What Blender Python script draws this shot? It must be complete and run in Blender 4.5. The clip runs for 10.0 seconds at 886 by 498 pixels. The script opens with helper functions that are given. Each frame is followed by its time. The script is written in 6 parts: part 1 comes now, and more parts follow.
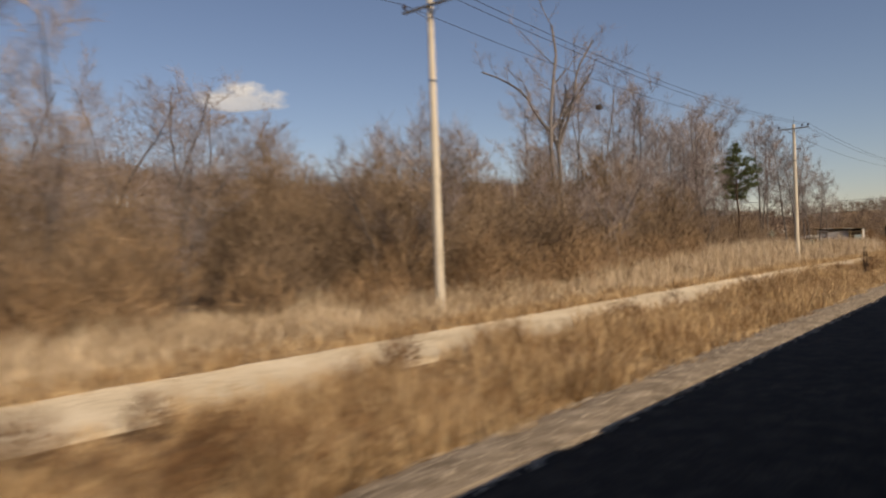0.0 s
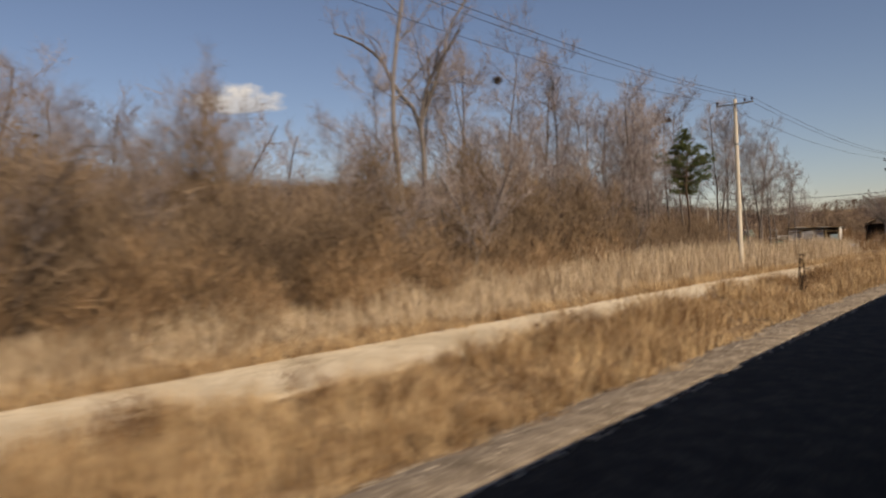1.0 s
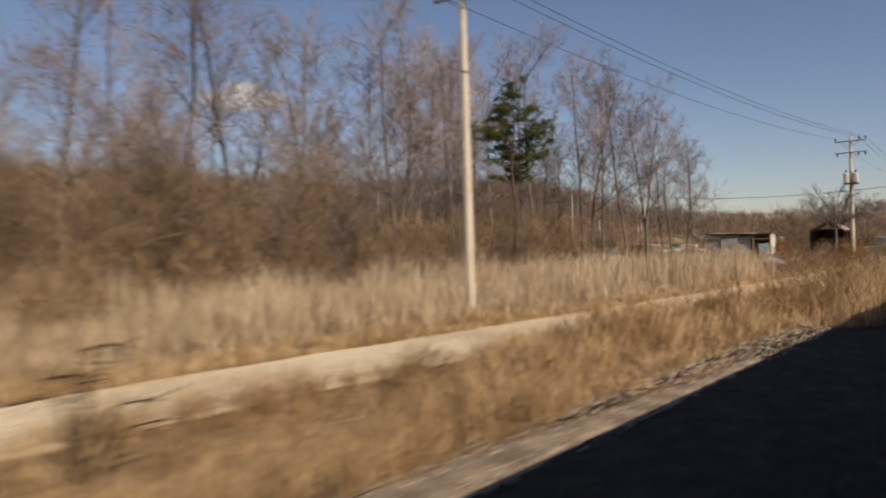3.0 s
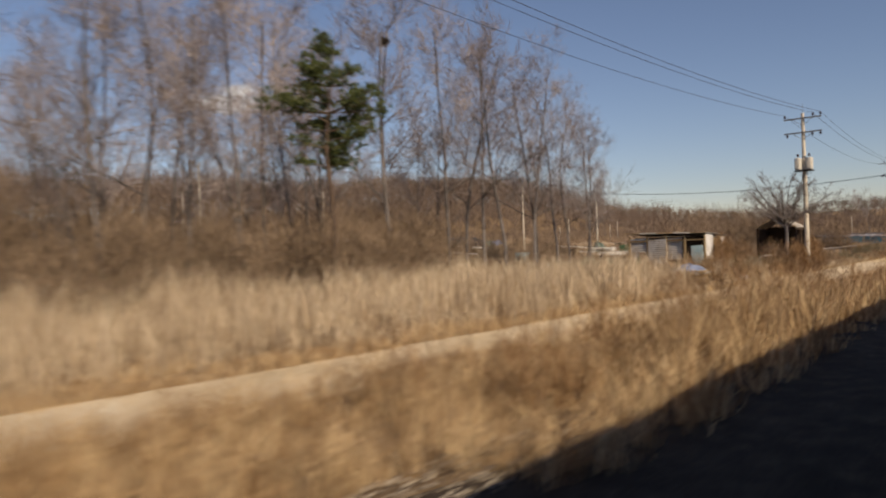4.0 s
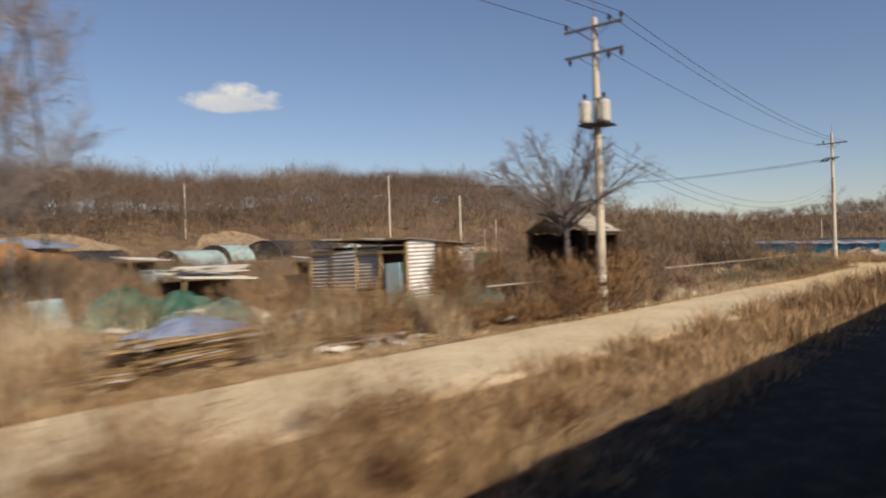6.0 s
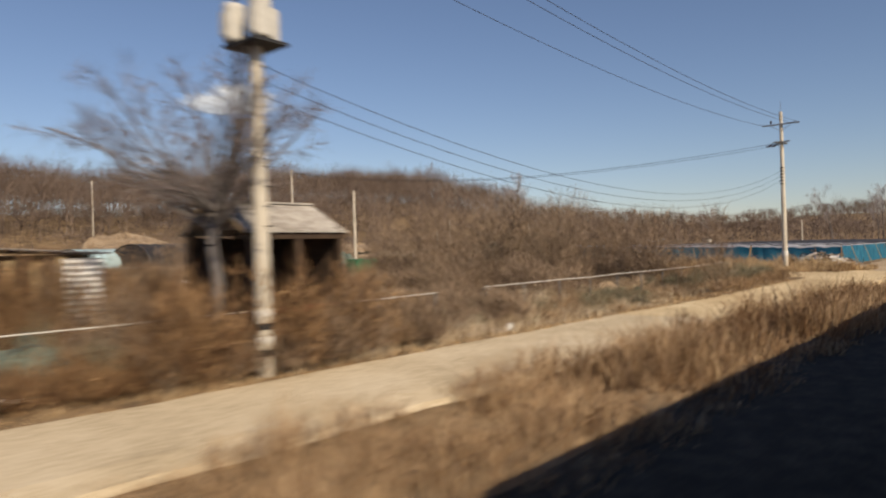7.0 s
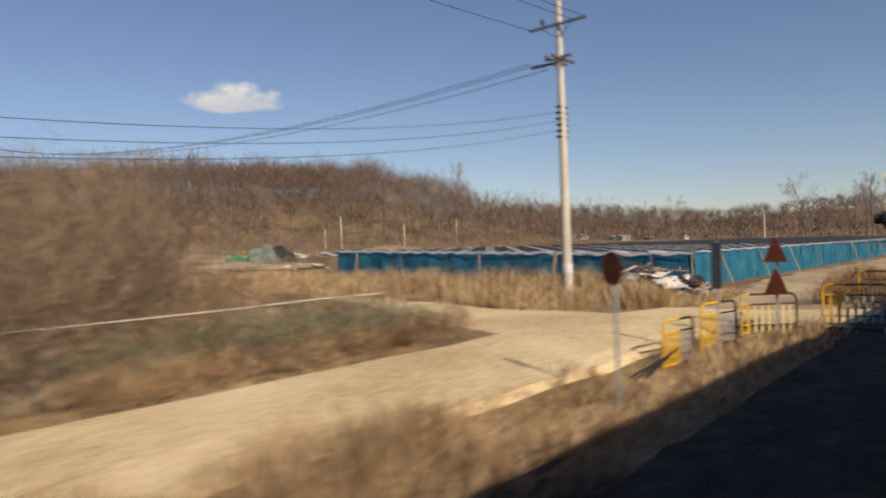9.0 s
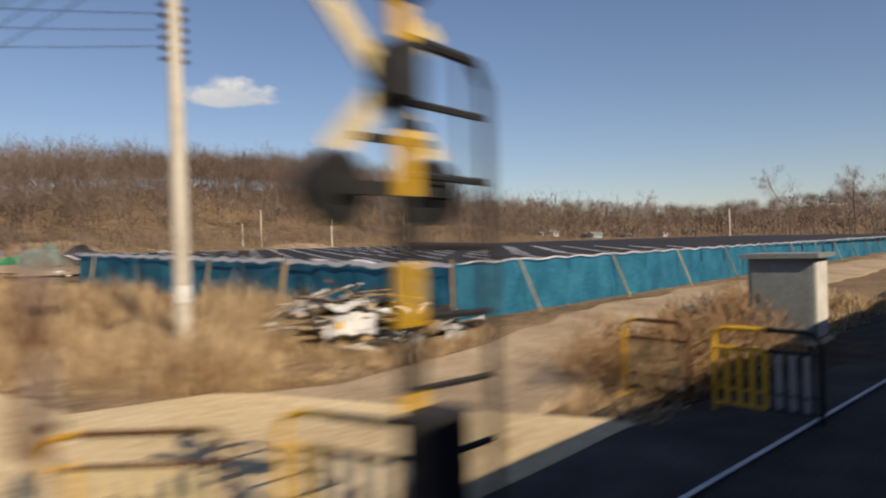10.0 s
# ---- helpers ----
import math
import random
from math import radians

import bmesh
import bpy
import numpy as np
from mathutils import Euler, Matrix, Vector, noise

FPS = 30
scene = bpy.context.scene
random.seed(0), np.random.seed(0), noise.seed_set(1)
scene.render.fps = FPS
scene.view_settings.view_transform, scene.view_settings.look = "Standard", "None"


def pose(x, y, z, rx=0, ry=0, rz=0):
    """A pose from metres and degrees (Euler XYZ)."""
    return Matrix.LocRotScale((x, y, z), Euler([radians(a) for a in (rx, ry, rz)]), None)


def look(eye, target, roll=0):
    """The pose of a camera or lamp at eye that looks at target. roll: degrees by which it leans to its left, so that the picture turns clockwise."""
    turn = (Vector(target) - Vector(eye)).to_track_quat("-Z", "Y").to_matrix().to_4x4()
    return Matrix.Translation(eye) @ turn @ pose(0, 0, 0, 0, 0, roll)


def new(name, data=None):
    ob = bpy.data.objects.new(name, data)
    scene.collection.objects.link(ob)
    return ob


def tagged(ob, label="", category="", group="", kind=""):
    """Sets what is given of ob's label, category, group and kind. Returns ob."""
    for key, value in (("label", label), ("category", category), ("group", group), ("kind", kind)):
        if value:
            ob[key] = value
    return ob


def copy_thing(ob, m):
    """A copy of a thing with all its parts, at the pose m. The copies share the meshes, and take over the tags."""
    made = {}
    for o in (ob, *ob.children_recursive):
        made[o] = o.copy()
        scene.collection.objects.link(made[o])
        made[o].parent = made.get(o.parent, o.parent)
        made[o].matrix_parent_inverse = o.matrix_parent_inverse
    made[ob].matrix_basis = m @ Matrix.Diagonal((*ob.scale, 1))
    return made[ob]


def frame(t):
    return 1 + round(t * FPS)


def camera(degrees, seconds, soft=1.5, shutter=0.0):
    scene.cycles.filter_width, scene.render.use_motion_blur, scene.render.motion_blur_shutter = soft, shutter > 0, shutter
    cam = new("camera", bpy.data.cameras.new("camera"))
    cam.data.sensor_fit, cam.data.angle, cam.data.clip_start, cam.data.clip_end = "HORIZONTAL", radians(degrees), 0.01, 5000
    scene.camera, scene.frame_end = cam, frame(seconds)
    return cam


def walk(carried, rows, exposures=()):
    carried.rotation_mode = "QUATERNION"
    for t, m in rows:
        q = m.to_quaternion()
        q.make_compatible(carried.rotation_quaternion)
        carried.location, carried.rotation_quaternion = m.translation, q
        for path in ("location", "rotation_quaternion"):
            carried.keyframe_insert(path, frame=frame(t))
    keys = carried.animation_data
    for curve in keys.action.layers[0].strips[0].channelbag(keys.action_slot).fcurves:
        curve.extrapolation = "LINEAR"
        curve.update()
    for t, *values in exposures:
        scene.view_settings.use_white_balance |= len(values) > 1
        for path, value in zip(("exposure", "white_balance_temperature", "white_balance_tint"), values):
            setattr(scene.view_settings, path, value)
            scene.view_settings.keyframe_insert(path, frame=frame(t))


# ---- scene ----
SOFT, SHUTTER = 2.0, 0.5
cam = camera(64.49, 10.0, SOFT, SHUTTER)
# seconds, yaw, pitch, roll: a straight line at a steady 15 m/s along the railway
TURNS = [
    (0.0, -49.82, -0.26, 2.00),
    (0.5, -49.71, -0.14, 1.78),
    (1.0, -49.77, -0.19, 2.37),
    (1.5, -48.91, -0.30, 2.16),
    (2.0, -48.56, -0.11, 1.83),
    (2.5, -48.68, -0.35, 1.63),
    (2.7, -48.92, -0.28, 1.52),
    (3.8, -50.15, 0.04, 2.26),
    (4.0, -49.43, -0.05, 2.14),
    (4.3, -49.51, -0.14, 2.00),
    (4.5, -49.42, -0.12, 1.81),
    (5.0, -49.18, -0.25, 1.61),
    (5.5, -49.68, -0.05, 1.72),
    (6.0, -49.49, 0.04, 1.70),
    (6.2, -49.46, 0.13, 1.81),
    (7.3, -49.59, 0.18, 1.72),
    (7.5, -49.00, -0.06, 1.47),
    (8.0, -48.56, -0.31, 1.41),
    (8.5, -48.72, 0.03, 1.69),
    (9.0, -48.88, 0.02, 2.00),
    (9.5, -49.08, -0.24, 2.41),
    (10.0, -49.08, -0.32, 1.77),
]
SPEED, EYE = 15.0, 3.0
PATH = [(t, pose(SPEED * t, 0, EYE, 90 + pitch, roll, yaw)) for t, yaw, pitch, roll in TURNS]
walk(cam, PATH, [(0.0, -0.07, 7750, 12), (2.5, -0.06, 7400, 12), (4.5, 0.02, 7400, 12), (6.0, 0.06, 7050, 9), (10.0, 0.04, 7000, 9)])

# ---------------------------------------------------------------- world, sun, exposure
SUN_TO = Vector((-0.28, -1.0, 0.74)).normalized()
world = bpy.data.worlds.new("sky")
scene.world = world
world.use_nodes = True
wn = world.node_tree.nodes
wl = world.node_tree.links
sky = wn.new("ShaderNodeTexSky")
sky.sky_type = "NISHITA"
sky.sun_disc = False
sky.sun_elevation = math.asin(SUN_TO.z)
sky.sun_rotation = math.atan2(SUN_TO.x, SUN_TO.y)
sky.air_density, sky.dust_density, sky.ozone_density = 1.0, 0.25, 4.0
wn["Background"].inputs["Strength"].default_value = 0.089
tint = wn.new("ShaderNodeMix")
tint.data_type, tint.blend_type = "RGBA", "MULTIPLY"
tint.inputs["Factor"].default_value = 1.0
tint.inputs["B"].default_value = (1.06, 0.975, 1.03, 1)
wl.new(sky.outputs["Color"], tint.inputs["A"])
wl.new(tint.outputs["Result"], wn["Background"].inputs["Color"])

sun = new("sun", bpy.data.lights.new("sun", "SUN"))
sun.data.energy, sun.data.angle, sun.data.color = 4.8, radians(0.53), (1.0, 0.86, 0.68)
sun.matrix_world = look(SUN_TO * 200, (0, 0, 0))

# ---------------------------------------------------------------- materials


def material(name, colours, scale=4.0, rough=0.85, bump=0.0, metal=0.0, island=0.0, fine=None, obj=0.0, spec=0.3, trans=0.0, stretch=None):
    """Two scales of noise through a colour ramp, with relief and a spread from piece to piece."""
    m = bpy.data.materials.new(name)
    m.use_nodes = True
    n, l = m.node_tree.nodes, m.node_tree.links
    bsdf = n["Principled BSDF"]
    bsdf.inputs["Roughness"].default_value = rough
    bsdf.inputs["Metallic"].default_value = metal
    bsdf.inputs["Specular IOR Level"].default_value = spec
    co = n.new("ShaderNodeTexCoord")
    src = co.outputs["Object"]
    if stretch:
        mp = n.new("ShaderNodeMapping")
        mp.inputs["Scale"].default_value = stretch
        l.new(src, mp.inputs["Vector"])
        src = mp.outputs["Vector"]
    big = n.new("ShaderNodeTexNoise")
    big.inputs["Scale"].default_value = scale
    big.inputs["Detail"].default_value = 5
    big.inputs["Roughness"].default_value = 0.6
    small = n.new("ShaderNodeTexNoise")
    small.inputs["Scale"].default_value = fine or scale * 9
    small.inputs["Detail"].default_value = 4
    l.new(src, big.inputs["Vector"])
    l.new(src, small.inputs["Vector"])
    mix = n.new("ShaderNodeMath")
    mix.operation = "MULTIPLY_ADD"
    mix.inputs[1].default_value = 0.45
    l.new(small.outputs["Fac"], mix.inputs[0])
    half = n.new("ShaderNodeMath")
    half.operation = "MULTIPLY"
    half.inputs[1].default_value = 0.55
    l.new(big.outputs["Fac"], half.inputs[0])
    l.new(half.outputs[0], mix.inputs[2])
    fac = mix.outputs[0]
    for amount, kind in ((island, "island"), (obj, "object")):
        if amount:
            if kind == "island":
                g = n.new("ShaderNodeNewGeometry").outputs["Random Per Island"]
            else:
                g = n.new("ShaderNodeObjectInfo").outputs["Random"]
            sh = n.new("ShaderNodeMath")
            sh.operation = "MULTIPLY_ADD"
            sh.inputs[1].default_value = amount
            sh.inputs[2].default_value = -amount / 2
            l.new(g, sh.inputs[0])
            ad = n.new("ShaderNodeMath")
            ad.operation = "ADD"
            l.new(fac, ad.inputs[0])
            l.new(sh.outputs[0], ad.inputs[1])
            fac = ad.outputs[0]
    ramp = n.new("ShaderNodeValToRGB")
    cr = ramp.color_ramp
    while len(cr.elements) < len(colours):
        cr.elements.new(0.5)
    for i, c in enumerate(colours):
        cr.elements[i].position = 0.36 + 0.28 * i / max(1, len(colours) - 1)
        cr.elements[i].color = (*c, 1)
    l.new(fac, ramp.inputs["Fac"])
    l.new(ramp.outputs["Color"], bsdf.inputs["Base Color"])
    if bump:
        b = n.new("ShaderNodeBump")
        b.inputs["Strength"].default_value = min(1.0, bump)
        b.inputs["Distance"].default_value = 0.03
        l.new(fac, b.inputs["Height"])
        l.new(b.outputs["Normal"], bsdf.inputs["Normal"])
    if trans:
        tr = n.new("ShaderNodeBsdfTranslucent")
        l.new(ramp.outputs["Color"], tr.inputs["Color"])
        mx = n.new("ShaderNodeMixShader")
        mx.inputs["Fac"].default_value = trans
        l.new(bsdf.outputs[0], mx.inputs[1])
        l.new(tr.outputs[0], mx.inputs[2])
        l.new(mx.outputs[0], n["Material Output"].inputs["Surface"])
    return m


SOIL = material("dry_soil", [(0.09, 0.058, 0.033), (0.20, 0.135, 0.075), (0.32, 0.225, 0.13)], 0.5, 0.95, 0.6, fine=7)
CONCRETE_ROAD = material("worn_concrete_road", [(0.44, 0.365, 0.255), (0.63, 0.54, 0.395), (0.74, 0.655, 0.51)], 0.35, 0.9, 0.25, fine=9)
TAN_ROAD = material("tan_concrete_road", [(0.40, 0.32, 0.21), (0.58, 0.475, 0.325), (0.68, 0.58, 0.425)], 0.35, 0.9, 0.25, fine=9)
SANDY_ROAD = material("sandy_earth_road", [(0.41, 0.30, 0.168), (0.58, 0.45, 0.272), (0.69, 0.57, 0.375)], 0.3, 0.95, 0.12, fine=7)
MOUND = material("heaped_earth", [(0.17, 0.118, 0.075), (0.28, 0.205, 0.135), (0.38, 0.295, 0.205)], 1.1, 0.95, 0.6, fine=9)
DIRT_ROAD = material("packed_dirt", [(0.23, 0.165, 0.105), (0.37, 0.28, 0.185), (0.47, 0.375, 0.26)], 0.6, 0.95, 0.5, fine=12)
# ballast near-black: the depth of the train's shadow is put into its colour
SHADED_BALLAST = material("shade_darkened_ballast", [(0.013, 0.009, 0.006), (0.034, 0.024, 0.016), (0.075, 0.055, 0.038)], 3.0, 0.95, 0.9, fine=28)
STONE = material("ballast_stone", [(0.16, 0.13, 0.10), (0.33, 0.28, 0.22), (0.50, 0.44, 0.36)], 9, 0.9, 0.3, island=0.5)
POLE_CONCRETE = material("pole_concrete", [(0.42, 0.38, 0.31), (0.55, 0.50, 0.42), (0.64, 0.59, 0.50)], 2.5, 0.85, 0.15, stretch=(1, 1, 0.25))
STEEL = material("galvanised_steel", [(0.16, 0.16, 0.16), (0.28, 0.28, 0.28)], 8, 0.5, 0.1, metal=0.6)
DARK_STEEL = material("dark_steel", [(0.02, 0.02, 0.022), (0.05, 0.05, 0.052)], 8, 0.6, 0.1, metal=0.3)
PORCELAIN = material("dark_porcelain", [(0.03, 0.025, 0.03), (0.07, 0.055, 0.06)], 12, 0.25, 0.0, spec=0.5)
TRANSFORMER = material("transformer_paint", [(0.42, 0.40, 0.36), (0.58, 0.56, 0.51)], 6, 0.5, 0.08)
CABLE = material("weathered_cable", [(0.02, 0.02, 0.022), (0.045, 0.045, 0.05)], 5, 0.6)
GRASS = material("dry_grass", [(0.235, 0.142, 0.072), (0.48, 0.335, 0.188), (0.73, 0.565, 0.35)], 0.3, 0.8, island=0.4, fine=1.6, trans=0.25)
BROWN_GRASS = material("brown_verge_grass", [(0.18, 0.105, 0.056), (0.37, 0.24, 0.138), (0.58, 0.42, 0.26)], 0.28, 0.85, island=0.4, fine=1.6, trans=0.2)
ASPHALT = material("worn_asphalt", [(0.028, 0.026, 0.024), (0.05, 0.046, 0.042), (0.085, 0.078, 0.07)], 1.2, 0.9, 0.4, fine=30)
REED = material("dry_reed", [(0.31, 0.228, 0.15), (0.545, 0.435, 0.307), (0.77, 0.66, 0.495)], 0.25, 0.8, island=0.45, fine=2.0, trans=0.25)
WEED = material("brown_weed", [(0.115, 0.062, 0.032), (0.24, 0.14, 0.07), (0.37, 0.235, 0.125)], 1.5, 0.85, island=0.4, obj=0.3)
TWIG = material("shrub_twig", [(0.06, 0.043, 0.031), (0.155, 0.11, 0.075), (0.295, 0.216, 0.147)], 0.22, 0.9, island=0.25, fine=1.1, obj=0.3)
CROWN_TWIG = material("grey_crown_twig", [(0.14, 0.115, 0.108), (0.25, 0.212, 0.205), (0.38, 0.33, 0.32)], 0.7, 0.95, island=0.25, obj=0.3)
SAGE = material("grey_green_twig", [(0.09, 0.08, 0.05), (0.18, 0.16, 0.105), (0.29, 0.26, 0.18)], 0.8, 0.9, island=0.35, fine=3)
BUSH = material("tan_bush_twig", [(0.13, 0.079, 0.043), (0.27, 0.175, 0.10), (0.45, 0.315, 0.19)], 0.3, 0.9, island=0.35, fine=2)
SCRUB = material("scrub_twig", [(0.10, 0.07, 0.049), (0.215, 0.15, 0.102), (0.36, 0.265, 0.186)], 0.2, 0.9, island=0.3, fine=2)
BARK = material("grey_bark", [(0.055, 0.049, 0.047), (0.115, 0.102, 0.098), (0.20, 0.181, 0.174)], 2.0, 0.95, 0.6, island=0.15, obj=0.3)
FAR_TWIG = material("hill_twig", [(0.085, 0.061, 0.049), (0.155, 0.113, 0.09), (0.245, 0.188, 0.152)], 0.03, 0.95, island=0.25, fine=0.25)
GRAVEL = material("gravel_shoulder", [(0.11, 0.085, 0.06), (0.24, 0.195, 0.145), (0.40, 0.335, 0.26)], 2.2, 0.95, 0.8, fine=26)
NEEDLE = material("pine_needle", [(0.028, 0.044, 0.013), (0.068, 0.092, 0.028), (0.13, 0.15, 0.05)], 1.6, 0.7, island=0.5)
PINE_BARK = material("pine_bark", [(0.06, 0.042, 0.032), (0.13, 0.09, 0.068)], 4, 0.95, 0.6)
NEST = material("nest_sticks", [(0.03, 0.02, 0.014), (0.08, 0.055, 0.036)], 6, 0.95, island=0.4)
BLUE_NET = material("blue_shade_cloth", [(0.013, 0.105, 0.20), (0.025, 0.185, 0.31), (0.055, 0.28, 0.42)], 0.9, 0.6, 0.25, fine=14, trans=0.3)
BLACK_NET = material("black_shade_cloth", [(0.012, 0.012, 0.015), (0.04, 0.038, 0.042)], 1.2, 0.7, 0.2, fine=16)
PALE_SHEET = material("pale_sheet_edge", [(0.50, 0.51, 0.56), (0.74, 0.75, 0.80)], 2, 0.5, 0.2)
WOOD = material("weathered_timber", [(0.17, 0.115, 0.06), (0.33, 0.235, 0.13), (0.46, 0.36, 0.22)], 3, 0.9, 0.3, obj=0.3, stretch=(1, 1, 0.3))
YELLOW = material("yellow_paint", [(0.56, 0.31, 0.02), (0.78, 0.47, 0.03)], 5, 0.5, 0.08)
FADED_CREAM = material("faded_yellow_cream", [(0.50, 0.40, 0.20), (0.72, 0.60, 0.36)], 6, 0.6, 0.08)
RUST = material("rusted_paint", [(0.05, 0.026, 0.014), (0.13, 0.065, 0.03)], 6, 0.8, 0.1)
BLACK_PAINT = material("black_paint", [(0.012, 0.012, 0.012), (0.03, 0.03, 0.03)], 6, 0.5)
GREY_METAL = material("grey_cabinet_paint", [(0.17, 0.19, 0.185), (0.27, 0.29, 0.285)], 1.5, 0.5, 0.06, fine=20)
RED_SIGN = material("faded_red_sign", [(0.10, 0.024, 0.013), (0.18, 0.05, 0.022)], 5, 0.6)
SIGN_GREY = material("sign_post_grey", [(0.28, 0.29, 0.31), (0.42, 0.43, 0.45)], 5, 0.5, metal=0.2)
CORRUGATED = material("grey_corrugated_sheet", [(0.36, 0.345, 0.335), (0.56, 0.545, 0.535), (0.72, 0.71, 0.70)], 1.4, 0.5, 0.1, metal=0.3, fine=9, obj=0.3)
WHITE_SHEET = material("whitewashed_sheet", [(0.46, 0.46, 0.465), (0.78, 0.78, 0.785)], 1.8, 0.6, 0.1, fine=8)
RUST_ROOF = material("weathered_roof_sheet", [(0.20, 0.175, 0.15), (0.35, 0.32, 0.29), (0.50, 0.47, 0.43)], 0.9, 0.7, 0.15, fine=6)
DARK_WOOD = material("dark_old_timber", [(0.03, 0.02, 0.014), (0.085, 0.055, 0.036)], 3, 0.9, 0.2)
PALE_BLUE = material("pale_blue_paint", [(0.30, 0.45, 0.50), (0.48, 0.63, 0.67)], 2, 0.6)
GREEN_TARP = material("green_tarpaulin", [(0.02, 0.065, 0.05), (0.045, 0.13, 0.10)], 2, 0.55, 0.4)
NAVY = material("faded_navy_paint", [(0.035, 0.04, 0.055), (0.075, 0.08, 0.10)], 3, 0.6)
BLUE_TARP = material("blue_grey_tarpaulin", [(0.13, 0.17, 0.27), (0.24, 0.29, 0.42)], 2, 0.55, 0.4)
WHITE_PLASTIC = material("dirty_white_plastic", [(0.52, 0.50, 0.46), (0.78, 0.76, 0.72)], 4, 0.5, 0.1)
TYRE = material("old_rubber", [(0.015, 0.015, 0.015), (0.04, 0.04, 0.04)], 5, 0.85)
RED_PAINT = material("faded_red_paint", [(0.22, 0.035, 0.025), (0.36, 0.07, 0.05)], 3, 0.6)
TRAIN_PAINT = material("train_side_paint", [(0.10, 0.12, 0.16), (0.16, 0.18, 0.23)], 0.6, 0.4, fine=6)
TRAIN_DARK = material("train_underframe", [(0.012, 0.012, 0.012), (0.035, 0.033, 0.03)], 3, 0.8)
BRIGHT_GREEN = material("bright_green_tarpaulin", [(0.02, 0.13, 0.06), (0.04, 0.24, 0.12)], 2, 0.5, 0.4)
GREEN_NET = material("faded_teal_net", [(0.06, 0.085, 0.072), (0.13, 0.17, 0.145), (0.20, 0.25, 0.215)], 1.5, 0.85, 0.5, fine=14)
NET_GREEN = material("old_green_net", [(0.05, 0.05, 0.036), (0.10, 0.10, 0.072)], 3, 0.85, 0.2, fine=30)
PIPE = material("white_rail_pipe", [(0.52, 0.50, 0.46), (0.70, 0.68, 0.64)], 4, 0.5)
ORANGE_SOIL = material("dug_orange_soil", [(0.26, 0.13, 0.055), (0.40, 0.23, 0.11)], 0.7, 0.95, 0.6, fine=6)


def glass_material():
    m = bpy.data.materials.new("tinted_glass")
    m.use_nodes = True
    b = m.node_tree.nodes["Principled BSDF"]
    b.inputs["Base Color"].default_value = (0.02, 0.025, 0.03, 1)
    b.inputs["Roughness"].default_value = 0.05
    b.inputs["Specular IOR Level"].default_value = 0.8
    return m


DARK_GLASS = glass_material()

# ---------------------------------------------------------------- mesh tools


class Geo:
    """Gathers faces for one mesh."""

    def __init__(self):
        self.v, self.f = [], []

    def add(self, verts, faces):
        n = len(self.v)
        self.v += [tuple(p) for p in verts]
        self.f += [tuple(i + n for i in q) for q in faces]
        return self

    def box(self, c, s, m=None, bevel=0.0):
        x, y, z = (k / 2 for k in s)
        b = min(bevel, x * 0.9, y * 0.9)
        m = m or Matrix()
        if b:
            ring = [(-x + b, -y), (x - b, -y), (x, -y + b), (x, y - b), (x - b, y), (-x + b, y), (-x, y - b), (-x, -y + b)]
        else:
            ring = [(-x, -y), (x, -y), (x, y), (-x, y)]
        k = len(ring)
        pts = [(a, d, -z) for a, d in ring] + [(a, d, z) for a, d in ring]
        pts = [m @ Vector(p) + Vector(c) for p in pts]
        faces = [(i, (i + 1) % k, k + (i + 1) % k, k + i) for i in range(k)]
        faces += [tuple(range(k - 1, -1, -1)), tuple(range(k, 2 * k))]
        return self.add(pts, faces)

    def tube(self, p, q, r0, r1=None, n=10, caps=True):
        p, q = Vector(p), Vector(q)
        r1 = r0 if r1 is None else r1
        d = (q - p).normalized()
        a = d.orthogonal().normalized()
        b = d.cross(a)
        pts = []
        for c, r in ((p, r0), (q, r1)):
            for i in range(n):
                t = 2 * math.pi * i / n
                pts.append(c + a * (r * math.cos(t)) + b * (r * math.sin(t)))
        faces = [(i, (i + 1) % n, n + (i + 1) % n, n + i) for i in range(n)]
        if caps:
            faces += [tuple(range(n - 1, -1, -1)), tuple(range(n, 2 * n))]
        return self.add(pts, faces)

    def path(self, pts, r, n=8):
        for p, q in zip(pts, pts[1:]):
            self.tube(p, q, r, r, n)
        return self

    def lathe(self, c, profile, n=14):
        """profile: radius, height up from c."""
        pts = [(c[0] + r * math.cos(2 * math.pi * i / n), c[1] + r * math.sin(2 * math.pi * i / n), c[2] + z) for r, z in profile for i in range(n)]
        faces = [(k * n + i, k * n + (i + 1) % n, (k + 1) * n + (i + 1) % n, (k + 1) * n + i) for k in range(len(profile) - 1) for i in range(n)]
        faces += [tuple(range(n - 1, -1, -1)), tuple(range((len(profile) - 1) * n, len(profile) * n))]
        return self.add(pts, faces)

    def sheet(self, fn, nu, nv, thick=0.0):
        """A sheet over u, v in 0..1; fn gives the place. thick: downward thickness along z."""
        pts = [fn(i / nu, j / nv) for i in range(nu + 1) for j in range(nv + 1)]
        w = nv + 1
        faces = [(i * w + j, (i + 1) * w + j, (i + 1) * w + j + 1, i * w + j + 1) for i in range(nu) for j in range(nv)]
        self.add(pts, faces)
        if thick:
            self.add([(p[0], p[1], p[2] - thick) for p in pts], [tuple(reversed(q)) for q in faces])
        return self

    def mesh(self, name):
        me = bpy.data.meshes.new(name)
        me.from_pydata(self.v, [], self.f)
        me.update()
        return me


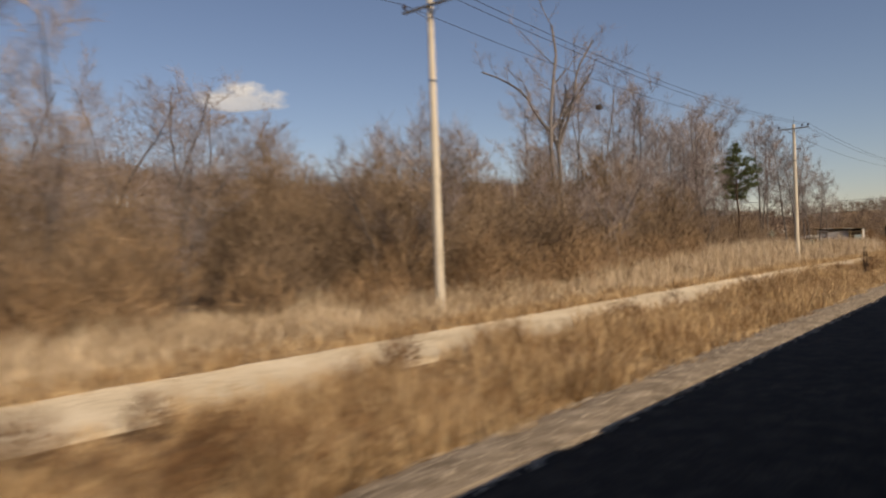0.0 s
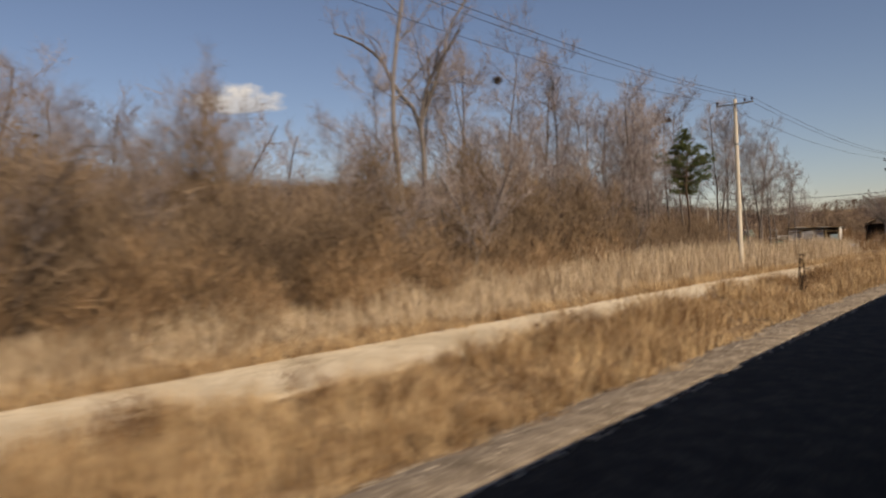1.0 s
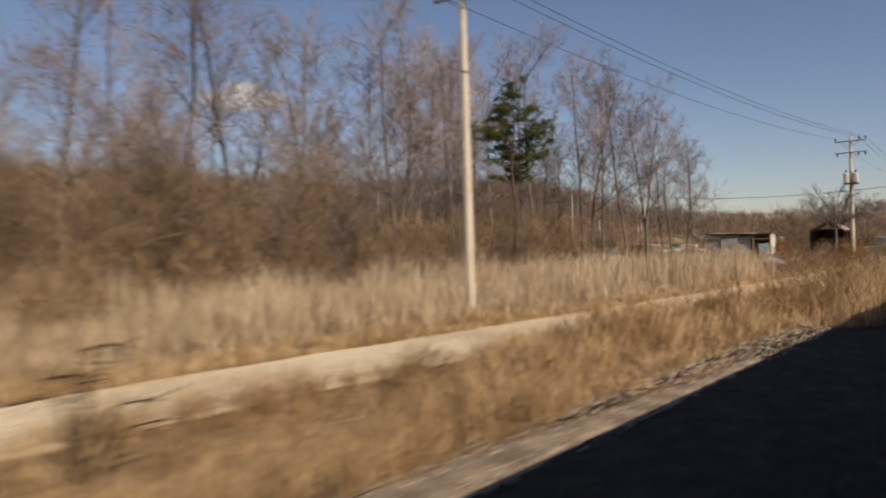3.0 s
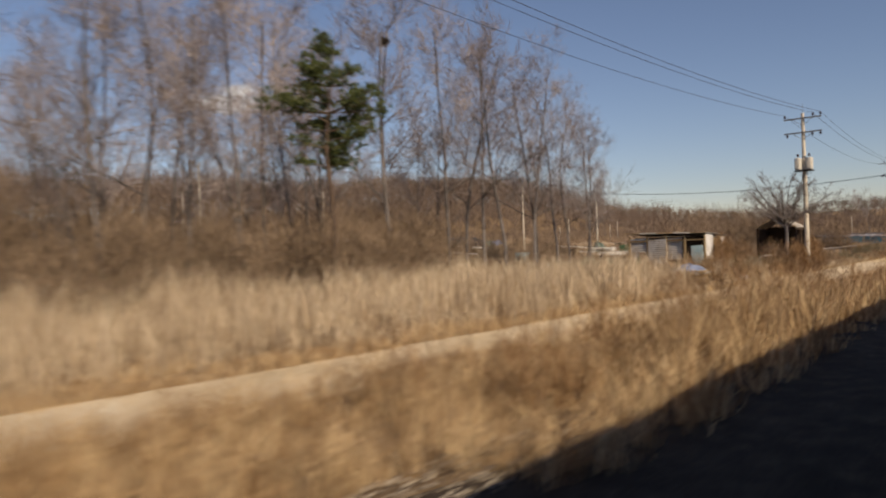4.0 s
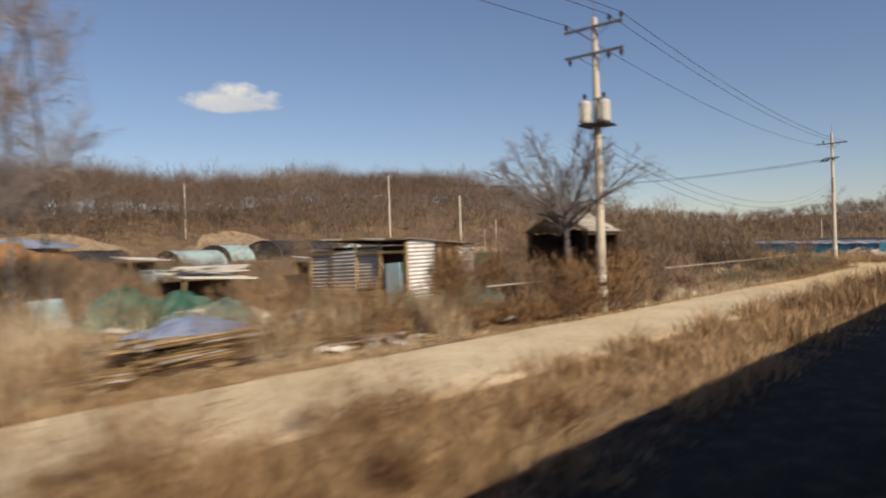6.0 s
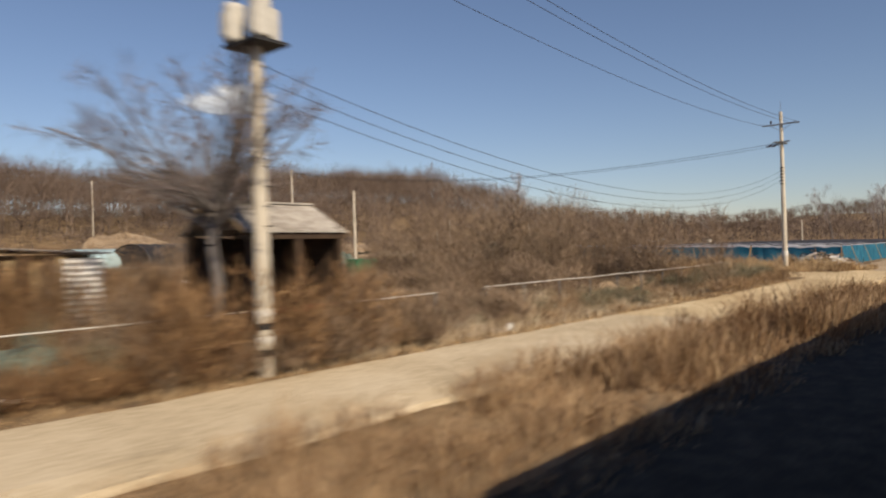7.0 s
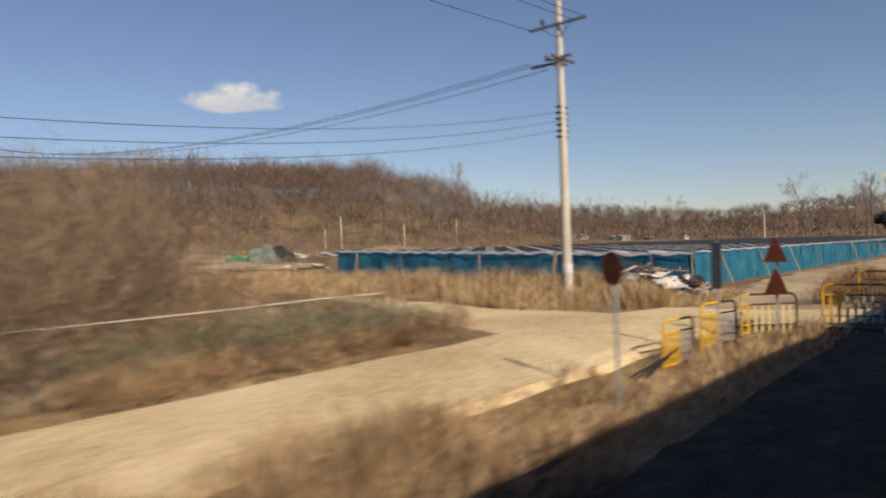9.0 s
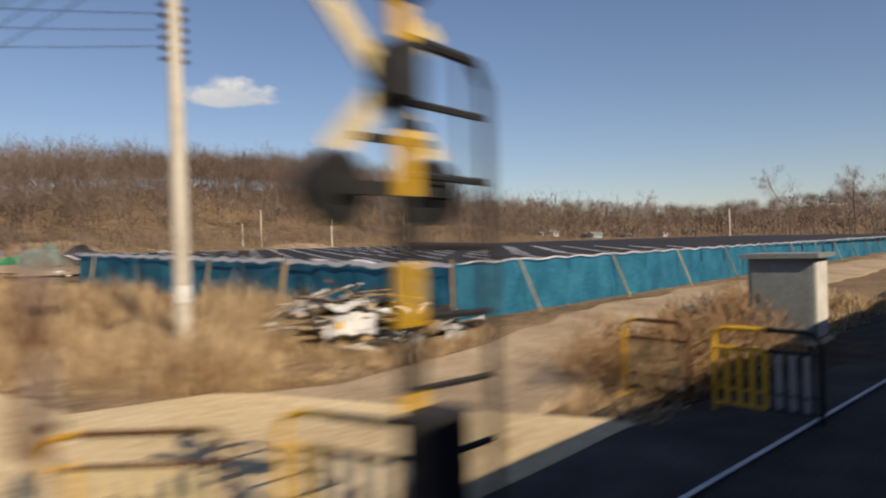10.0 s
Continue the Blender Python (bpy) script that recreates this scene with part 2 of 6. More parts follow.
def mesh_np(name, verts, faces):
    """A mesh from arrays; faces: one array, or several with different numbers of corners."""
    me = bpy.data.meshes.new(name)
    sets = faces if isinstance(faces, list) else [faces]
    loops = np.concatenate([f.ravel() for f in sets])
    sizes = np.concatenate([np.full(len(f), f.shape[1]) for f in sets])
    me.vertices.add(len(verts))
    me.vertices.foreach_set("co", np.ascontiguousarray(verts, dtype=np.float32).ravel())
    me.loops.add(len(loops))
    me.loops.foreach_set("vertex_index", np.ascontiguousarray(loops, dtype=np.int32))
    me.polygons.add(len(sizes))
    me.polygons.foreach_set("loop_start", np.ascontiguousarray(np.cumsum(sizes) - sizes, dtype=np.int32))
    me.update(calc_edges=True)
    return me


def part(name, geo, mat, parent, label="", smooth=False):
    me = geo if isinstance(geo, bpy.types.Mesh) else geo.mesh(name)
    if not me.materials:
        me.materials.append(mat)
    if smooth:
        me.polygons.foreach_set("use_smooth", [True] * len(me.polygons))
    ob = new(name, me)
    ob.parent = parent
    return tagged(ob, label)


def thing(name, at, label, category, group="", turn=0.0, kind=""):
    e = new(name)
    e.empty_display_size = 0.2
    e.matrix_basis = pose(at[0], at[1], at[2], 0, 0, turn)
    return tagged(e, label, category, group, kind)


def solid(name, geo, mat, label, category="", group="", kind="", at=None, smooth=False):
    ob = part(name, geo, mat, None, "", smooth)
    if at is not None:
        ob.matrix_basis = at
    return tagged(ob, label, category, group, kind)


def smooth(a, b, x):
    t = min(1.0, max(0.0, (x - a) / (b - a)))
    return t * t * (3 - 2 * t)


def line(x, *knots):
    """Straight pieces through (x, y) knots."""
    for (a, p), (b, q) in zip(knots, knots[1:]):
        if x <= b:
            return p + (q - p) * max(0.0, (x - a)) / (b - a)
    return knots[-1][1]


# ---------------------------------------------------------------- the lie of the land
def road_far(x):
    return line(x, (-60, 13.5), (55, 13.5), (72, 12.7), (86, 12.35), (97, 12.0), (130, 11.85), (140, 10.9), (147, 9.8), (151, 9.6))


def road_near(x):
    return line(x, (-60, 10.3), (45, 10.3), (66, 10.0), (75, 9.6), (86, 8.8), (97, 8.2), (122, 8.0), (130, 7.7), (140, 7.1), (146, 6.55), (151, 6.5))


def track_far(x):
    return line(x, (152.5, 9.0), (157, 8.4), (159.5, 8.2), (162, 8.9), (168, 10.1), (330, 10.4))


def track_near(x):
    return line(x, (152.5, 6.4), (157.5, 4.8), (160, 5.6), (163, 6.5), (170, 7.3), (330, 7.4))


def level(x, y):
    """Height of the ground, without small bumps."""
    c = smooth(132, 151, x)
    if y < 4.8:
        z = 0.52 + 0.36 * c
    elif y < 6.6:
        z = 0.52 + 0.36 * c - (0.30 - 0.22 * c) * smooth(4.8, 6.6, y)
    elif y < 9:
        z = 0.22 + 0.58 * c + (0.23 - 0.1 * c) * smooth(6.6, 9, y)
    else:
        z = 0.45 + 0.48 * c
    z += 0.16 * smooth(152, 162, x) * smooth(7, 11, y)
    if 3.8 < y < 7:
        z -= 0.38 * smooth(138, 144, x) * (1 - smooth(150.8, 152.6, x)) * (1 - smooth(5.9, 6.8, y)) * smooth(3.9, 4.7, y)
    if y > 13:
        z += 0.03 * (min(y, 90) - 13)
    if y > 70:
        near_hill = (1 - smooth(294, 342, x + 0.25 * (y - 110))) * smooth(-300, 20, x)
        z += (11.6 + 6.0 * math.exp(-((x - 268) / 44) ** 2)) * smooth(82, 165, y) * near_hill * (0.9 + 0.12 * math.sin(x * 0.035) + 0.06 * math.sin(x * 0.09 + 1))
    far = x * 0.85 + y * 0.5
    if far > 300:
        z += (14 + 3 * math.sin(0.012 * (x - y)) + 2 * math.sin(0.03 * (x - y))) * smooth(350, 520, far)
    return z


def bumps(x, y):
    """Small unevenness, none on roads and the track bed."""
    if y < 5.5 or road_near(x) - 0.6 < y < road_far(x) + 0.6 and x < 152 or 145 < x < 205 and y < 33:
        return 0.0
    return 0.12 * noise.noise((x * 0.33, y * 0.33, 0)) + 0.05 * noise.noise((x * 1.1, y * 1.1, 3))


def ground(x, y):
    return level(x, y) + bumps(x, y)


def spread(*runs):
    """Coordinates from runs of (start, end, step)."""
    out = []
    for a, b, s in runs:
        out += list(np.arange(a, b, s))
    return out


gx = spread((-4000, -1000, 1000), (-1000, -200, 200), (-200, -40, 20), (-40, 215, 1), (215, 400, 5), (400, 800, 20), (800, 2000, 200), (2000, 4600, 500))
gy = spread((-4000, -1000, 1000), (-1000, -100, 150), (-100, -10, 15), (-10, 4, 2), (4, 15, 0.5), (15, 40, 1), (40, 90, 2), (90, 300, 6), (300, 800, 25), (800, 2000, 200), (2000, 4600, 500))
gv = np.array([(x, y, ground(x, y)) for x in gx for y in gy])
ii, jj = np.meshgrid(np.arange(len(gx) - 1), np.arange(len(gy) - 1), indexing="ij")
a0 = (ii * len(gy) + jj).ravel()
gf = np.stack([a0, a0 + len(gy), a0 + len(gy) + 1, a0 + 1], 1)
land = solid("ground", mesh_np("ground", gv, gf), SOIL, "brown winter soil with dry plant litter", "ground", kind="structure", smooth=True)


def strip(name, x0, x1, y0, y1, up, mat, label, step=1.0, across=6, category="road", ragged=0.0):
    """A paved strip that follows the ground, with real edges; y0, y1: its borders as functions of x."""
    g = Geo()
    n = int((x1 - x0) / step)
    rows = []
    for i in range(n + 1):
        x = x0 + (x1 - x0) * i / n
        a = y0(x) + ragged * noise.noise((x * 0.7, 1.3, 0))
        b = y1(x) + ragged * noise.noise((x * 0.7, 7.3, 0))
        row = [(x, a - 0.3, level(x, a - 0.3) - 0.06)]
        row += [(x, a + (b - a) * j / across, level(x, a + (b - a) * j / across) + up) for j in range(across + 1)]
        rows.append(row + [(x, b + 0.3, level(x, b + 0.3) - 0.06)])
    w = across + 3
    g.add([p for r in rows for p in r], [(i * w + j, (i + 1) * w + j, (i + 1) * w + j + 1, i * w + j + 1) for i in range(n) for j in range(w - 1)])
    return solid(name, g, mat, label, category, kind="structure")


strip("road_middle", 65.6, 129, road_near, road_far, 0.052, TAN_ROAD, "tan worn concrete stretch of a farm lane", ragged=0.18)
strip("road", -60, 66, road_near, road_far, 0.05, CONCRETE_ROAD, "pale worn concrete farm lane beside the railway", ragged=0.18)
strip("road_end", 128.6, 150, road_near, road_far, 0.054, SANDY_ROAD, "sandy yellow end of a farm lane", ragged=0.18)


def branch_road(u, v):
    """The side road, its worn edges wandering, widening into the junction."""
    y = 9.0 + 35 * v
    mid = 151.2 + 3.2 * smooth(10, 26, y)
    half = 2.7 - 1.6 * smooth(9, 20, y)
    e = 2 * u - 1
    x = mid + half * e + 0.5 * e * noise.noise((y * 0.45, 4 * e, 2)) + 0.2 * e * noise.noise((y * 1.7, 4 * e, 5))
    return (x, y, level(x, y) + (0.045 if abs(e) < 0.99 else -0.08))


solid("road_branch", Geo().sheet(branch_road, 12, 90), SANDY_ROAD, "dusty sandy side road with worn grassy edges", "road", kind="structure")
strip("road_junction", 146.6, 152.9, lambda x: 6.5, lambda x: 9.9, 0.055, SANDY_ROAD, "pale sandy junction before a level crossing", 0.5, 8, ragged=0.12)
strip("road_rails", 152.6, 163.0, lambda x: -6.0, lambda x: line(x, (157.0, 3.75), (163, 2.4)), 0.05, ASPHALT, "dark worn asphalt of a level crossing", 0.5, 12, ragged=0.05)
strip("road_crossing", 152.8, 157.3, lambda x: 3.6, lambda x: line(x, (152.8, 9.7), (155.5, 8.9), (156.4, 7.4), (157.3, 4.0)), 0.06, SANDY_ROAD, "dusty pale apron of a level crossing", 0.5, 16, ragged=0.05)
strip("road_track", 152.5, 330, track_near, track_far, 0.035, DIRT_ROAD, "rutted dirt track along a blue cloth fence", 1.5, 6, ragged=0.5)
# bed under the train's shadow, its shade partly painted in
strip("railway_bed", -60, 330, lambda x: -6.0, lambda x: line(x, (60, 5.5), (68, 4.3)), 0.03, SHADED_BALLAST, "ballast shoulder of the railway, coloured near-black to deepen the train shadow", 1.5, 8, "ballast", ragged=0.25)
# the same shoulder beyond the shadow's edge, left pale
strip("ballast_shoulder", -60, 60, lambda x: 4.45, lambda x: line(x, (46, 5.6), (58, 4.6)), 0.045, GRAVEL, "pale crushed gravel shoulder beside the rails", 1.0, 6, "ballast", ragged=0.12)
for side in (-0.95, -2.4):
    g = Geo().box((135, side, 0.74), (410, 0.15, 0.03)).box((135, side, 0.80), (410, 0.02, 0.12)).box((135, side, 0.88), (410, 0.07, 0.045))
    solid("rail", g, DARK_STEEL, "brown steel running rail", "rail", "running rails", "structure")

# ---------------------------------------------------------------- the train whose shadow lies along the line


def build_carriage():
    c = thing("train_carriage", (0, -1.75, 0.9), "dark blue-grey passenger carriage standing on the railway", "train", "carriages of the train")
    section = [(-1.42, 0.55), (-1.45, 1.2), (-1.45, 2.75), (-1.36, 3.15), (-1.05, 3.42), (-0.5, 3.55), (0.5, 3.55), (1.05, 3.42), (1.36, 3.15), (1.45, 2.75), (1.45, 1.2), (1.42, 0.55)]
    k = len(section)
    g = Geo()
    pts = [(x, y, z) for x in (-9.75, 9.75) for y, z in section]
    g.add(pts, [(i, (i + 1) % k, k + (i + 1) % k, k + i) for i in range(k)] + [tuple(range(k - 1, -1, -1)), tuple(range(k, 2 * k))])
    part("body", g, TRAIN_PAINT, c)
    for s in (-1, 1):
        for i in range(8):
            part("window", Geo().box((-7 + 2 * i, s * 1.457, 2.0), (1.3, 0.012, 0.8), bevel=0.0), DARK_GLASS, c)
        part("gangway", Geo().box((s * 10.0, 0, 1.95), (0.5, 2.2, 2.7)), TRAIN_DARK, c)
        for e in (-1.05, 1.05):
            for side in (-0.8, 0.65):
                part("wheel", Geo().tube((s * 6.9 + e, side, 0.46), (s * 6.9 + e, side + 0.13, 0.46), 0.43, 0.43, 20), TRAIN_DARK, c)
        part("bogie_frame", Geo().box((s * 6.9, 0, 0.5), (3.0, 1.9, 0.22)), TRAIN_DARK, c)
    part("underframe", Geo().box((0, 0, 0.42), (9.5, 2.2, 0.3)), TRAIN_DARK, c)
    return c


carriage = build_carriage()
carriage.matrix_basis = pose(-45, -1.75, 0.9)
for k in range(1, 15):
    copy_thing(carriage, pose(-45 + 20.5 * k, -1.75, 0.9))

# ---------------------------------------------------------------- power line


def insulator(g, at, up=1.0):
    x, y, z = at
    s = up
    g.lathe((x, y, z if s > 0 else z - 0.28), [(0.018, 0.0), (0.018, 0.08), (0.075, 0.09), (0.06, 0.13), (0.085, 0.15), (0.065, 0.19), (0.08, 0.21), (0.03, 0.28)], 10)


def utility_pole(x, y, top, label, spike=0.7):
    z0 = level(x, y)
    h = top - z0
    p = thing("utility_pole", (x, y, z0), label, "utility pole", "poles of the power line")
    part("shaft", Geo().tube((0, 0, -0.3), (0, 0, h), 0.185, 0.105, 18), POLE_CONCRETE, p, smooth=False)
    if spike:
        part("lightning_rod", Geo().tube((0, 0, h), (0, 0, h + spike), 0.016, 0.01, 6), STEEL, p)
    return p, z0, h


def crossarm(p, z, half, pins, down=False, shift=0.0, along=False):
    g = Geo()
    arm = (2 * half, 0.09, 0.09) if along else (0.09, 2 * half, 0.09)
    at = (shift, 0.13, z) if along else (-0.13, shift, z)
    arm_ob = part("crossarm", Geo().box(at, arm), STEEL, p, "galvanised steel crossarm")
    for s in (-1, 1):
        part("brace", Geo().tube((-0.13, s * half * 0.55, z - 0.03), (-0.11, 0, z - 0.5), 0.014, 0.014, 6), STEEL, p)
    for o in pins:
        gi = Geo()
        insulator(gi, (-0.13, o, z + (0.04 if not down else -0.05)), -1 if down else 1)
        part("insulator", gi, PORCELAIN, arm_ob, "dark porcelain insulator")


PINS = (1.12, -0.68, -1.15)
P1, P2, P3, P4 = (19.28, 16.5, 12.0), (64.28, 15.33, 12.15), (113.85, 12.59, 11.5), (157.38, 13.52, 11.95)
P0 = (-25.0, 17.5, 12.0)
arm_z = {}
for n, (x, y, top) in enumerate((P0, P1, P2, P3)):
    extra = " carrying two transformers beside a farm lane" if n == 3 else " standing in dry reeds"
    p, z0, h = utility_pole(x, y, top, "pale concrete power pole" + extra)
    za = h - 0.36
    crossarm(p, za, 1.2, PINS)
    arm_z[n] = z0 + za + 0.3
    part("clamp_band", Geo().tube((0, 0, h - 3.1), (0, 0, h - 3.0), 0.135, 0.135, 14), STEEL, p)
    if n == 3:
        crossarm(p, h - 1.35, 1.2, (1.0, -0.62, -1.12), down=True)
        for o, f in ((0.33, -0.3), (0.1, 0.42), (-0.36, -0.12)):
            g = Geo().lathe((f, o, h - 3.95), [(0.2, 0), (0.23, 0.04), (0.23, 0.72), (0.21, 0.8), (0.08, 0.84)], 18)
            t = part("transformer", g, TRANSFORMER, p, "light grey transformer can")
            gi = Geo()
            insulator(gi, (f, o, h - 3.12))
            part("bushing", gi, PORCELAIN, t)
            part("fin", Geo().box((f - 0.24, o, h - 3.6), (0.05, 0.22, 0.5)), TRANSFORMER, t)
        part("platform_bracket", Geo().box((0, 0, h - 4.02), (0.9, 1.1, 0.07)), DARK_STEEL, p)
        for k in range(9):
            part("step_bolt", Geo().tube((0, -0.1, h - 4.5 - 0.42 * k), (0.05, -0.33, h - 4.5 - 0.42 * k), 0.014, 0.014, 6), DARK_STEEL, p)
        for k in range(4):
            part("warning_band", Geo().tube((0, 0, 0.45 + 0.28 * k), (0, 0, 0.59 + 0.28 * k), 0.192 - 0.002 * k, 0.192 - 0.002 * k, 18), WHITE_PLASTIC if k % 2 else DARK_STEEL, p)

p, z0, h = utility_pole(*P4, "pale concrete corner power pole with many insulators")
crossarm(p, h - 0.88, 1.2, (0.62,))
arm_z[4] = z0 + h - 0.86
crossarm(p, h - 2.1, 0.55, (), along=False)
part("crossarm", Geo().box((0, 0.15, h - 2.15), (1.5, 0.09, 0.09)).box((0, -0.15, h - 2.15), (1.5, 0.09, 0.09)), STEEL, p)
for k, o in enumerate((-0.55, 0.0, 0.5)):
    for e in (0.25, 0.6):
        g = Geo().tube((-o * 0.8 - 0.15, e, h - 2.15 - 0.12 * k), (-o * 0.8 - 0.17, e + 0.26, h - 2.18 - 0.12 * k), 0.05, 0.05, 10)
        part("strain_insulator", g, PORCELAIN, p)
for k in range(6):
    zk = h - 3.9 - 0.22 * k
    for xo in (-0.22, 0.2):
        sp = part("rack_spool", Geo().tube((xo, -0.1, zk), (xo, 0.1, zk), 0.045, 0.045, 10), PORCELAIN, p)
        part("spool_bolt", Geo().tube((xo, 0, zk), (0, 0, zk), 0.012, 0.012, 6), STEEL, sp)
part("clamp_band", Geo().tube((0, 0, 0.95), (0, 0, 1.3), 0.19, 0.188, 18), WHITE_PLASTIC, p, "white band round the shaft")


def cable(points_from, points_to, sag, r=0.011, name="power_cable", label="dark overhead power cable between poles"):
    a, b = Vector(points_from), Vector(points_to)
    cu = bpy.data.curves.new(name, "CURVE")
    cu.dimensions = "3D"
    cu.bevel_depth, cu.bevel_resolution = r, 1
    sp = cu.splines.new("POLY")
    n = 28
    sp.points.add(n)
    for i in range(n + 1):
        t = i / n
        q = a.lerp(b, t)
        sp.points[i].co = (q.x, q.y, q.z - 4 * sag * t * (1 - t), 1)
    cu.materials.append(CABLE)
    return tagged(new(name, cu), label, "cable", "overhead cables")


SPANS = [P0, P1, P2, P3, P4]
for n in range(4):
    a, b = SPANS[n], SPANS[n + 1]
    for o in PINS:
        cable((a[0] - 0.13, a[1] + o, arm_z[n]), (b[0] - 0.13, b[1] + o, arm_z[n + 1]), 0.75)
FAR_TOP = (153.4, 62.9, 12.6)
for o in (-0.6, 0.0, 0.6):
    cable((157.2 - o, 14.3, 9.75 - 0.15 * abs(o)), (FAR_TOP[0] - o, FAR_TOP[1], FAR_TOP[2] - 0.4), 1.6, 0.013)
for k in range(3):
    cable((157.1, 13.5, 7.85 - 0.33 * k), (P3[0] + 0.1, P3[1], 7.1 - 0.33 * k), 2.15, 0.008)

# poles out in the fields
for x, y, top in ((153.4, 62.9, 12.6), (148.1, 47.1, 8.7), (152.0, 110.0, 15.4), (211.0, 88.4, 9.0), (208.6, 89.6, 7.0), (218.4, 81.2, 7.4), (255.0, 35.5, 7.0), (126.0, 118.0, 15.0), (246.0, 93.0, 9.0), (100.0, 68.0, 13.0)):
    z0 = ground(x, y)
    p = thing("field_pole", (x, y, z0), "slim grey pole standing in a winter field", "utility pole", "poles in the fields")
    part("shaft", Geo().tube((0, 0, -0.2), (0, 0, top - z0), 0.14, 0.09, 10), POLE_CONCRETE, p)
    if top > 10:
        part("crossarm", Geo().box((0, 0.1, top - z0 - 0.3), (1.5, 0.09, 0.09)), STEEL, p)

# ---------------------------------------------------------------- bare trees, shrubs, grass


def limb_mesh(name, segs, thin=0.016):
    """Tapered limbs as prisms, twigs as narrow pointed blades."""
    P = np.array([[*a, *b, r, s] for a, b, r, s in segs])
    vs, fs, base = [], [], 0
    for k, lo, hi in ((6, 0.05, 9.0), (3, thin, 0.05)):
        S = P[(P[:, 6] >= lo) & (P[:, 6] < hi)]
        if not len(S):
            continue
        d = S[:, 3:6] - S[:, :3]
        d /= np.linalg.norm(d, axis=1)[:, None] + 1e-9
        ref = np.where(np.abs(d[:, 2:3]) > 0.9, np.array([[1.0, 0, 0]]), np.array([[0, 0, 1.0]]))
        u = np.cross(d, ref)
        u /= np.linalg.norm(u, axis=1)[:, None]
        w = np.cross(d, u)
        ang = np.arange(k) * 2 * np.pi / k
        ring = u[:, None, :] * np.cos(ang)[None, :, None] + w[:, None, :] * np.sin(ang)[None, :, None]
        v = np.concatenate([S[:, None, :3] + ring * S[:, 6, None, None], S[:, None, 3:6] + ring * S[:, 7, None, None]], 1)
        vs.append(v.reshape(-1, 3))
        i = np.arange(k)
        q = np.stack([i, (i + 1) % k, k + (i + 1) % k, k + i], 1)
        fs.append((base + np.arange(len(S))[:, None, None] * 2 * k + q[None]).reshape(-1, 4))
        base += len(S) * 2 * k
    S = P[P[:, 6] < thin]
    if len(S):
        d = S[:, 3:6] - S[:, :3]
        u = np.cross(d, np.random.RandomState(len(S)).normal(size=d.shape))
        u /= np.linalg.norm(u, axis=1)[:, None] + 1e-9
        w = S[:, 6:7] * 1.3
        v = np.stack([S[:, :3] - u * w, S[:, :3] + u * w, S[:, 3:6] + (S[:, 3:6] - S[:, :3]) * 0.15], 1)
        vs.append(v.reshape(-1, 3))
        fs.append(base + np.arange(len(S))[:, None] * 3 + np.arange(3)[None])
    return mesh_np(name, np.concatenate(vs), fs)


def grow(seed, height, trunk_r, plan, lift=0.12, wobble=0.12, first=0.3, lean=(0, 0), sway=1.0):
    """plan: for each order of branching (pieces, children a piece, angle, length ratio, radius ratio)."""
    rng = random.Random(seed)
    segs = []

    def run(p, d, length, r, order):
        pieces, kids, angle, ratio, thin = plan[order]
        step = length / pieces
        for i in range(pieces):
            w = wobble * (sway if order == 0 else 1.0)
            d = (d + Vector((rng.gauss(0, w), rng.gauss(0, w), rng.gauss(0, w * 0.6) + lift * (order > 0)))).normalized()
            q = p + d * step
            r2 = r * (1 - 0.75 / pieces) if order == 0 else r * (1 - 0.6 / pieces)
            segs.append((p.copy(), q.copy(), r, r2))
            if order + 1 < len(plan) and (order > 0 or (i + 1) / pieces > first):
                n = int(kids + rng.random())
                for _ in range(n):
                    side = d.orthogonal().normalized()
                    side.rotate(Matrix.Rotation(rng.uniform(0, 2 * math.pi), 3, d))
                    a = radians(angle * rng.uniform(0.6, 1.3))
                    cd = (d * math.cos(a) + side * math.sin(a)).normalized()
                    at = p.lerp(q, rng.random())
                    shrink = 1.0 - 0.55 * (i / pieces) if order == 0 else 1.0 - 0.4 * i / pieces
                    run(at, cd, length * ratio * shrink * rng.uniform(0.7, 1.2), max(0.006, r2 * thin * rng.uniform(0.7, 1.1)), order + 1)
            p, r = q, r2

    run(Vector((0, 0, -0.2)), Vector((lean[0], lean[1], 1)).normalized(), height, trunk_r, 0)
    return segs


TREE_PLAN = [(9, 1.9, 52, 0.42, 0.5), (5, 1.6, 44, 0.46, 0.55), (3, 2.2, 42, 0.55, 0.65), (2, 0, 30, 0.4, 0.5)]
SLIM_PLAN = [(10, 2.0, 50, 0.40, 0.5), (4, 1.9, 42, 0.48, 0.58), (3, 2.2, 40, 0.55, 0.65), (2, 0, 30, 0.4, 0.5)]
tree_meshes = []


def feathered(segs, seed, share, length=0.5):
    """Adds fine side twigs along the thin ends."""
    rng = random.Random(seed)
    more = []
    for p, q, r, s in segs:
        if r < 0.013:
            for _ in range(int(share + rng.random())):
                d = (q - p).normalized() + Vector((rng.gauss(0, 0.6), rng.gauss(0, 0.6), rng.gauss(0.15, 0.5)))
                a = p.lerp(q, rng.random())
                more.append((a, a + d.normalized() * length * rng.uniform(0.5, 1.2), 0.0042, 0.003))
    return segs + more


def split_tree(segs, at=0.02):
    """Trunk with limbs, and the fine crown, as two meshes."""
    return limb_mesh("trunk", [s for s in segs if s[2] >= at]), limb_mesh("crown", [s for s in segs if s[2] < at])


def place_tree(meshes, label, group, at):
    t = thing("bare_tree", (0, 0, 0), label, "tree", group)
    t.matrix_basis = at
    part("trunk", meshes[0], BARK, t)
    part("crown", meshes[1], CROWN_TWIG, t)
    return t


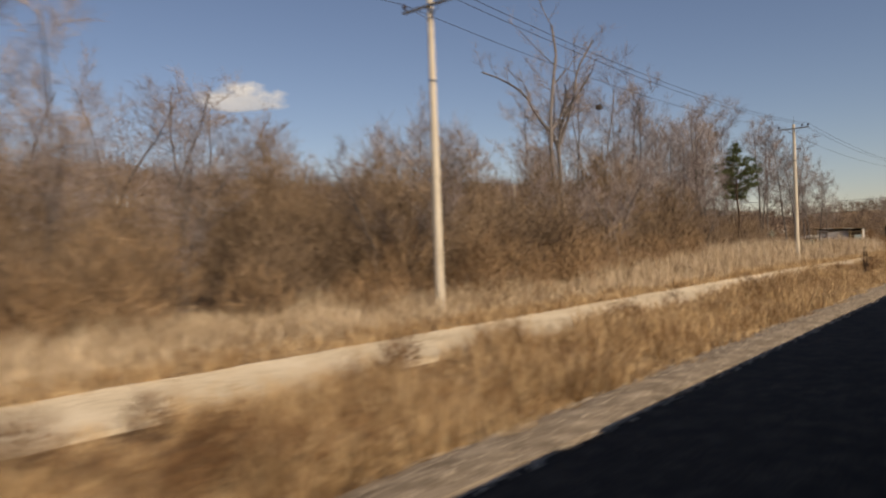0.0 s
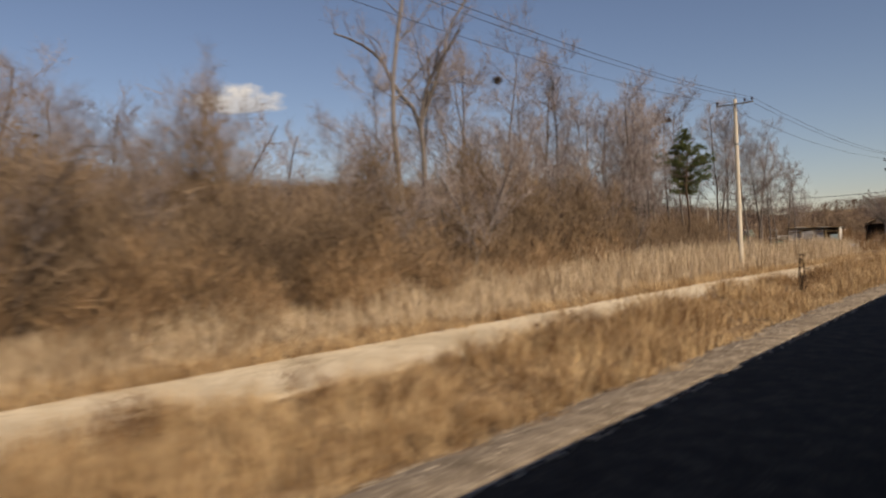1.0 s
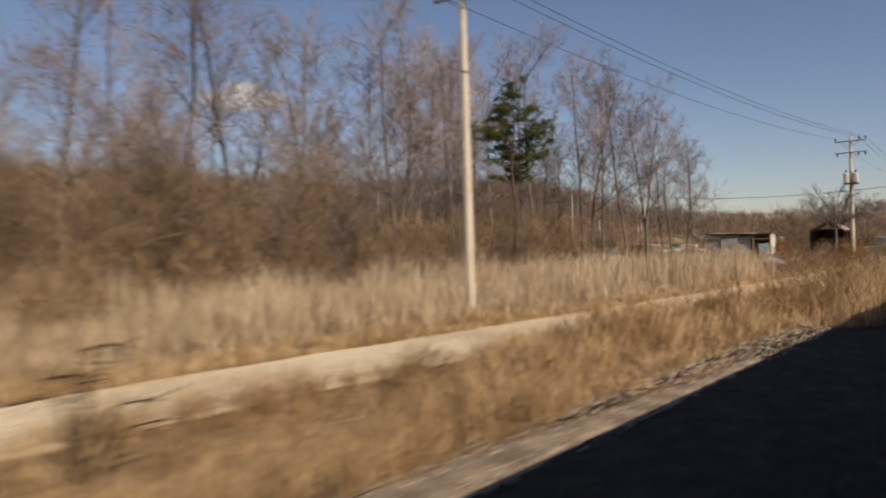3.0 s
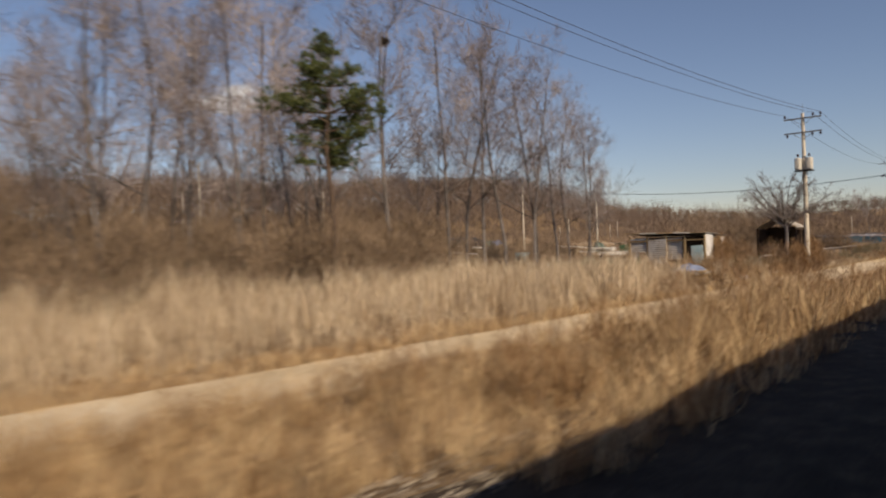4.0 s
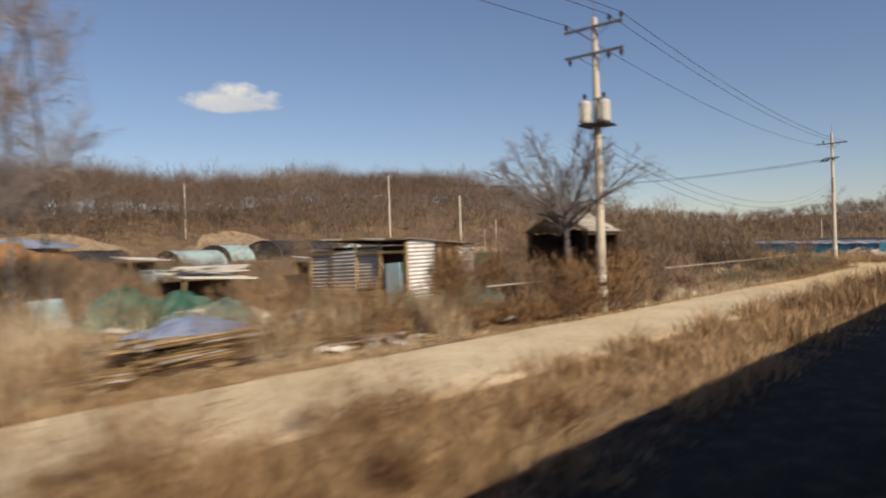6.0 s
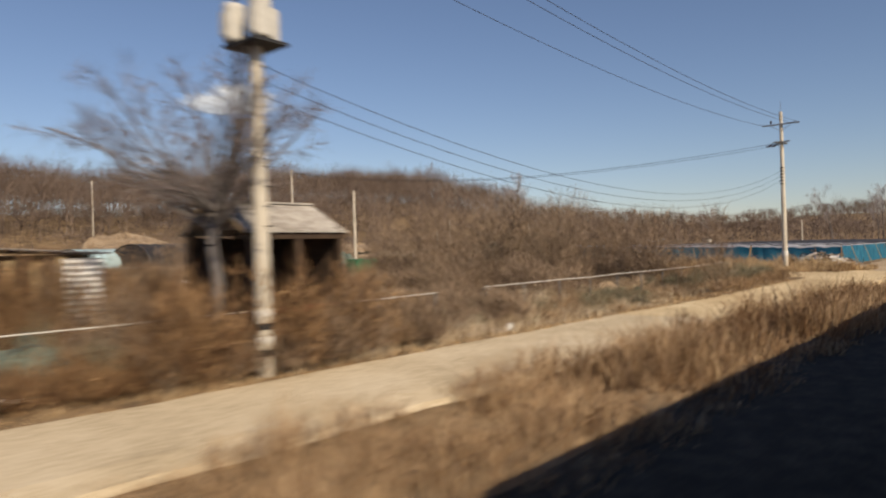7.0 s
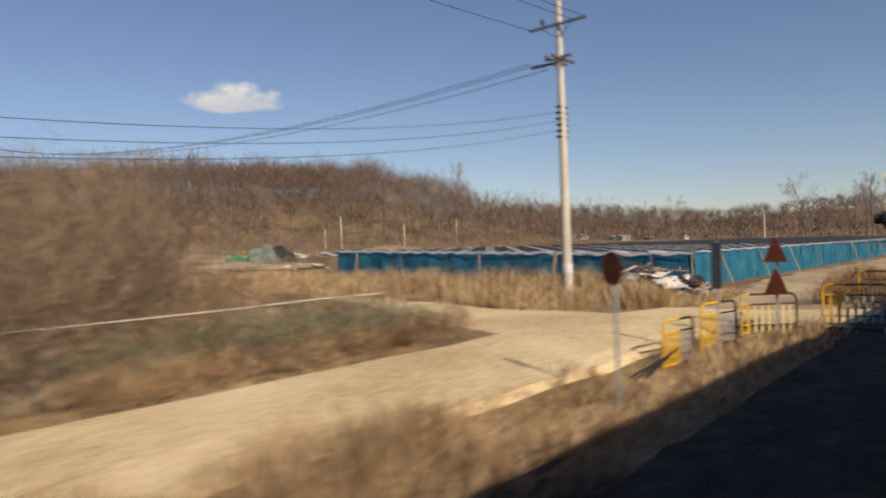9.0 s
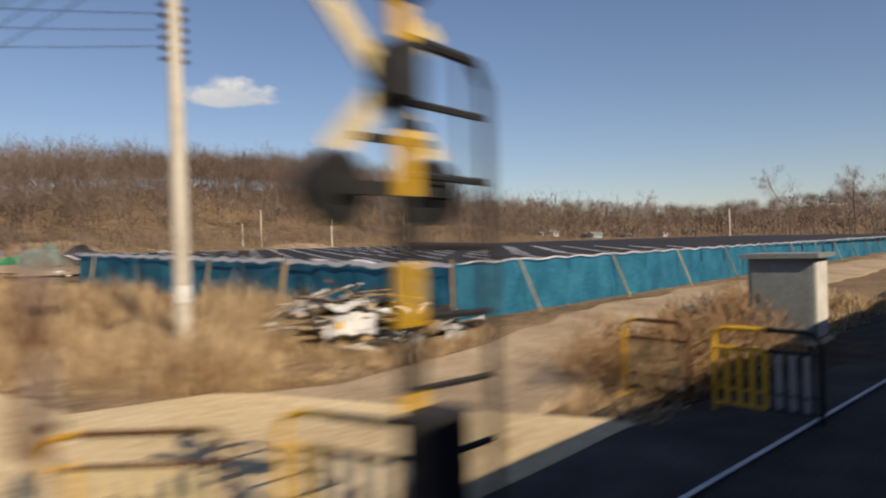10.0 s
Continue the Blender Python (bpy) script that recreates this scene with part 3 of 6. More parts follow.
for k in range(8):
    pl = TREE_PLAN if k < 3 else SLIM_PLAN
    segs = grow(40 + k, 10.0, 0.09 if k < 3 else 0.078, pl, 0.06 if k < 3 else 0.09, 0.12, 0.28 if k < 3 else 0.34, sway=0.7 if k < 3 else 0.45)
    tree_meshes.append(split_tree(feathered(segs, k, 1.5, 0.55)))


def bare_tree(x, y, height, kind, turn, label="leafless grey deciduous tree above brown thicket", group="bare trees"):
    z = ground(x, y)
    s = height / 10.0
    return place_tree(tree_meshes[kind], label, group, pose(x, y, z, 0, 0, turn) @ Matrix.Diagonal((s, s, s, 1)))


rt = random.Random(5)


def thicket_depth(x):
    """Front of the thicket and its height along the line."""
    front = line(x, (-20, 18.5), (30, 19), (45, 20.5), (60, 22), (75, 24.5), (95, 27), (112, 30))
    high = line(x, (-20, 6.0), (8, 6.4), (18, 7.0), (30, 8.0), (40, 6.2), (48, 8.2), (60, 8.4), (66, 7.2), (76, 6.0), (90, 5.4), (112, 4.5))
    return front, high


SLIM = (3, 4, 5, 6, 7)
# tall trees of the grove behind the reeds, the row falling away to a low end
for x, y, top in ((90.4, 25.6, 15.4), (92.2, 25.8, 15.2), (94.0, 25.7, 15.0), (92.8, 23.4, 13.8), (94.3, 22.4, 12.8), (95.6, 23.0, 12.6), (96.4, 22.2, 11.8), (97.0, 21.6, 10.8), (95.4, 19.4, 9.3), (97.4, 20.8, 9.2), (89.0, 28.5, 16.2),
                  (73.7, 28, 14.8), (75.6, 29, 13), (78.4, 28, 14.2), (84, 31, 15.8), (80.6, 29, 15.4), (71.2, 25.4, 15), (86.5, 30.5, 15.5), (87.6, 33, 14.5),
                  (47.9, 30, 15), (51.6, 28, 13.8), (57.9, 27.5, 14.4), (60.6, 28.8, 16), (63.6, 29, 15.6), (67.4, 28.5, 13),
                  (34.7, 29, 10.8), (42.7, 28, 12.6), (50.9, 28.4, 14.4), (53.9, 30.5, 14.2), (65.4, 31, 12), (32.8, 28.6, 9.8), 
                  (9.5, 26, 11.4), (8.2, 26.5, 11), (3, 27, 11), (-4, 28, 11)):
    bare_tree(x, y, (top - ground(x, y)) * 1.02, rt.choice(SLIM), rt.uniform(0, 360))
# a farther row seen over the thicket
for x, y, top in ((26.5, 59, 17.4), (28.4, 61, 17.8), (32.2, 60, 18.6), (34.8, 60, 18.4), (37.5, 63, 17), (42.2, 60, 15.8), (47, 62, 16), (53, 58, 16.5), (60, 60, 16), (68, 58, 17), (20, 60, 17), (14, 58, 17)):
    bare_tree(x, y, top - ground(x, y), rt.choice((0, 1, 2, 5)), rt.uniform(0, 360), "grey leafless tree standing behind the thicket")
for k in range(14):
    x = rt.uniform(62, 95)
    bare_tree(x, rt.uniform(28, 36), rt.uniform(9, 13) - 0.12 * max(0, x - 88), rt.choice(SLIM), rt.uniform(0, 360), "slim leafless tree with a hazy grey crown")
for k in range(20):
    x = rt.uniform(0, 72)
    bare_tree(x, thicket_depth(x)[0] + rt.uniform(0.3, 3.5), rt.uniform(5.0, 8.6), rt.choice((0, 1, 2, 3)), rt.uniform(0, 360), "dark-stemmed leafless tree rising from thicket")
for k in range(12):
    x, y = rt.uniform(-14, 97), rt.uniform(36, 52)
    bare_tree(x, y, rt.uniform(8, 12), rt.choice((0, 1, 2, 3, 4, 5)), rt.uniform(0, 360))

# the forked tree and the spreading tree by the open shelter
LEADER = [(8, 1.0, 56, 0.44, 0.52), (5, 1.3, 48, 0.48, 0.6), (4, 1.6, 44, 0.5, 0.65), (3, 0, 30, 0.4, 0.5)]
UPRIGHT = [(8, 1.0, 27, 0.38, 0.52), (5, 1.3, 36, 0.48, 0.6), (4, 1.6, 40, 0.5, 0.65), (3, 0, 30, 0.4, 0.5)]
seg, low = [], Vector((0, 0, -0.3))
for k in range(6):
    q = Vector((-0.06 * (k + 1) + 0.06 * math.sin(2 * k), 0.03 * k, 1.52 * (k + 1)))
    seg.append((low, q, 0.2 - 0.009 * k, 0.191 - 0.009 * k))
    low = q
for sd, tall, lean in ((71, 9.4, (-0.15, 0.1)), (74, 9.6, (0.14, -0.08)), (77, 6.4, (0.32, 0.2)), (79, 6.0, (-0.06, -0.25))):
    seg += [(p + low, q + low, u, v) for p, q, u, v in grow(sd, tall, 0.135, UPRIGHT, 0.05, 0.17, 0.2, lean)]
for k, (sd, at) in enumerate(((81, 0.55), (83, 0.7), (85, 0.85))):
    o = Vector((0, 0, 10.3 * at))
    seg += [(p + o, q + o, u, v) for p, q, u, v in grow(sd, 2.2, 0.03, LEADER[1:], 0.1, 0.1, 0.1, ((-1) ** k * 0.8, 0.3))]
place_tree(split_tree(feathered(seg, 5, 0.5, 0.6)), "tall forked leafless tree with pale limbs", "bare trees", pose(45.1, 26.3, ground(45.1, 26.3)))
seg = grow(91, 17.5, 0.19, LEADER, 0.08, 0.17, 0.4, (0.0, 0.02), 0.4)
place_tree(split_tree(feathered(seg, 6, 0.5, 0.6)), "tall straight leafless tree above brown thicket", "bare trees", pose(40.6, 23.8, ground(40.6, 23.8)))
SPREAD = [(6, 1.35, 34, 0.44, 0.55), (4, 1.4, 36, 0.5, 0.6), (3, 1.4, 36, 0.5, 0.7), (2, 0, 30, 0.4, 0.5)]
SPX, SPY, FORK = 113.5, 13.85, 3.7
seg, low = [], Vector((0, 0, -0.3))
for k in range(4):
    q = Vector((0.1 * math.sin(2.3 * k), 0.08 * math.cos(1.7 * k), FORK * (k + 1) / 4))
    seg.append((low, q, 0.16 - 0.012 * k, 0.148 - 0.012 * k))
    low = q
for k in range(17):
    tilt, az = 12 + 62 * ((k * 7) % 17) / 16, 2.4 * k
    b = math.tan(radians(tilt * 0.92))
    o = low * (1 - 0.06 * (k % 3))
    seg += [(p + o, q + o, u, v) for p, q, u, v in grow(130 + k, 3.1 + 0.9 * tilt / 74, 0.055, SPREAD, 0.03, 0.10, 0.16, (b * math.cos(az), b * math.sin(az)))]
place_tree(split_tree(feathered(seg, 9, 0.7, 0.35)), "low spreading leafless tree beside an open shelter", "bare trees", pose(SPX, SPY, ground(SPX, SPY)))
for x, y, top, k in ((269, 113, 23.5, 3), (244, 96, 17, 1), (300, 70, 14, 0), (294.4, 38.2, 15.4, 0), (317, 31, 16.5, 1), (322, 33, 15.5, 0), (326, 29, 16, 2), (331, 27, 15, 1), (338, 30, 16, 0), (246, 103, 19.5, 0), (248, 101, 18, 1)):
    bare_tree(x, y, top - ground(x, y), k, rt.uniform(0, 360), "lone leafless tree at the edge of far fields")


def magpie_nest(x, y, z):
    rng = random.Random(int(x * 10))
    segs = []
    for k in range(260):
        d = Vector((rng.gauss(0, 1), rng.gauss(0, 1), rng.gauss(0, 0.8))).normalized()
        c = d * 0.3 * rng.uniform(0.4, 1.0)
        e = Vector((rng.gauss(0, 1), rng.gauss(0, 1), rng.gauss(0, 0.5))).normalized() * 0.2
        segs.append((c - e, c + e, 0.012, 0.008))
    solid("bird_nest", limb_mesh("nest", segs), NEST, "dark round bird nest of sticks in a treetop", "nest", "bird nests", at=pose(x, y, z))


for x, y, z in ((55.6, 28.7, 14.55), (91.2, 30.9, 16.0), (91.0, 38.6, 14.0)):
    magpie_nest(x, y, z)
    bare_tree(x + 0.05, y, (z + 2.0 - ground(x, y)), 4, rt.uniform(0, 360), "slim leafless tree holding a stick nest")


def pine_tree(x, y, top):
    z0 = ground(x, y)
    h = top - z0
    rng = random.Random(3)
    p = thing("pine_tree", (x, y, z0), "dark green pine with tiered ragged boughs", "tree")
    segs, tufts = [], []
    prev = Vector((0, 0, -0.2))
    for i in range(10):
        q = Vector((0.1 * math.sin(i), 0.1 * math.cos(i * 1.3), h * (i + 1) / 10.3))
        segs.append((prev, q, 0.17 * (1 - i / 11), 0.17 * (1 - (i + 1) / 11)))
        prev = q
    for tier in range(15):
        f = 0.5 + 0.48 * tier / 14
        reach = (1.6 + 1.3 * math.sin(math.pi * min(1.0, tier / 10))) * (0.7 + 0.5 * rng.random()) * (1.0 if tier < 10 else 1.0 - 0.17 * (tier - 9))
        for k in range(rng.randint(3, 5)):
            a = rng.uniform(0, 2 * math.pi)
            length = reach * rng.uniform(0.55, 1.15)
            b = Vector((0, 0, h * f))
            e = b + Vector((math.cos(a) * length, math.sin(a) * length, 0.22 * length + rng.uniform(-0.25, 0.3)))
            segs.append((b, e, 0.04, 0.018))
            for s in range(int(5 + 13 * length)):
                c = b.lerp(e, rng.uniform(0.35, 1.08)) + Vector((rng.gauss(0, 0.24), rng.gauss(0, 0.24), rng.gauss(0.08, 0.12)))
                tufts.append(c)
    part("trunk", limb_mesh("pine_trunk", segs), PINE_BARK, p)
    needles = []
    for c in tufts:
        for _ in range(26):
            d = Vector((rng.gauss(0, 1), rng.gauss(0, 1), rng.gauss(0.5, 0.8))).normalized()
            needles.append((c, c + d * rng.uniform(0.13, 0.26), 0.012, 0.005))
    part("crown", limb_mesh("pine_crown", needles, 0.05), NEEDLE, p, "clumps of dark green needles")


pine_tree(81.8, 25.5, 13.2)

SHRUB_PLAN = [(4, 2.4, 36, 0.55, 0.5), (3, 2.2, 40, 0.55, 0.6), (2, 0, 40, 0.5, 0.7)]
WEED_PLAN = [(4, 2.4, 34, 0.45, 0.5), (2, 1.6, 36, 0.5, 0.65), (1, 0, 40, 0.5, 0.7)]


def shrub_mesh(name, seed, stems, height, r, plan, out=0.55, area=0.25):
    rng = random.Random(seed)
    segs = []
    for k in range(stems):
        a, o = rng.uniform(0, 2 * math.pi), rng.random()
        s = grow(seed * 50 + k, height * rng.uniform(0.6, 1.05), r, plan, 0.05, 0.12, 0.12, (math.cos(a) * out * o, math.sin(a) * out * o))
        off = Vector((math.cos(a) * area * o, math.sin(a) * area * o, 0))
        segs += [(p + off, q + off, u, v) for p, q, u, v in s]
    segs = feathered([(p, q, max(u, 0.0055), max(v, 0.0035)) for p, q, u, v in segs], seed, 0.35, 0.35)
    cut = r * 0.5
    return limb_mesh("woody_base", [s for s in segs if s[2] >= cut], 0.0125), limb_mesh("crown", [s for s in segs if s[2] < cut], 0.0125)


shrubs = [shrub_mesh("stems", 100 + k, 7, 4.0, 0.022, SHRUB_PLAN) for k in range(5)]
weeds = [shrub_mesh("weed_stems", 300 + k, 8, 4.0, 0.03, WEED_PLAN, 0.5, 0.2) for k in range(5)]


def shrub(x, y, height, k, turn, mat=TWIG, name="shrub", label="dense leafless brown shrub in dry grass", group="thicket"):
    s = height / 4.0
    ob = thing(name, (x, y, 0), label, "shrub", group)
    stems, twigs = (weeds if name == "weed_clump" else shrubs)[k]
    base = part("woody_base", stems, mat, ob)
    if name == "weed_clump":
        tagged(base, kind="stuff")
    part("crown", twigs, mat, ob)
    wide = rt.uniform(0.95, 1.5)
    ob.matrix_basis = pose(x, y, ground(x, y) - 0.05, 0, 0, turn) @ Matrix.Diagonal((s * wide, s * wide, s, 1))
    return ob


def twig_growth(name, label, mat, spots, per, seed, width=0.0075, twig=0.62, category="thicket"):
    """Thickets too deep to be told apart: domes of fine upswept twigs, joined. spots: x, y, height, half width."""
    rng = np.random.RandomState(seed)
    S = np.array(spots)
    base = np.array([ground(a, b) for a, b in S[:, :2]])
    n = len(S) * per
    i = np.repeat(np.arange(len(S)), per)
    a = rng.uniform(0, 2 * np.pi, n)
    ring = np.sqrt(rng.rand(n))
    up = rng.rand(n) ** 0.6
    dome = np.sqrt(np.clip(1 - ring ** 2 * 0.9, 0, 1))
    h, w = S[i, 2], S[i, 3]
    x = S[i, 0] + np.cos(a) * ring * w * (0.55 + 0.45 * up)
    y = S[i, 1] + np.sin(a) * ring * w * (0.55 + 0.45 * up)
    z = base[i] + h * dome * up * 1.02
    d = np.stack([np.cos(a) * ring * 0.55 + rng.normal(0, 0.42, n), np.sin(a) * ring * 0.55 + rng.normal(0, 0.42, n), 0.8 + rng.normal(0, 0.38, n)], 1)
    d /= np.linalg.norm(d, axis=1)[:, None]
    length = twig * rng.uniform(0.5, 1.4, n) * (0.6 + 0.1 * h)
    p0 = np.stack([x, y, z], 1)
    p1 = p0 + d * length[:, None]
    k = np.cross(d, rng.normal(size=d.shape))
    k /= np.linalg.norm(k, axis=1)[:, None] + 1e-9
    r = (width * rng.uniform(0.6, 1.5, n))[:, None]
    v = np.stack([p0 - k * r * 1.25, p0 + k * r * 1.25, p1 + d * (0.1 * length)[:, None]], 1).reshape(-1, 3)
    return solid(name, mesh_np(name, v, np.arange(n * 3).reshape(-1, 3)), mat, label, category, kind="stuff")


deep, scrub = [], []
for k in range(430):
    x = rt.uniform(-16, 112)
    front, high = thicket_depth(x)
    d = (k + 0.5) / 430
    y = front + 13 * d ** 1.3
    hh = high * (0.42 + 0.44 * min(1, d * 2.4)) * (1 + 0.45 * noise.noise((x * 0.16, y * 0.2, 3))) * rt.uniform(0.8, 1.15)
    if k < 110:
        shrub(x, y, hh, rt.randrange(5), rt.uniform(0, 360))
    deep.append((x + 0.5, y + 0.9, hh * 0.95, rt.uniform(1.0, 1.9)))
for k in range(190):
    x, y = rt.uniform(84, 146), rt.uniform(23, 66)
    scrub.append((x, y, rt.uniform(1.2, 3.4) * (0.3 if 113 < x < 136 else 1), rt.uniform(0.9, 2.2)))
for k in range(70):
    x = rt.uniform(118, 146)
    scrub.append((x, rt.uniform(18, 36), rt.uniform(1.2, 2.8) * (0.35 if x < 131 else 1), rt.uniform(0.8, 1.6)))
for k in range(85):
    x = rt.uniform(121, 146)
    scrub.append((x, rt.uniform(16.2, 30), rt.uniform(1.3, 2.9) * (0.4 if x < 130 else 1), rt.uniform(0.8, 1.5)))
for k in range(60):
    scrub.append((rt.uniform(152, 250), rt.uniform(36, 82), rt.uniform(0.8, 2.2), rt.uniform(1.0, 2.4)))
for k in range(46):
    x = rt.uniform(64, 103)
    deep.append((x, rt.uniform(24.5, 27.5) - 0.06 * max(0, x - 90), rt.uniform(2.8, 4.6) - 0.1 * max(0, x - 88), rt.uniform(0.9, 1.7)))
# broad rounded masses that stand out of it
for x, y, high, w in ((29.2, 23.6, 8.8, 2.9), (23.6, 23.2, 8.3, 2.0), (16.5, 22.8, 7.4, 2.4), (38.6, 24.6, 8.7, 2.1), (46.8, 24.6, 8.7, 2.0), (51.2, 24.4, 8.7, 2.4), (57.6, 24.2, 7.5, 2.4), (66, 25.4, 7.2, 3.0), (5, 22.6, 7.6, 2.6)):
    for k in range(14):
        a, r = rt.uniform(0, 6.28), rt.random()
        deep.append((x + w * r * math.cos(a), y + 0.6 * w * r * math.sin(a), high * (1 - 0.34 * r * r) * rt.uniform(0.94, 1.02), rt.uniform(1.0, 1.6)))
deep = [(x, y, h * (1 if x < 93 or y < 22 else 0.45), w) for x, y, h, w in deep]
twig_growth("thicket", "deep leafless brown thicket behind the reeds", TWIG, deep, 720, 31)
for k in range(64):
    x = rt.uniform(111.5, 128)
    scrub.append((x, rt.uniform(16.6, 25), rt.uniform(1.4, 2.8) * (0.35 if x > 117.5 else 1), rt.uniform(0.6, 1.3)))
for x0, x1, y0, y1, n, lo, hi in ((111.8, 117.4, 12.7, 13.1, 14, 1.2, 1.8), (111.6, 124, 13.0, 14.2, 26, 0.7, 1.4), (111.5, 113.5, 14, 19, 12, 1.4, 2.4), (118, 126, 14.6, 18, 20, 0.5, 1.2)):
    for k in range(n):
        scrub.append((rt.uniform(x0, x1), rt.uniform(y0, y1), rt.uniform(lo, hi), rt.uniform(0.5, 1.0)))
for k in range(14):
    scrub.append((rt.uniform(139, 146), rt.uniform(17, 25), rt.uniform(2.2, 3.8), rt.uniform(0.7, 1.3)))
for k in range(30):
    scrub.append((rt.uniform(137, 148.5), rt.uniform(22, 33), rt.uniform(3.6, 6.0), rt.uniform(0.9, 1.7)))
for k in range(9):
    shrub(rt.uniform(138, 148.5), rt.uniform(21.5, 29), rt.uniform(3.8, 6.0), rt.randrange(5), rt.uniform(0, 360), label="tall leafless brown shrub in a neglected field", group="field bushes")
rf = random.Random(91)
for k in range(15):
    x = rf.uniform(136.5, 145)
    scrub.append((x, 0.935 * (x - 127.5) + rf.uniform(1.2, 5.0), rf.uniform(3.55, 4.1), rf.uniform(0.5, 0.9)))
bushes = []
for k in range(75):
    x = rt.uniform(-10, 60)
    bushes.append((x, thicket_depth(x)[0] + rt.uniform(-2.2, 0.8), rt.uniform(1.3, 3.4), rt.uniform(0.7, 1.5)))
twig_growth("bush_fringe", "tan leafless bushes along the thicket edge", BUSH, bushes, 560, 37)
scrub = [(x, y, h * (0.5 if x < 112 and 22 < y < 58 else 1), w) for x, y, h, w in scrub]
scrub = [(x, y, h * (1.0 if y > 42 or x < 112 or x > 150 or h > 3.5 else min(1.1, max(0.22, 0.55 + 1.3 * noise.noise((x * 0.13, y * 0.13, 8))))), w) for x, y, h, w in scrub]
twig_growth("scrub", "leafless brown scrub over neglected fields", SCRUB, scrub, 480, 32)
for k in range(24):
    x, y = rt.uniform(118, 147), rt.uniform(15.5, 30)
    shrub(x, y, rt.uniform(1.0, 2.6), rt.randrange(5), rt.uniform(0, 360), label="leafless brown bush behind a low pipe rail", group="field bushes")
sage = []
for x0, x1, y0, y1, n, lo, hi in ((103, 111, 13.6, 17.4, 30, 0.6, 1.3), (140, 148.2, 11.6, 14.3, 34, 0.5, 1.1), (122, 141, 12.8, 15.5, 22, 0.4, 0.9)):
    for k in range(n):
        sage.append((rt.uniform(x0, x1), rt.uniform(y0, y1), rt.uniform(lo, hi), rt.uniform(0.35, 0.75)))
twig_growth("grey_bushes", "grey-green withered bushes below a pipe rail", SAGE, sage, 420, 38, 0.006, 0.34)


def blades(name, mat, label, count, place, height, width, lean=0.35, per=9, spread_r=0.16, seed=1, category="grass"):
    """Thin bent blades in tufts, as one growth. place(rng, n) gives x, y; height(x, y, rng) the tuft's height."""
    rng = np.random.RandomState(seed)
    x, y = place(rng, count)
    h = height(x, y, rng)
    keep = h > 0.05
    x, y, h = x[keep], y[keep], h[keep]
    z = np.array([ground(a, b) for a, b in zip(x, y)]) - 0.03
    n = len(x) * per
    X, Y, Z, H = (np.repeat(k, per) for k in (x, y, z, h))
    a = rng.uniform(0, 2 * np.pi, n)
    r = spread_r * np.sqrt(rng.rand(n))
    X, Y = X + r * np.cos(a), Y + r * np.sin(a)
    H = H * rng.uniform(0.45, 1.1, n)
    b = a + rng.normal(0, 0.9, n)
    bend = lean * rng.uniform(0.2, 1.3, n) * H
    t = rng.uniform(0, np.pi, n)
    w = width * rng.uniform(0.6, 1.3, n)
    dx, dy = np.cos(t) * w, np.sin(t) * w
    lx, ly = np.cos(b) * bend, np.sin(b) * bend
    v = np.stack([
        np.stack([X - dx, Y - dy, Z], 1), np.stack([X + dx, Y + dy, Z], 1),
        np.stack([X + lx * 0.3 + dx * 0.8, Y + ly * 0.3 + dy * 0.8, Z + H * 0.58], 1), np.stack([X + lx * 0.3 - dx * 0.8, Y + ly * 0.3 - dy * 0.8, Z + H * 0.58], 1),
        np.stack([X + lx, Y + ly, Z + H * (1 - 0.25 * (bend / np.maximum(H, 0.01)))], 1)], 1).reshape(-1, 3)
    o = np.arange(n)[:, None] * 5
    f = np.concatenate([o + np.array([[0, 1, 2]]), o + np.array([[0, 2, 3]]), o + np.array([[3, 2, 4]])])
    return solid(name, mesh_np(name, v, f), mat, label, category, kind="stuff")


def lumps(x, y, s, o=0.0):
    return np.array([noise.noise((a * s, b * s, o)) for a, b in zip(x, y)])


def on_paving(x, y):
    return ((x > 146.3) & (x < 153.2) & (y < 10.4) & (y > 6.45)) | (np.abs(x - 151.2 - 3.2 * np.clip((y - 10) / 16, 0, 1)) < np.interp(y, [9, 14, 20], [2.8, 2.0, 1.1])) & (y > 8) | ((x > 152) & (x < 157.4) & (y < 9)) | ((x > 157) & (y > np.interp(x, [157.5, 160, 163, 170], [4.8, 5.6, 6.5, 7.3])) & (y < np.interp(x, [157, 159.5, 162, 168], [8.4, 8.2, 8.9, 10.1])))


def near_edge(x):
    return np.array([road_near(a) for a in x])


def far_edge(x):
    return np.array([road_far(a) for a in x])


def verge_place(rng, n):
    x = rng.uniform(-14, 175, n)
    y0 = np.where(x < 66, 5.45 + 0.25 * np.sin(x * 1.3) + 0.15 * np.sin(x * 3.1), 3.4)
    y1 = np.where(x < 152.6, near_edge(x) + 0.15, 6.3)
    return x, y0 + (y1 - y0) * rng.rand(n)


def verge_height(x, y, rng):
    top = np.interp(x, [-14, 40, 55, 68, 79, 87, 96, 104, 112, 120, 128, 137, 143, 147, 176], [0.82, 0.82, 0.85, 1.15, 1.75, 1.15, 0.75, 0.55, 0.7, 1.0, 1.2, 1.0, 0.62, 0.45, 0.6])
    h = top * (0.72 + 1.7 * lumps(x, y, 0.42) + 0.35 * lumps(x, y, 1.5, 4)) * rng.uniform(0.7, 1.2, len(x))
    h *= np.clip((y - np.where(x < 66, 4.9, 3.0)) / 1.2, 0.3, 1)
    h *= np.clip((near_edge(x) + 0.5 - y) / 0.9, 0.75, 1)
    return np.where(on_paving(x, y), 0, np.clip(h, 0.2, 2.2))


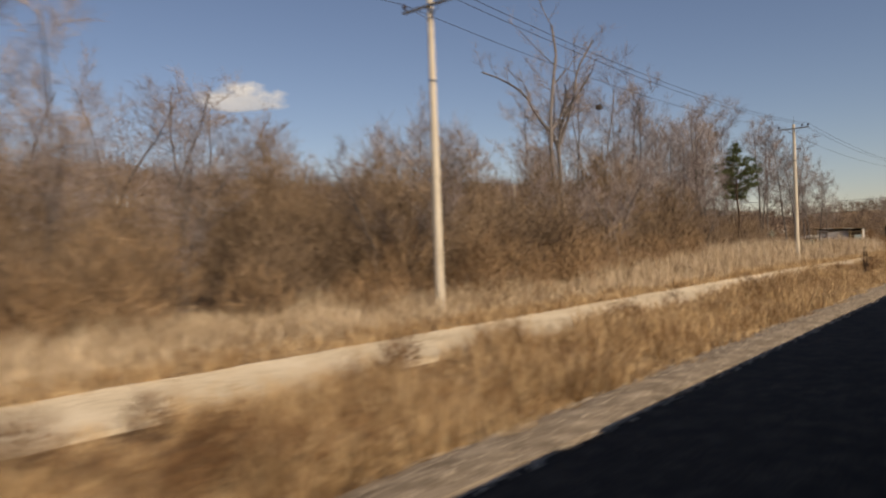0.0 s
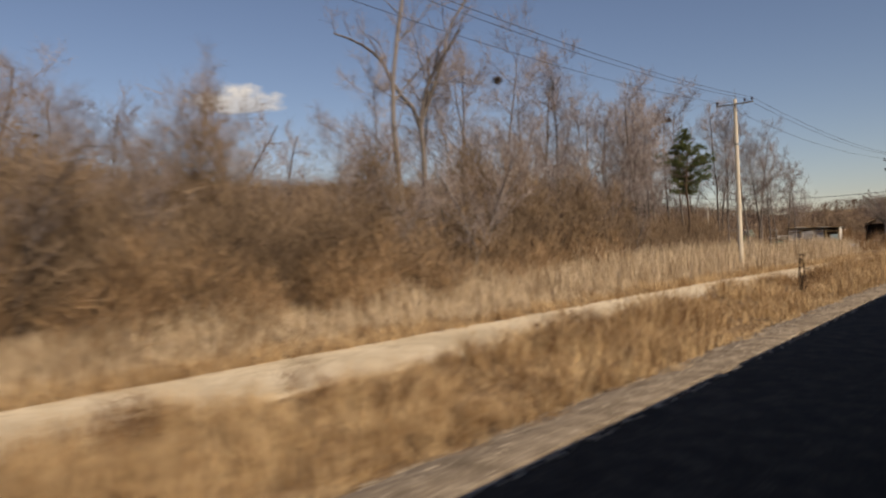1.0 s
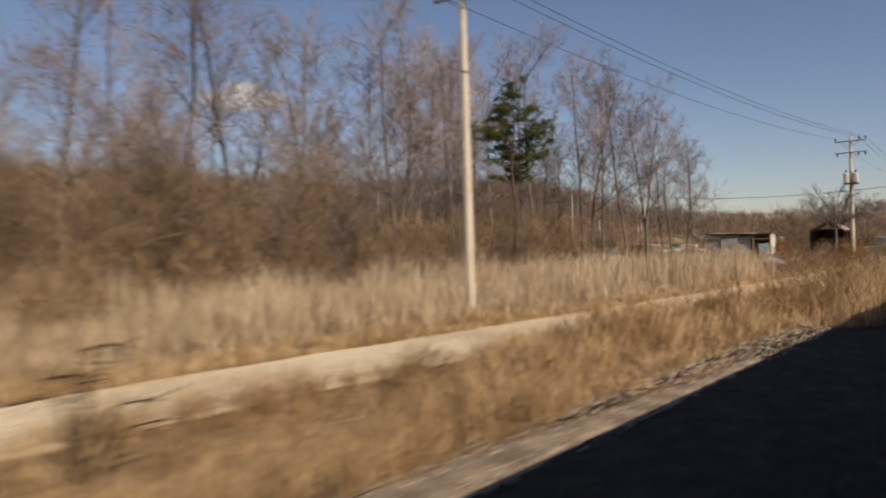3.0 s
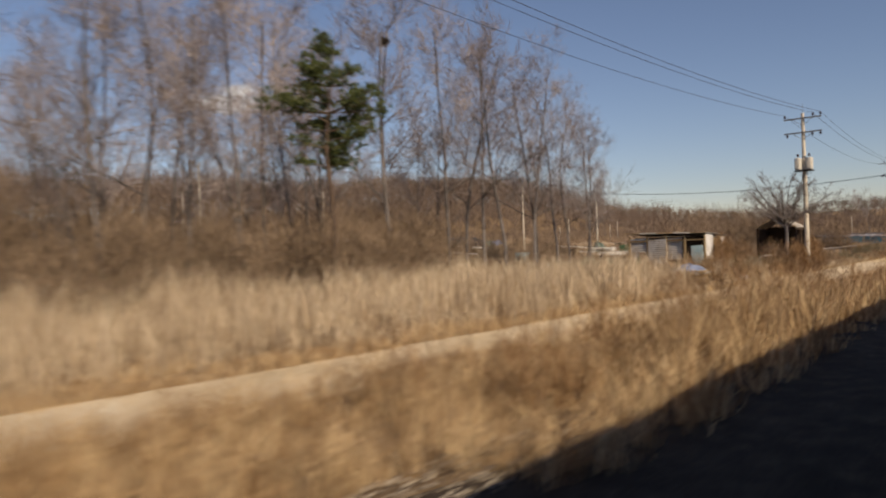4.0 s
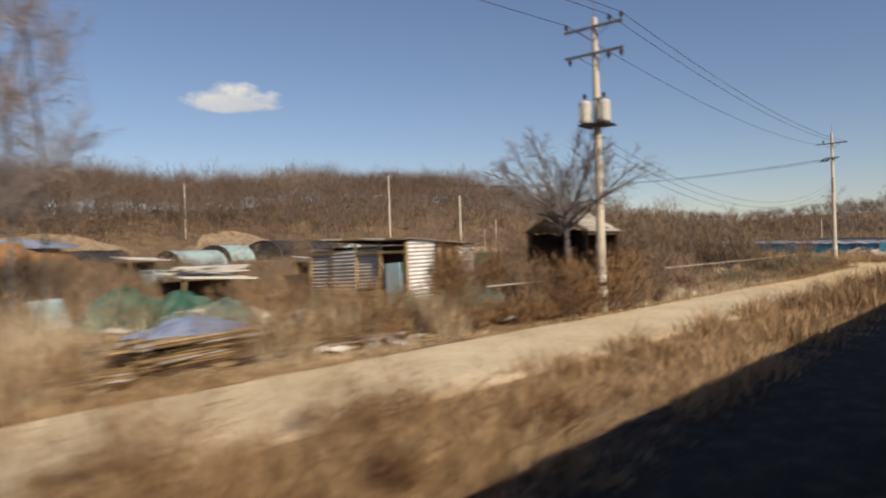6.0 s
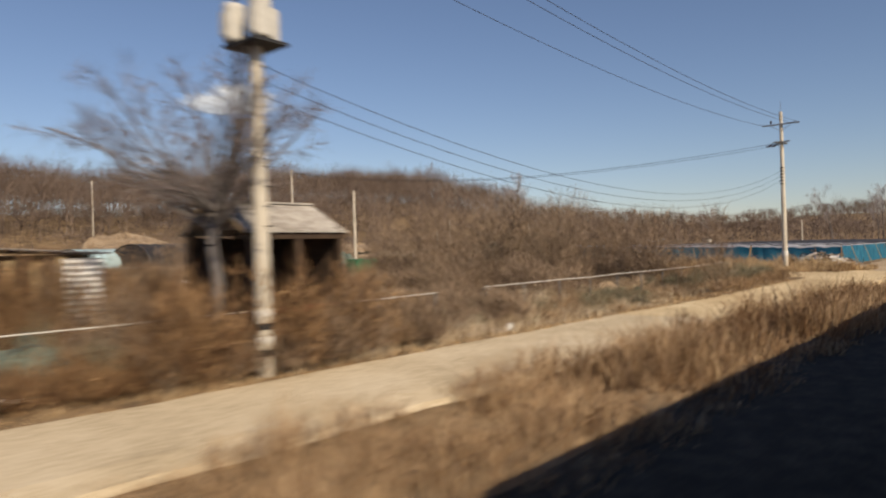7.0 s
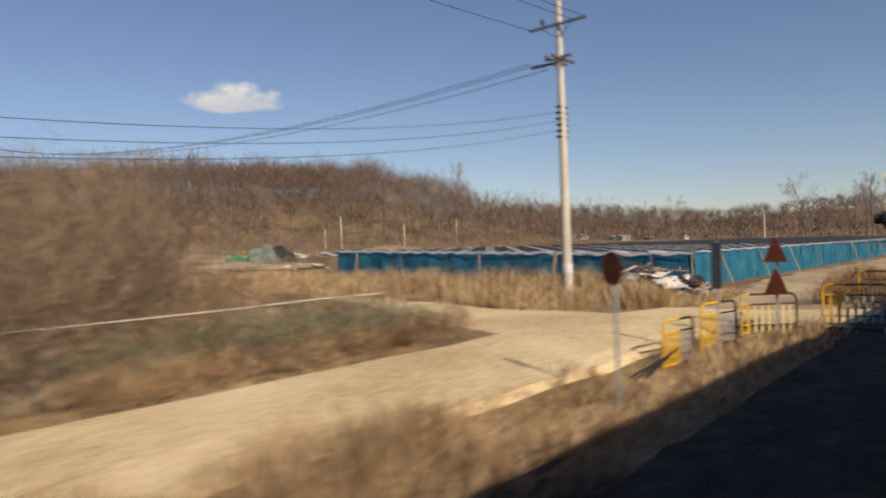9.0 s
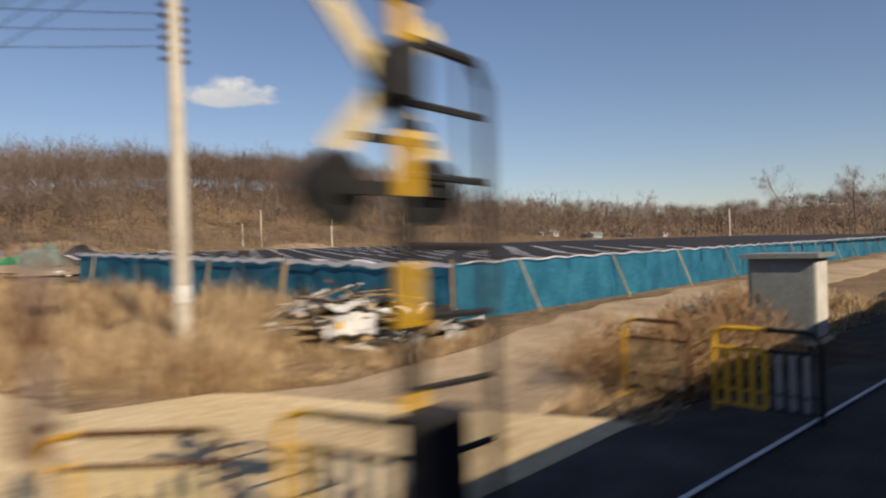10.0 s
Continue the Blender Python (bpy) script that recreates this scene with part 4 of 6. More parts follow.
def stretch(place, lo, hi, soft):
    """The share of a growth that lies between lo and hi, thinning out over soft metres at both ends."""
    def inside(rng, n):
        x, y = place(rng, n)
        e = rng.uniform(-soft, soft, n)
        keep = (x + e > lo) & (x + e < hi)
        return x[keep], y[keep]
    return inside


blades("verge_grass", GRASS, "tall dry straw-coloured grass on the railway verge", 13500, stretch(verge_place, -20, 86, 12), verge_height, 0.0085, 0.65, 11, 0.2, 1)
blades("brown_verge", BROWN_GRASS, "dense brown withered grass on the railway verge", 13500, stretch(verge_place, 86, 142, 12), verge_height, 0.0085, 0.75, 11, 0.22, 11)
blades("crossing_grass", GRASS, "low straw-coloured grass beside a level crossing", 13500, stretch(verge_place, 142, 190, 4), verge_height, 0.0085, 0.75, 11, 0.22, 12)


def bank_place(rng, n):
    x = rng.uniform(-14, 146, n)
    f = far_edge(x)
    return x, f - 0.05 + 1.8 * rng.rand(n) ** 1.5


def bank_height(x, y, rng):
    top = np.interp(x, [-14, 60, 85, 92, 104, 112, 146], [0.5, 0.55, 0.6, 0.35, 0.12, 0.25, 0.22])
    return np.clip(top * (0.8 + 0.8 * lumps(x, y, 0.6, 2)) * rng.uniform(0.6, 1.2, len(x)), 0.08, 1)


blades("bank_grass", GRASS, "short bleached grass along the lane edge", 4200, bank_place, bank_height, 0.0095, 0.5, 9, 0.2, 2)


def reed_place(rng, n):
    x = rng.uniform(-18, 107, n)
    f = far_edge(x) + np.where(x > 90, 0.5, 1.2)
    back = np.interp(x, [-18, 30, 60, 80, 95, 99, 107], [20.5, 21, 25, 29, 29, 15.2, 14.4])
    return x, f + (back - f) * rng.rand(n)


def reed_height(x, y, rng):
    top = np.interp(x, [-18, 25, 40, 52, 80, 86, 95, 107], [1.05, 1.15, 1.7, 2.1, 2.0, 2.1, 1.75, 1.2])
    h = top * (0.85 + 0.8 * lumps(x, y, 0.3, 9) + 0.2 * lumps(x, y, 1.2, 5)) * rng.uniform(0.75, 1.15, len(x))
    h *= np.where((x > 95) & (lumps(x, y, 0.55, 21) < 0.08), 0.12, 1)
    return np.clip(h * np.clip((y - far_edge(x) - 0.6) / np.where(x > 84, 0.9, 2.2), 0.4, 1), 0.1, 2.8)


blades("reed_bed", REED, "tall pale dry reeds with bent stalks", 10500, reed_place, reed_height, 0.0105, 0.28, 10, 0.22, 3, "reeds")


def tall_place(rng, n):
    return 88 + 3.4 * rng.normal(size=n), np.clip(15.4 + 1.2 * rng.normal(size=n), 13.3, 19)


def tall_height(x, y, rng):
    return np.clip(1.95 + 0.8 * lumps(x, y, 0.5, 14), 1.3, 2.5) * rng.uniform(0.75, 1.1, len(x))


blades("tall_reeds", REED, "tallest pale dry reeds before an untidy yard", 1100, tall_place, tall_height, 0.0105, 0.28, 10, 0.22, 8, "reeds")


def meadow_place(rng, n):
    x = rng.uniform(60, 260, n)
    return x, 13.5 + 76 * rng.rand(n)


def meadow_height(x, y, rng):
    h = 0.38 * (0.75 + 1.1 * lumps(x, y, 0.16, 6)) * rng.uniform(0.6, 1.2, len(x))
    h = np.where((x > 161) & (y < 50), 0, h)
    h = np.where((x > 93) & (x < 120) & (y < 25), h * 0.5, h)
    return np.where(on_paving(x, y) | (y < far_edge(x) + 1.0) & (x < 150), 0, h)


def field_place(rng, n):
    return rng.uniform(114, 148, n), 12.4 + 9 * rng.rand(n) ** 1.3


def field_height(x, y, rng):
    h = 0.6 * (0.8 + 1.3 * lumps(x, y, 0.4, 13)) * rng.uniform(0.6, 1.2, len(x))
    return np.where(on_paving(x, y) | (y < far_edge(x) + 0.2), 0, h)


blades("field_grass", REED, "short dry grass beside a pipe rail", 4200, field_place, field_height, 0.011, 0.5, 8, 0.3, 6)
blades("meadow_grass", GRASS, "rough dry grass over neglected fields", 7500, meadow_place, meadow_height, 0.02, 0.5, 7, 0.4, 4)


def corner_place(rng, n):
    x = rng.uniform(153.4, 162.9, n)
    y = np.interp(x, [153.4, 154.8, 156, 159, 162, 163], [12.5, 9.7, 8.7, 8.4, 9.1, 9.7]) + 30 * rng.rand(n) ** 1.6
    return x + 0.12 * np.clip(y - 20, 0, 30) * rng.uniform(-1.5, 0.3, n), y


def corner_height(x, y, rng):
    clear = np.clip(np.hypot((x - 160.9) / 2.9, (y - 10.9) / 3.0) ** 3, 0.06, 1)
    return clear * np.clip(np.interp(y, [8, 9.5, 11, 22, 40], [0.42, 0.66, 0.95, 0.8, 0.42]) * (0.7 + 1.7 * lumps(x, y, 0.6, 8)) * rng.uniform(0.6, 1.2, len(x)), 0.1, 1.3)


blades("corner_grass", GRASS, "clumpy dry grass round a power pole", 3900, corner_place, corner_height, 0.010, 0.5, 10, 0.22, 5)

# brown weeds standing in the verge
for k in range(170):
    x = rt.uniform(-8, 146)
    y = rt.uniform(6.0 if x < 66 else 5.0, road_near(x) - 0.3)
    if 66 < x < 122 or x > 134:
        continue
    tall = 1.3 if x > 66 else 0.95
    shrub(x, y, rt.uniform(0.45, tall), rt.randrange(5), rt.uniform(0, 360), WEED, "weed_clump", "brittle brown weed clump in verge grass", "verge weeds")
hook = []
for k, (lean, tall) in enumerate(((0.12, 1.75), (-0.3, 1.3), (0.35, 1.1), (-0.1, 1.5), (0.5, 0.8))):
    prev = Vector((0.06 * k - 0.12, 0.03 * (k % 2), -0.1))
    for i in range(9):
        f = (i + 1) / 9
        q = Vector((lean * f * 1.2 + 0.5 * (1 if k % 2 == 0 else -1) * max(0, f - 0.55) ** 1.5 * 2, 0.1 * math.sin(3 * f + k), tall * math.sin(min(1.0, f * 1.15) * math.pi * 0.55)))
        hook.append((prev, q, 0.028 * (1.1 - 0.6 * f), 0.028 * (1.0 - 0.6 * f)))
        for _ in range(3):
            hook.append((q, q + Vector((rt.gauss(0, 0.12), rt.gauss(0, 0.12), rt.gauss(0.02, 0.12))), 0.012, 0.004))
        prev = q
solid("dead_weed", limb_mesh("dead_weed", hook, 0.01), DARK_WOOD, "dark dead weed with hooked stems beside the lane", "weed", at=pose(48.15, 7.8, ground(48.15, 7.8)))
loose = []
for k in range(150):
    x = rt.uniform(-8, 68)
    y = rt.uniform(6.2, road_near(x) - 0.2)
    if noise.noise((x * 0.14, y * 0.5, 12)) > 0.12:
        loose.append((x, y, rt.uniform(0.45, 1.05), rt.uniform(0.3, 0.75)))
for k in range(52):
    x = rt.uniform(68, 100)
    loose.append((x, rt.uniform(4.8, road_near(x) - 0.2), rt.uniform(0.4, 1.0) * (0.6 if x < 84 else 0.5), rt.uniform(0.25, 0.6)))
for k in range(45):
    x = 137 - 15 * rt.random()
    loose.append((x, rt.uniform(4.6, road_near(x) - 0.2), rt.uniform(0.4, 1.1), rt.uniform(0.25, 0.6)))
twig_growth("verge_weeds", "dense dark brown weeds along the verge", WEED, loose, 260, 33, 0.006, 0.32, "weeds")

# tall thin weeds before the yard and bushes round it
for k in range(30):
    x = rt.uniform(68, 97)
    shrub(x, rt.uniform(5.5, 8.2), rt.uniform(1.5, 2.5), rt.randrange(5), rt.uniform(0, 360), BUSH, "weed_clump", "tall thin dry weed stems on the verge", "verge weeds")
loose = []
for x0, x1, y0, y1, n, lo, hi in ((95, 108, 13.6, 17, 16, 0.6, 1.4), (111.5, 121, 13.4, 18.5, 26, 0.5, 1.3), (96, 108, 19, 25, 16, 1.0, 2.2), (109, 116, 19.5, 26, 14, 2.0, 3.6), (119, 147, 13.6, 15.8, 44, 0.5, 1.3), (118, 146, 12.6, 14.2, 46, 0.3, 0.8)):
    for k in range(n):
        loose.append((rt.uniform(x0, x1), rt.uniform(y0, y1), rt.uniform(lo, hi) * (0.5 if x0 > 117 and k % 3 else 1), rt.uniform(0.4, 0.9)))
for x0, x1, y0, y1, n, lo, hi in ((139, 149.2, 10.6, 12.6, 30, 0.25, 0.7), (141, 150.5, 13.5, 24, 44, 0.5, 1.3), (112, 119, 12.9, 13.6, 14, 0.6, 1.3), (94, 108, 12.9, 14.4, 10, 0.5, 1.2), (104, 108.6, 15, 19, 14, 0.6, 1.5)):
    for k in range(n):
        loose.append((rt.uniform(x0, x1), rt.uniform(y0, y1), rt.uniform(lo, hi), rt.uniform(0.35, 0.8)))
twig_growth("yard_weeds", "dry brown weeds around a cluttered yard", BUSH, loose, 230, 34, 0.006, 0.4, "weeds")

# ballast stones along the shoulder
rng = np.random.RandomState(8)
n = 7600
sx, sy = rng.uniform(-6, 68, n), 4.2 + 1.65 * rng.rand(n)
sz = np.array([level(a, b) for a, b in zip(sx, sy)]) + 0.035
octa = np.array([(1, 0, 0), (-1, 0, 0), (0, 1, 0), (0, -1, 0), (0, 0, 0.8), (0, 0, -0.8)])
tri = np.array([(0, 2, 4), (2, 1, 4), (1, 3, 4), (3, 0, 4), (2, 0, 5), (1, 2, 5), (3, 1, 5), (0, 3, 5)])
v = octa[None] * (rng.uniform(0.7, 1.3, (n, 6, 1)) * rng.uniform(0.018, 0.045, (n, 1, 1)))
th = rng.uniform(0, np.pi, n)
c, s = np.cos(th)[:, None], np.sin(th)[:, None]
v = np.stack([v[..., 0] * c - v[..., 1] * s + sx[:, None], v[..., 0] * s + v[..., 1] * c + sy[:, None], v[..., 2] + sz[:, None]], -1)
solid("ballast_stones", mesh_np("ballast_stones", v.reshape(-1, 3), (np.arange(n)[:, None, None] * 6 + tri[None]).reshape(-1, 3)), STONE, "loose pale crushed stones on the ballast shoulder", "stones", kind="stuff")

# ---------------------------------------------------------------- wooded hills


def crown_template(seed, limbs, twigs):
    """One leafless tree of unit height with a rounded crown: the ends and half widths of its limbs."""
    rng = np.random.RandomState(seed)
    lean = rng.normal(0, 0.05, 2)
    rx, rz, cz = rng.uniform(0.19, 0.27), rng.uniform(0.25, 0.33), rng.uniform(0.64, 0.7)

    def axis(f):
        return np.array([lean[0] * f * f + 0.012 * math.sin(9 * f + seed), lean[1] * f * f + 0.012 * math.sin(7 * f), f])

    segs = [(axis(i / 5 * 0.7), axis((i + 1) / 5 * 0.7), 0.016 * (1 - 0.12 * i)) for i in range(5)]
    for _ in range(limbs):
        d = rng.normal(size=3)
        d[2] = abs(d[2]) * 0.9 - 0.25
        d /= np.linalg.norm(d)
        end = axis(0.66) * (1, 1, 0) + np.array([0, 0, cz]) + d * np.array([rx, rx, rz]) * rng.uniform(0.72, 1.0)
        start = axis(np.clip(end[2] - rng.uniform(0.14, 0.34), 0.26, 0.68))
        mid = (start + end) / 2 + np.array([0, 0, -0.03]) + rng.normal(0, 0.012, 3)
        segs += [(start, mid, 0.007), (mid, end, 0.005)]
        for _ in range(twigs):
            o = mid + (end - mid) * rng.rand()
            q = o + (d * 0.6 + rng.normal(0, 0.6, 3) + np.array([0, 0, 0.3])) * 0.075
            segs.append((o, q, 0.0035))
    p, q, r = (np.array([g[i] for g in segs]) for i in range(3))
    return p, q, r


FAR_TREES = [crown_template(500 + k, 14, 3) for k in range(7)]
WOOD_TREES = [crown_template(550 + k, 18, 4) for k in range(9)]
HILL_TREES = [crown_template(600 + k, 24, 5) for k in range(9)]


def woods(name, label, count, place, height, width, seed, broad=1.0, forms=FAR_TREES):
    """Leafless trees, joined: grown from a few forms, each turned, stretched and bent its own way."""
    rng = np.random.RandomState(seed)
    x, y = place(rng, count)
    z = np.array([level(a, b) for a, b in zip(x, y)])
    h = height * rng.uniform(0.72, 1.12, count) * (1 + 0.3 * lumps(x, y, 0.06, 3))
    out = []
    for k in range(count):
        p, q, r = forms[rng.randint(len(forms))]
        t = rng.uniform(0, 2 * np.pi)
        w = h[k] * broad * rng.uniform(0.9, 1.35)
        m = np.array([[math.cos(t) * w, -math.sin(t) * w, 0], [math.sin(t) * w, math.cos(t) * w, 0], [rng.normal(0, 0.04) * h[k], 0, h[k]]])
        o = np.array([x[k], y[k], z[k] - 0.3])
        a, b = p @ m.T + o, q @ m.T + o
        u = np.cross(b - a, rng.normal(size=a.shape))
        u /= np.linalg.norm(u, axis=1)[:, None] + 1e-9
        s = (width * np.clip(r / 0.006, 0.62, 2.8))[:, None]
        out.append(np.stack([a - u * s, a + u * s, b], 1))
    v = np.concatenate(out).reshape(-1, 3)
    return solid(name, mesh_np(name, v, np.arange(len(v)).reshape(-1, 3)), FAR_TWIG, label, "woodland", kind="stuff")


def hill_place(r, n):
    y = np.where(r.rand(n) < 0.3, r.uniform(128, 172, n), 84 + 100 * r.rand(n) ** 0.9)
    x = 15 + (300 - 0.25 * (y - 110)) * r.rand(n)
    return x, np.where((x > 95) & (x < 162) & (y < 104), y + 26, y)


def far_place(r, n):
    y = r.uniform(-30, 450, n)
    return (r.uniform(335, 545, n) - 0.5 * y) / 0.85, y


woods("hill_woods", "leafless brown woodland on a low hill", 3600, hill_place, 11.2, 0.036, 21, 1.0, WOOD_TREES)
woods("hill_crest", "leafless rounded crowns along a hill crest", 800, lambda r, n: (30 + 265 * r.rand(n), 126 + 40 * r.rand(n)), 12.6, 0.03, 26, 1.0, HILL_TREES)
woods("far_woods", "distant leafless woodland on a long ridge", 2500, far_place, 9.5, 0.085, 22, 1.2)
woods("wood_edge", "scrubby leafless saplings at a field edge", 300, lambda r, n: (r.uniform(163, 270, n), 70 + 24 * r.rand(n)), 4.0, 0.022, 23)
brush = []
for k in range(1100):
    x, y = 20 + 285 * rt.random(), 100 + 72 * rt.random() ** 0.8
    brush.append((x, y, rt.uniform(0.9, 2.6), rt.uniform(1.4, 2.8)))
twig_growth("hill_brush", "leafless brown undergrowth below hill trees", FAR_TWIG, brush, 80, 24, 0.03, 0.9, "woodland")
brush = []
for k in range(1500):
    y = rt.uniform(-30, 420)
    x = (rt.uniform(340, 520) - 0.5 * y) / 0.85
    brush.append((x, y, rt.uniform(2.0, 4.5), rt.uniform(2.5, 5.0)))
twig_growth("far_brush", "dark leafless undergrowth on a far ridge", FAR_TWIG, brush, 40, 25, 0.08, 1.5, "woodland")

# ---------------------------------------------------------------- blue-fenced crop shelters
FX, FY, FY1, FX1 = 163.2, 11.1, 33.2, 262.0


def fence_run(a, b, bays, label, stays=2, deep=1.0):
    """A run of blue cloth on posts, each bay a slack panel."""
    f = thing("cloth_fence", (0, 0, 0), label, "fence", "blue cloth fence")
    a, b = Vector(a), Vector(b)
    d = (b - a).normalized()
    out = Vector((d.y, -d.x, 0))
    rng = random.Random(int(a.x + b.y))
    for k in range(bays):
        p, q = a.lerp(b, k / bays), a.lerp(b, (k + 1) / bays)
        w = rng.uniform(0, 10)

        def cloth(u, v, p=p, q=q, w=w):
            c = p.lerp(q, u)
            z0, z1 = level(c.x, c.y) - 0.02, level(c.x, c.y) + 1.46 + 0.004 * (c.y - 11) - 0.05 * math.sin(math.pi * u)
            o = 0.04 * math.sin(3.1 * u * math.pi) * (1 - v) + 0.07 * noise.noise((w + u * 2, v * 2, w)) + 0.012 * math.sin(9 * u + w)
            return (c.x + out.x * o, c.y + out.y * o, z0 + (z1 - z0) * v)

        part("cloth_panel", Geo().sheet(cloth, 10, 4), BLUE_NET, f, smooth=True)
        def band(u, v, p=p, q=q, w=w):
            c = p.lerp(q, u)
            z1 = level(c.x, c.y) + 1.47 + 0.03 * math.sin(11 * u + w)
            return (c.x + out.x * 0.09, c.y + out.y * 0.09, z1 - v * deep * (0.09 + 0.05 * math.sin(math.pi * u) + 0.04 * noise.noise((u * 4, w, 0))))

        part("top_band", Geo().sheet(band, 10, 1), PALE_SHEET, f, "pale plastic band along the top")
        z = level(p.x, p.y)
        part("post", Geo().tube((p.x - out.x * 0.08, p.y - out.y * 0.08, z - 0.1), (p.x - out.x * 0.08, p.y - out.y * 0.08, z + 1.55), 0.035, 0.03, 6), WOOD, f)
        if k % stays == 1:
            e = p + out * 0.5
            part("stay", Geo().tube((e.x + d.x * 0.35, e.y + d.y * 0.35, z), (p.x + out.x * 0.07, p.y + out.y * 0.07, z + 1.45), 0.032, 0.028, 6), WOOD, f, "slanting timber stay")
    return f


fence_run((FX, FY1, 0), (FX, FY, 0), 12, "blue shade-cloth fence across the field end", 5)
fence_run((FX, FY, 0), (FX1, FY + 0.9, 0), 36, "blue shade-cloth fence along a dirt track", deep=0.3)


def shelter_row(k, x0=FX + 0.1, x1=FX1):
    """One long row of black shade cloth on slanting frames, pale at its end."""
    y = FY + 0.25 + 1.82 * k
    z = level(x0 + 3, FY) + 0.02 * (y - FY)
    r = thing("shade_shelter", (0, 0, 0), "low black shade-cloth crop shelter row with pale end", "shelter", "crop shelter rows")

    def roof(u, v):
        x = x0 + (x1 - x0) * u
        return (x, y + 1.6 * v, level(x, FY) + 0.02 * (y - FY) + 1.30 + 0.22 * v - 0.06 * math.sin(math.pi * v) + 0.03 * noise.noise((x * 0.5, k, v)))

    part("shade_sheet", Geo().sheet(roof, 40, 4, 0.01), BLACK_NET, r)
    g = Geo()

    def flap(u, v):
        return (x0 - 0.02 - 0.05 * v, y + 1.75 * u, z + 1.36 + 0.2 * u - 0.09 * v * (0.5 + 0.4 * math.sin(math.pi * u)) - 0.03 * math.sin(7 * u))

    part("end_flap", g.sheet(flap, 8, 2), PALE_SHEET, r, "pale plastic end flap")
    part("edge_batten", Geo().sheet(lambda u, v: (x0 + (x1 - x0) * u, y - 0.06 + 0.05 * v, level(x0 + (x1 - x0) * u, FY) + 0.02 * (y - FY) + 1.34), 30, 1, 0.03), PALE_SHEET, r)
    for i in range(8):
        x = x0 + 0.3 + 2.4 * i
        zz = level(x, FY) + 0.02 * (y - FY)
        part("frame_post", Geo().tube((x, y + 1.55, zz - 0.1), (x, y + 1.55, zz + 1.5), 0.03, 0.03, 6), WOOD, r)
        part("frame_post", Geo().tube((x, y + 0.04, zz - 0.1), (x, y + 0.04, zz + 1.3), 0.03, 0.03, 6), WOOD, r)
        part("rafter", Geo().tube((x, y - 0.1, zz + 1.33), (x, y + 1.7, zz + 1.58), 0.012, 0.013, 6), PALE_SHEET, r)
    return r


for k in range(13):
    shelter_row(k)

# ---------------------------------------------------------------- level crossing


def barrier(a, b, h=1.02, label="yellow and black tubular steel barrier panel", slats=7, z=None, share=0.52, dark=None):
    """A railing with rounded top corners from a to b."""
    a, b = Vector((*a, 0)), Vector((*b, 0))
    z = level(a.x, a.y) + 0.02 if z is None else z
    w = (b - a).length
    t = thing("road_barrier", (a.x, a.y, z), label, "barrier", "crossing barriers", math.degrees(math.atan2(b.y - a.y, b.x - a.x)))
    pts = [(0, 0, 0), (0, 0, h - 0.16)]
    pts += [(0.16 - 0.16 * math.cos(radians(q)), 0, h - 0.16 + 0.16 * math.sin(radians(q))) for q in (30, 60, 90)]
    pts += [(w - 0.16 + 0.16 * math.sin(radians(q)), 0, h - 0.16 + 0.16 * math.cos(radians(q))) for q in (0, 30, 60, 90)]
    pts += [(w, 0, 0)]
    dark = dark or BLACK_PAINT
    half = (max(0.2, w * share), 0, h)
    part("hoop_yellow", Geo().path(pts[:5] + [half], 0.028), YELLOW, t, "yellow painted end of the hoop")
    part("hoop_black", Geo().path([half] + pts[5:], 0.028), dark, t, "black painted end of the hoop")
    for zz, r in ((h - 0.24, 0.022), (0.30, 0.014), (0.12, 0.02)):
        part("rail", Geo().tube((0, 0, zz), (w * share, 0, zz), r, r, 8), YELLOW, t)
        part("rail", Geo().tube((w * share, 0, zz), (w, 0, zz), r, r, 8), dark, t)
    for i in range(slats):
        x = w * (i + 1) / (slats + 1)
        part("slat", Geo().box((x, 0, (h - 0.24 + 0.12) / 2), (0.06, 0.018, h - 0.36)), YELLOW if x < w * share else FADED_CREAM if dark is RUST else SIGN_GREY, t)
    for x in (0.0, w):
        part("foot", Geo().box((x, 0, 0.01), (0.1, 0.4, 0.04)), YELLOW if x == 0 else BLACK_PAINT, t)
    return t


barrier((148.32, 5.92), (149.5, 5.78), z=level(148.9, 5.6) - 0.06)
for k in range(3):
    solid("steel_rod", Geo().tube((-0.75, 0, 0), (0.75, 0, 0.12 + 0.05 * k), 0.018, 0.018, 6), DARK_STEEL, "dark steel rod lying against a barrier", "rod", "loose rods", at=pose(147.9, 5.95 - 0.1 * k, level(147.9, 5.9) + 0.16, 0, -6, -8 + 4 * k))
barrier((150.0, 5.8), (151.3, 5.5), z=0.6)
barrier((151.95, 5.6), (152.82, 4.62), z=0.67, share=0.14, dark=RUST, label="rusty dark barrier panel with pale slats")
barrier((152.95, 4.1), (153.2, 2.8), z=0.86, share=0.36)
barrier((158.85, 4.45), (158.7, 3.5), label="rusty yellow and black barrier panel past the crossing", share=0.1, dark=RUST)
barrier((158.5, 3.1), (158.35, 1.9), label="yellow and black barrier panel beside the rails")


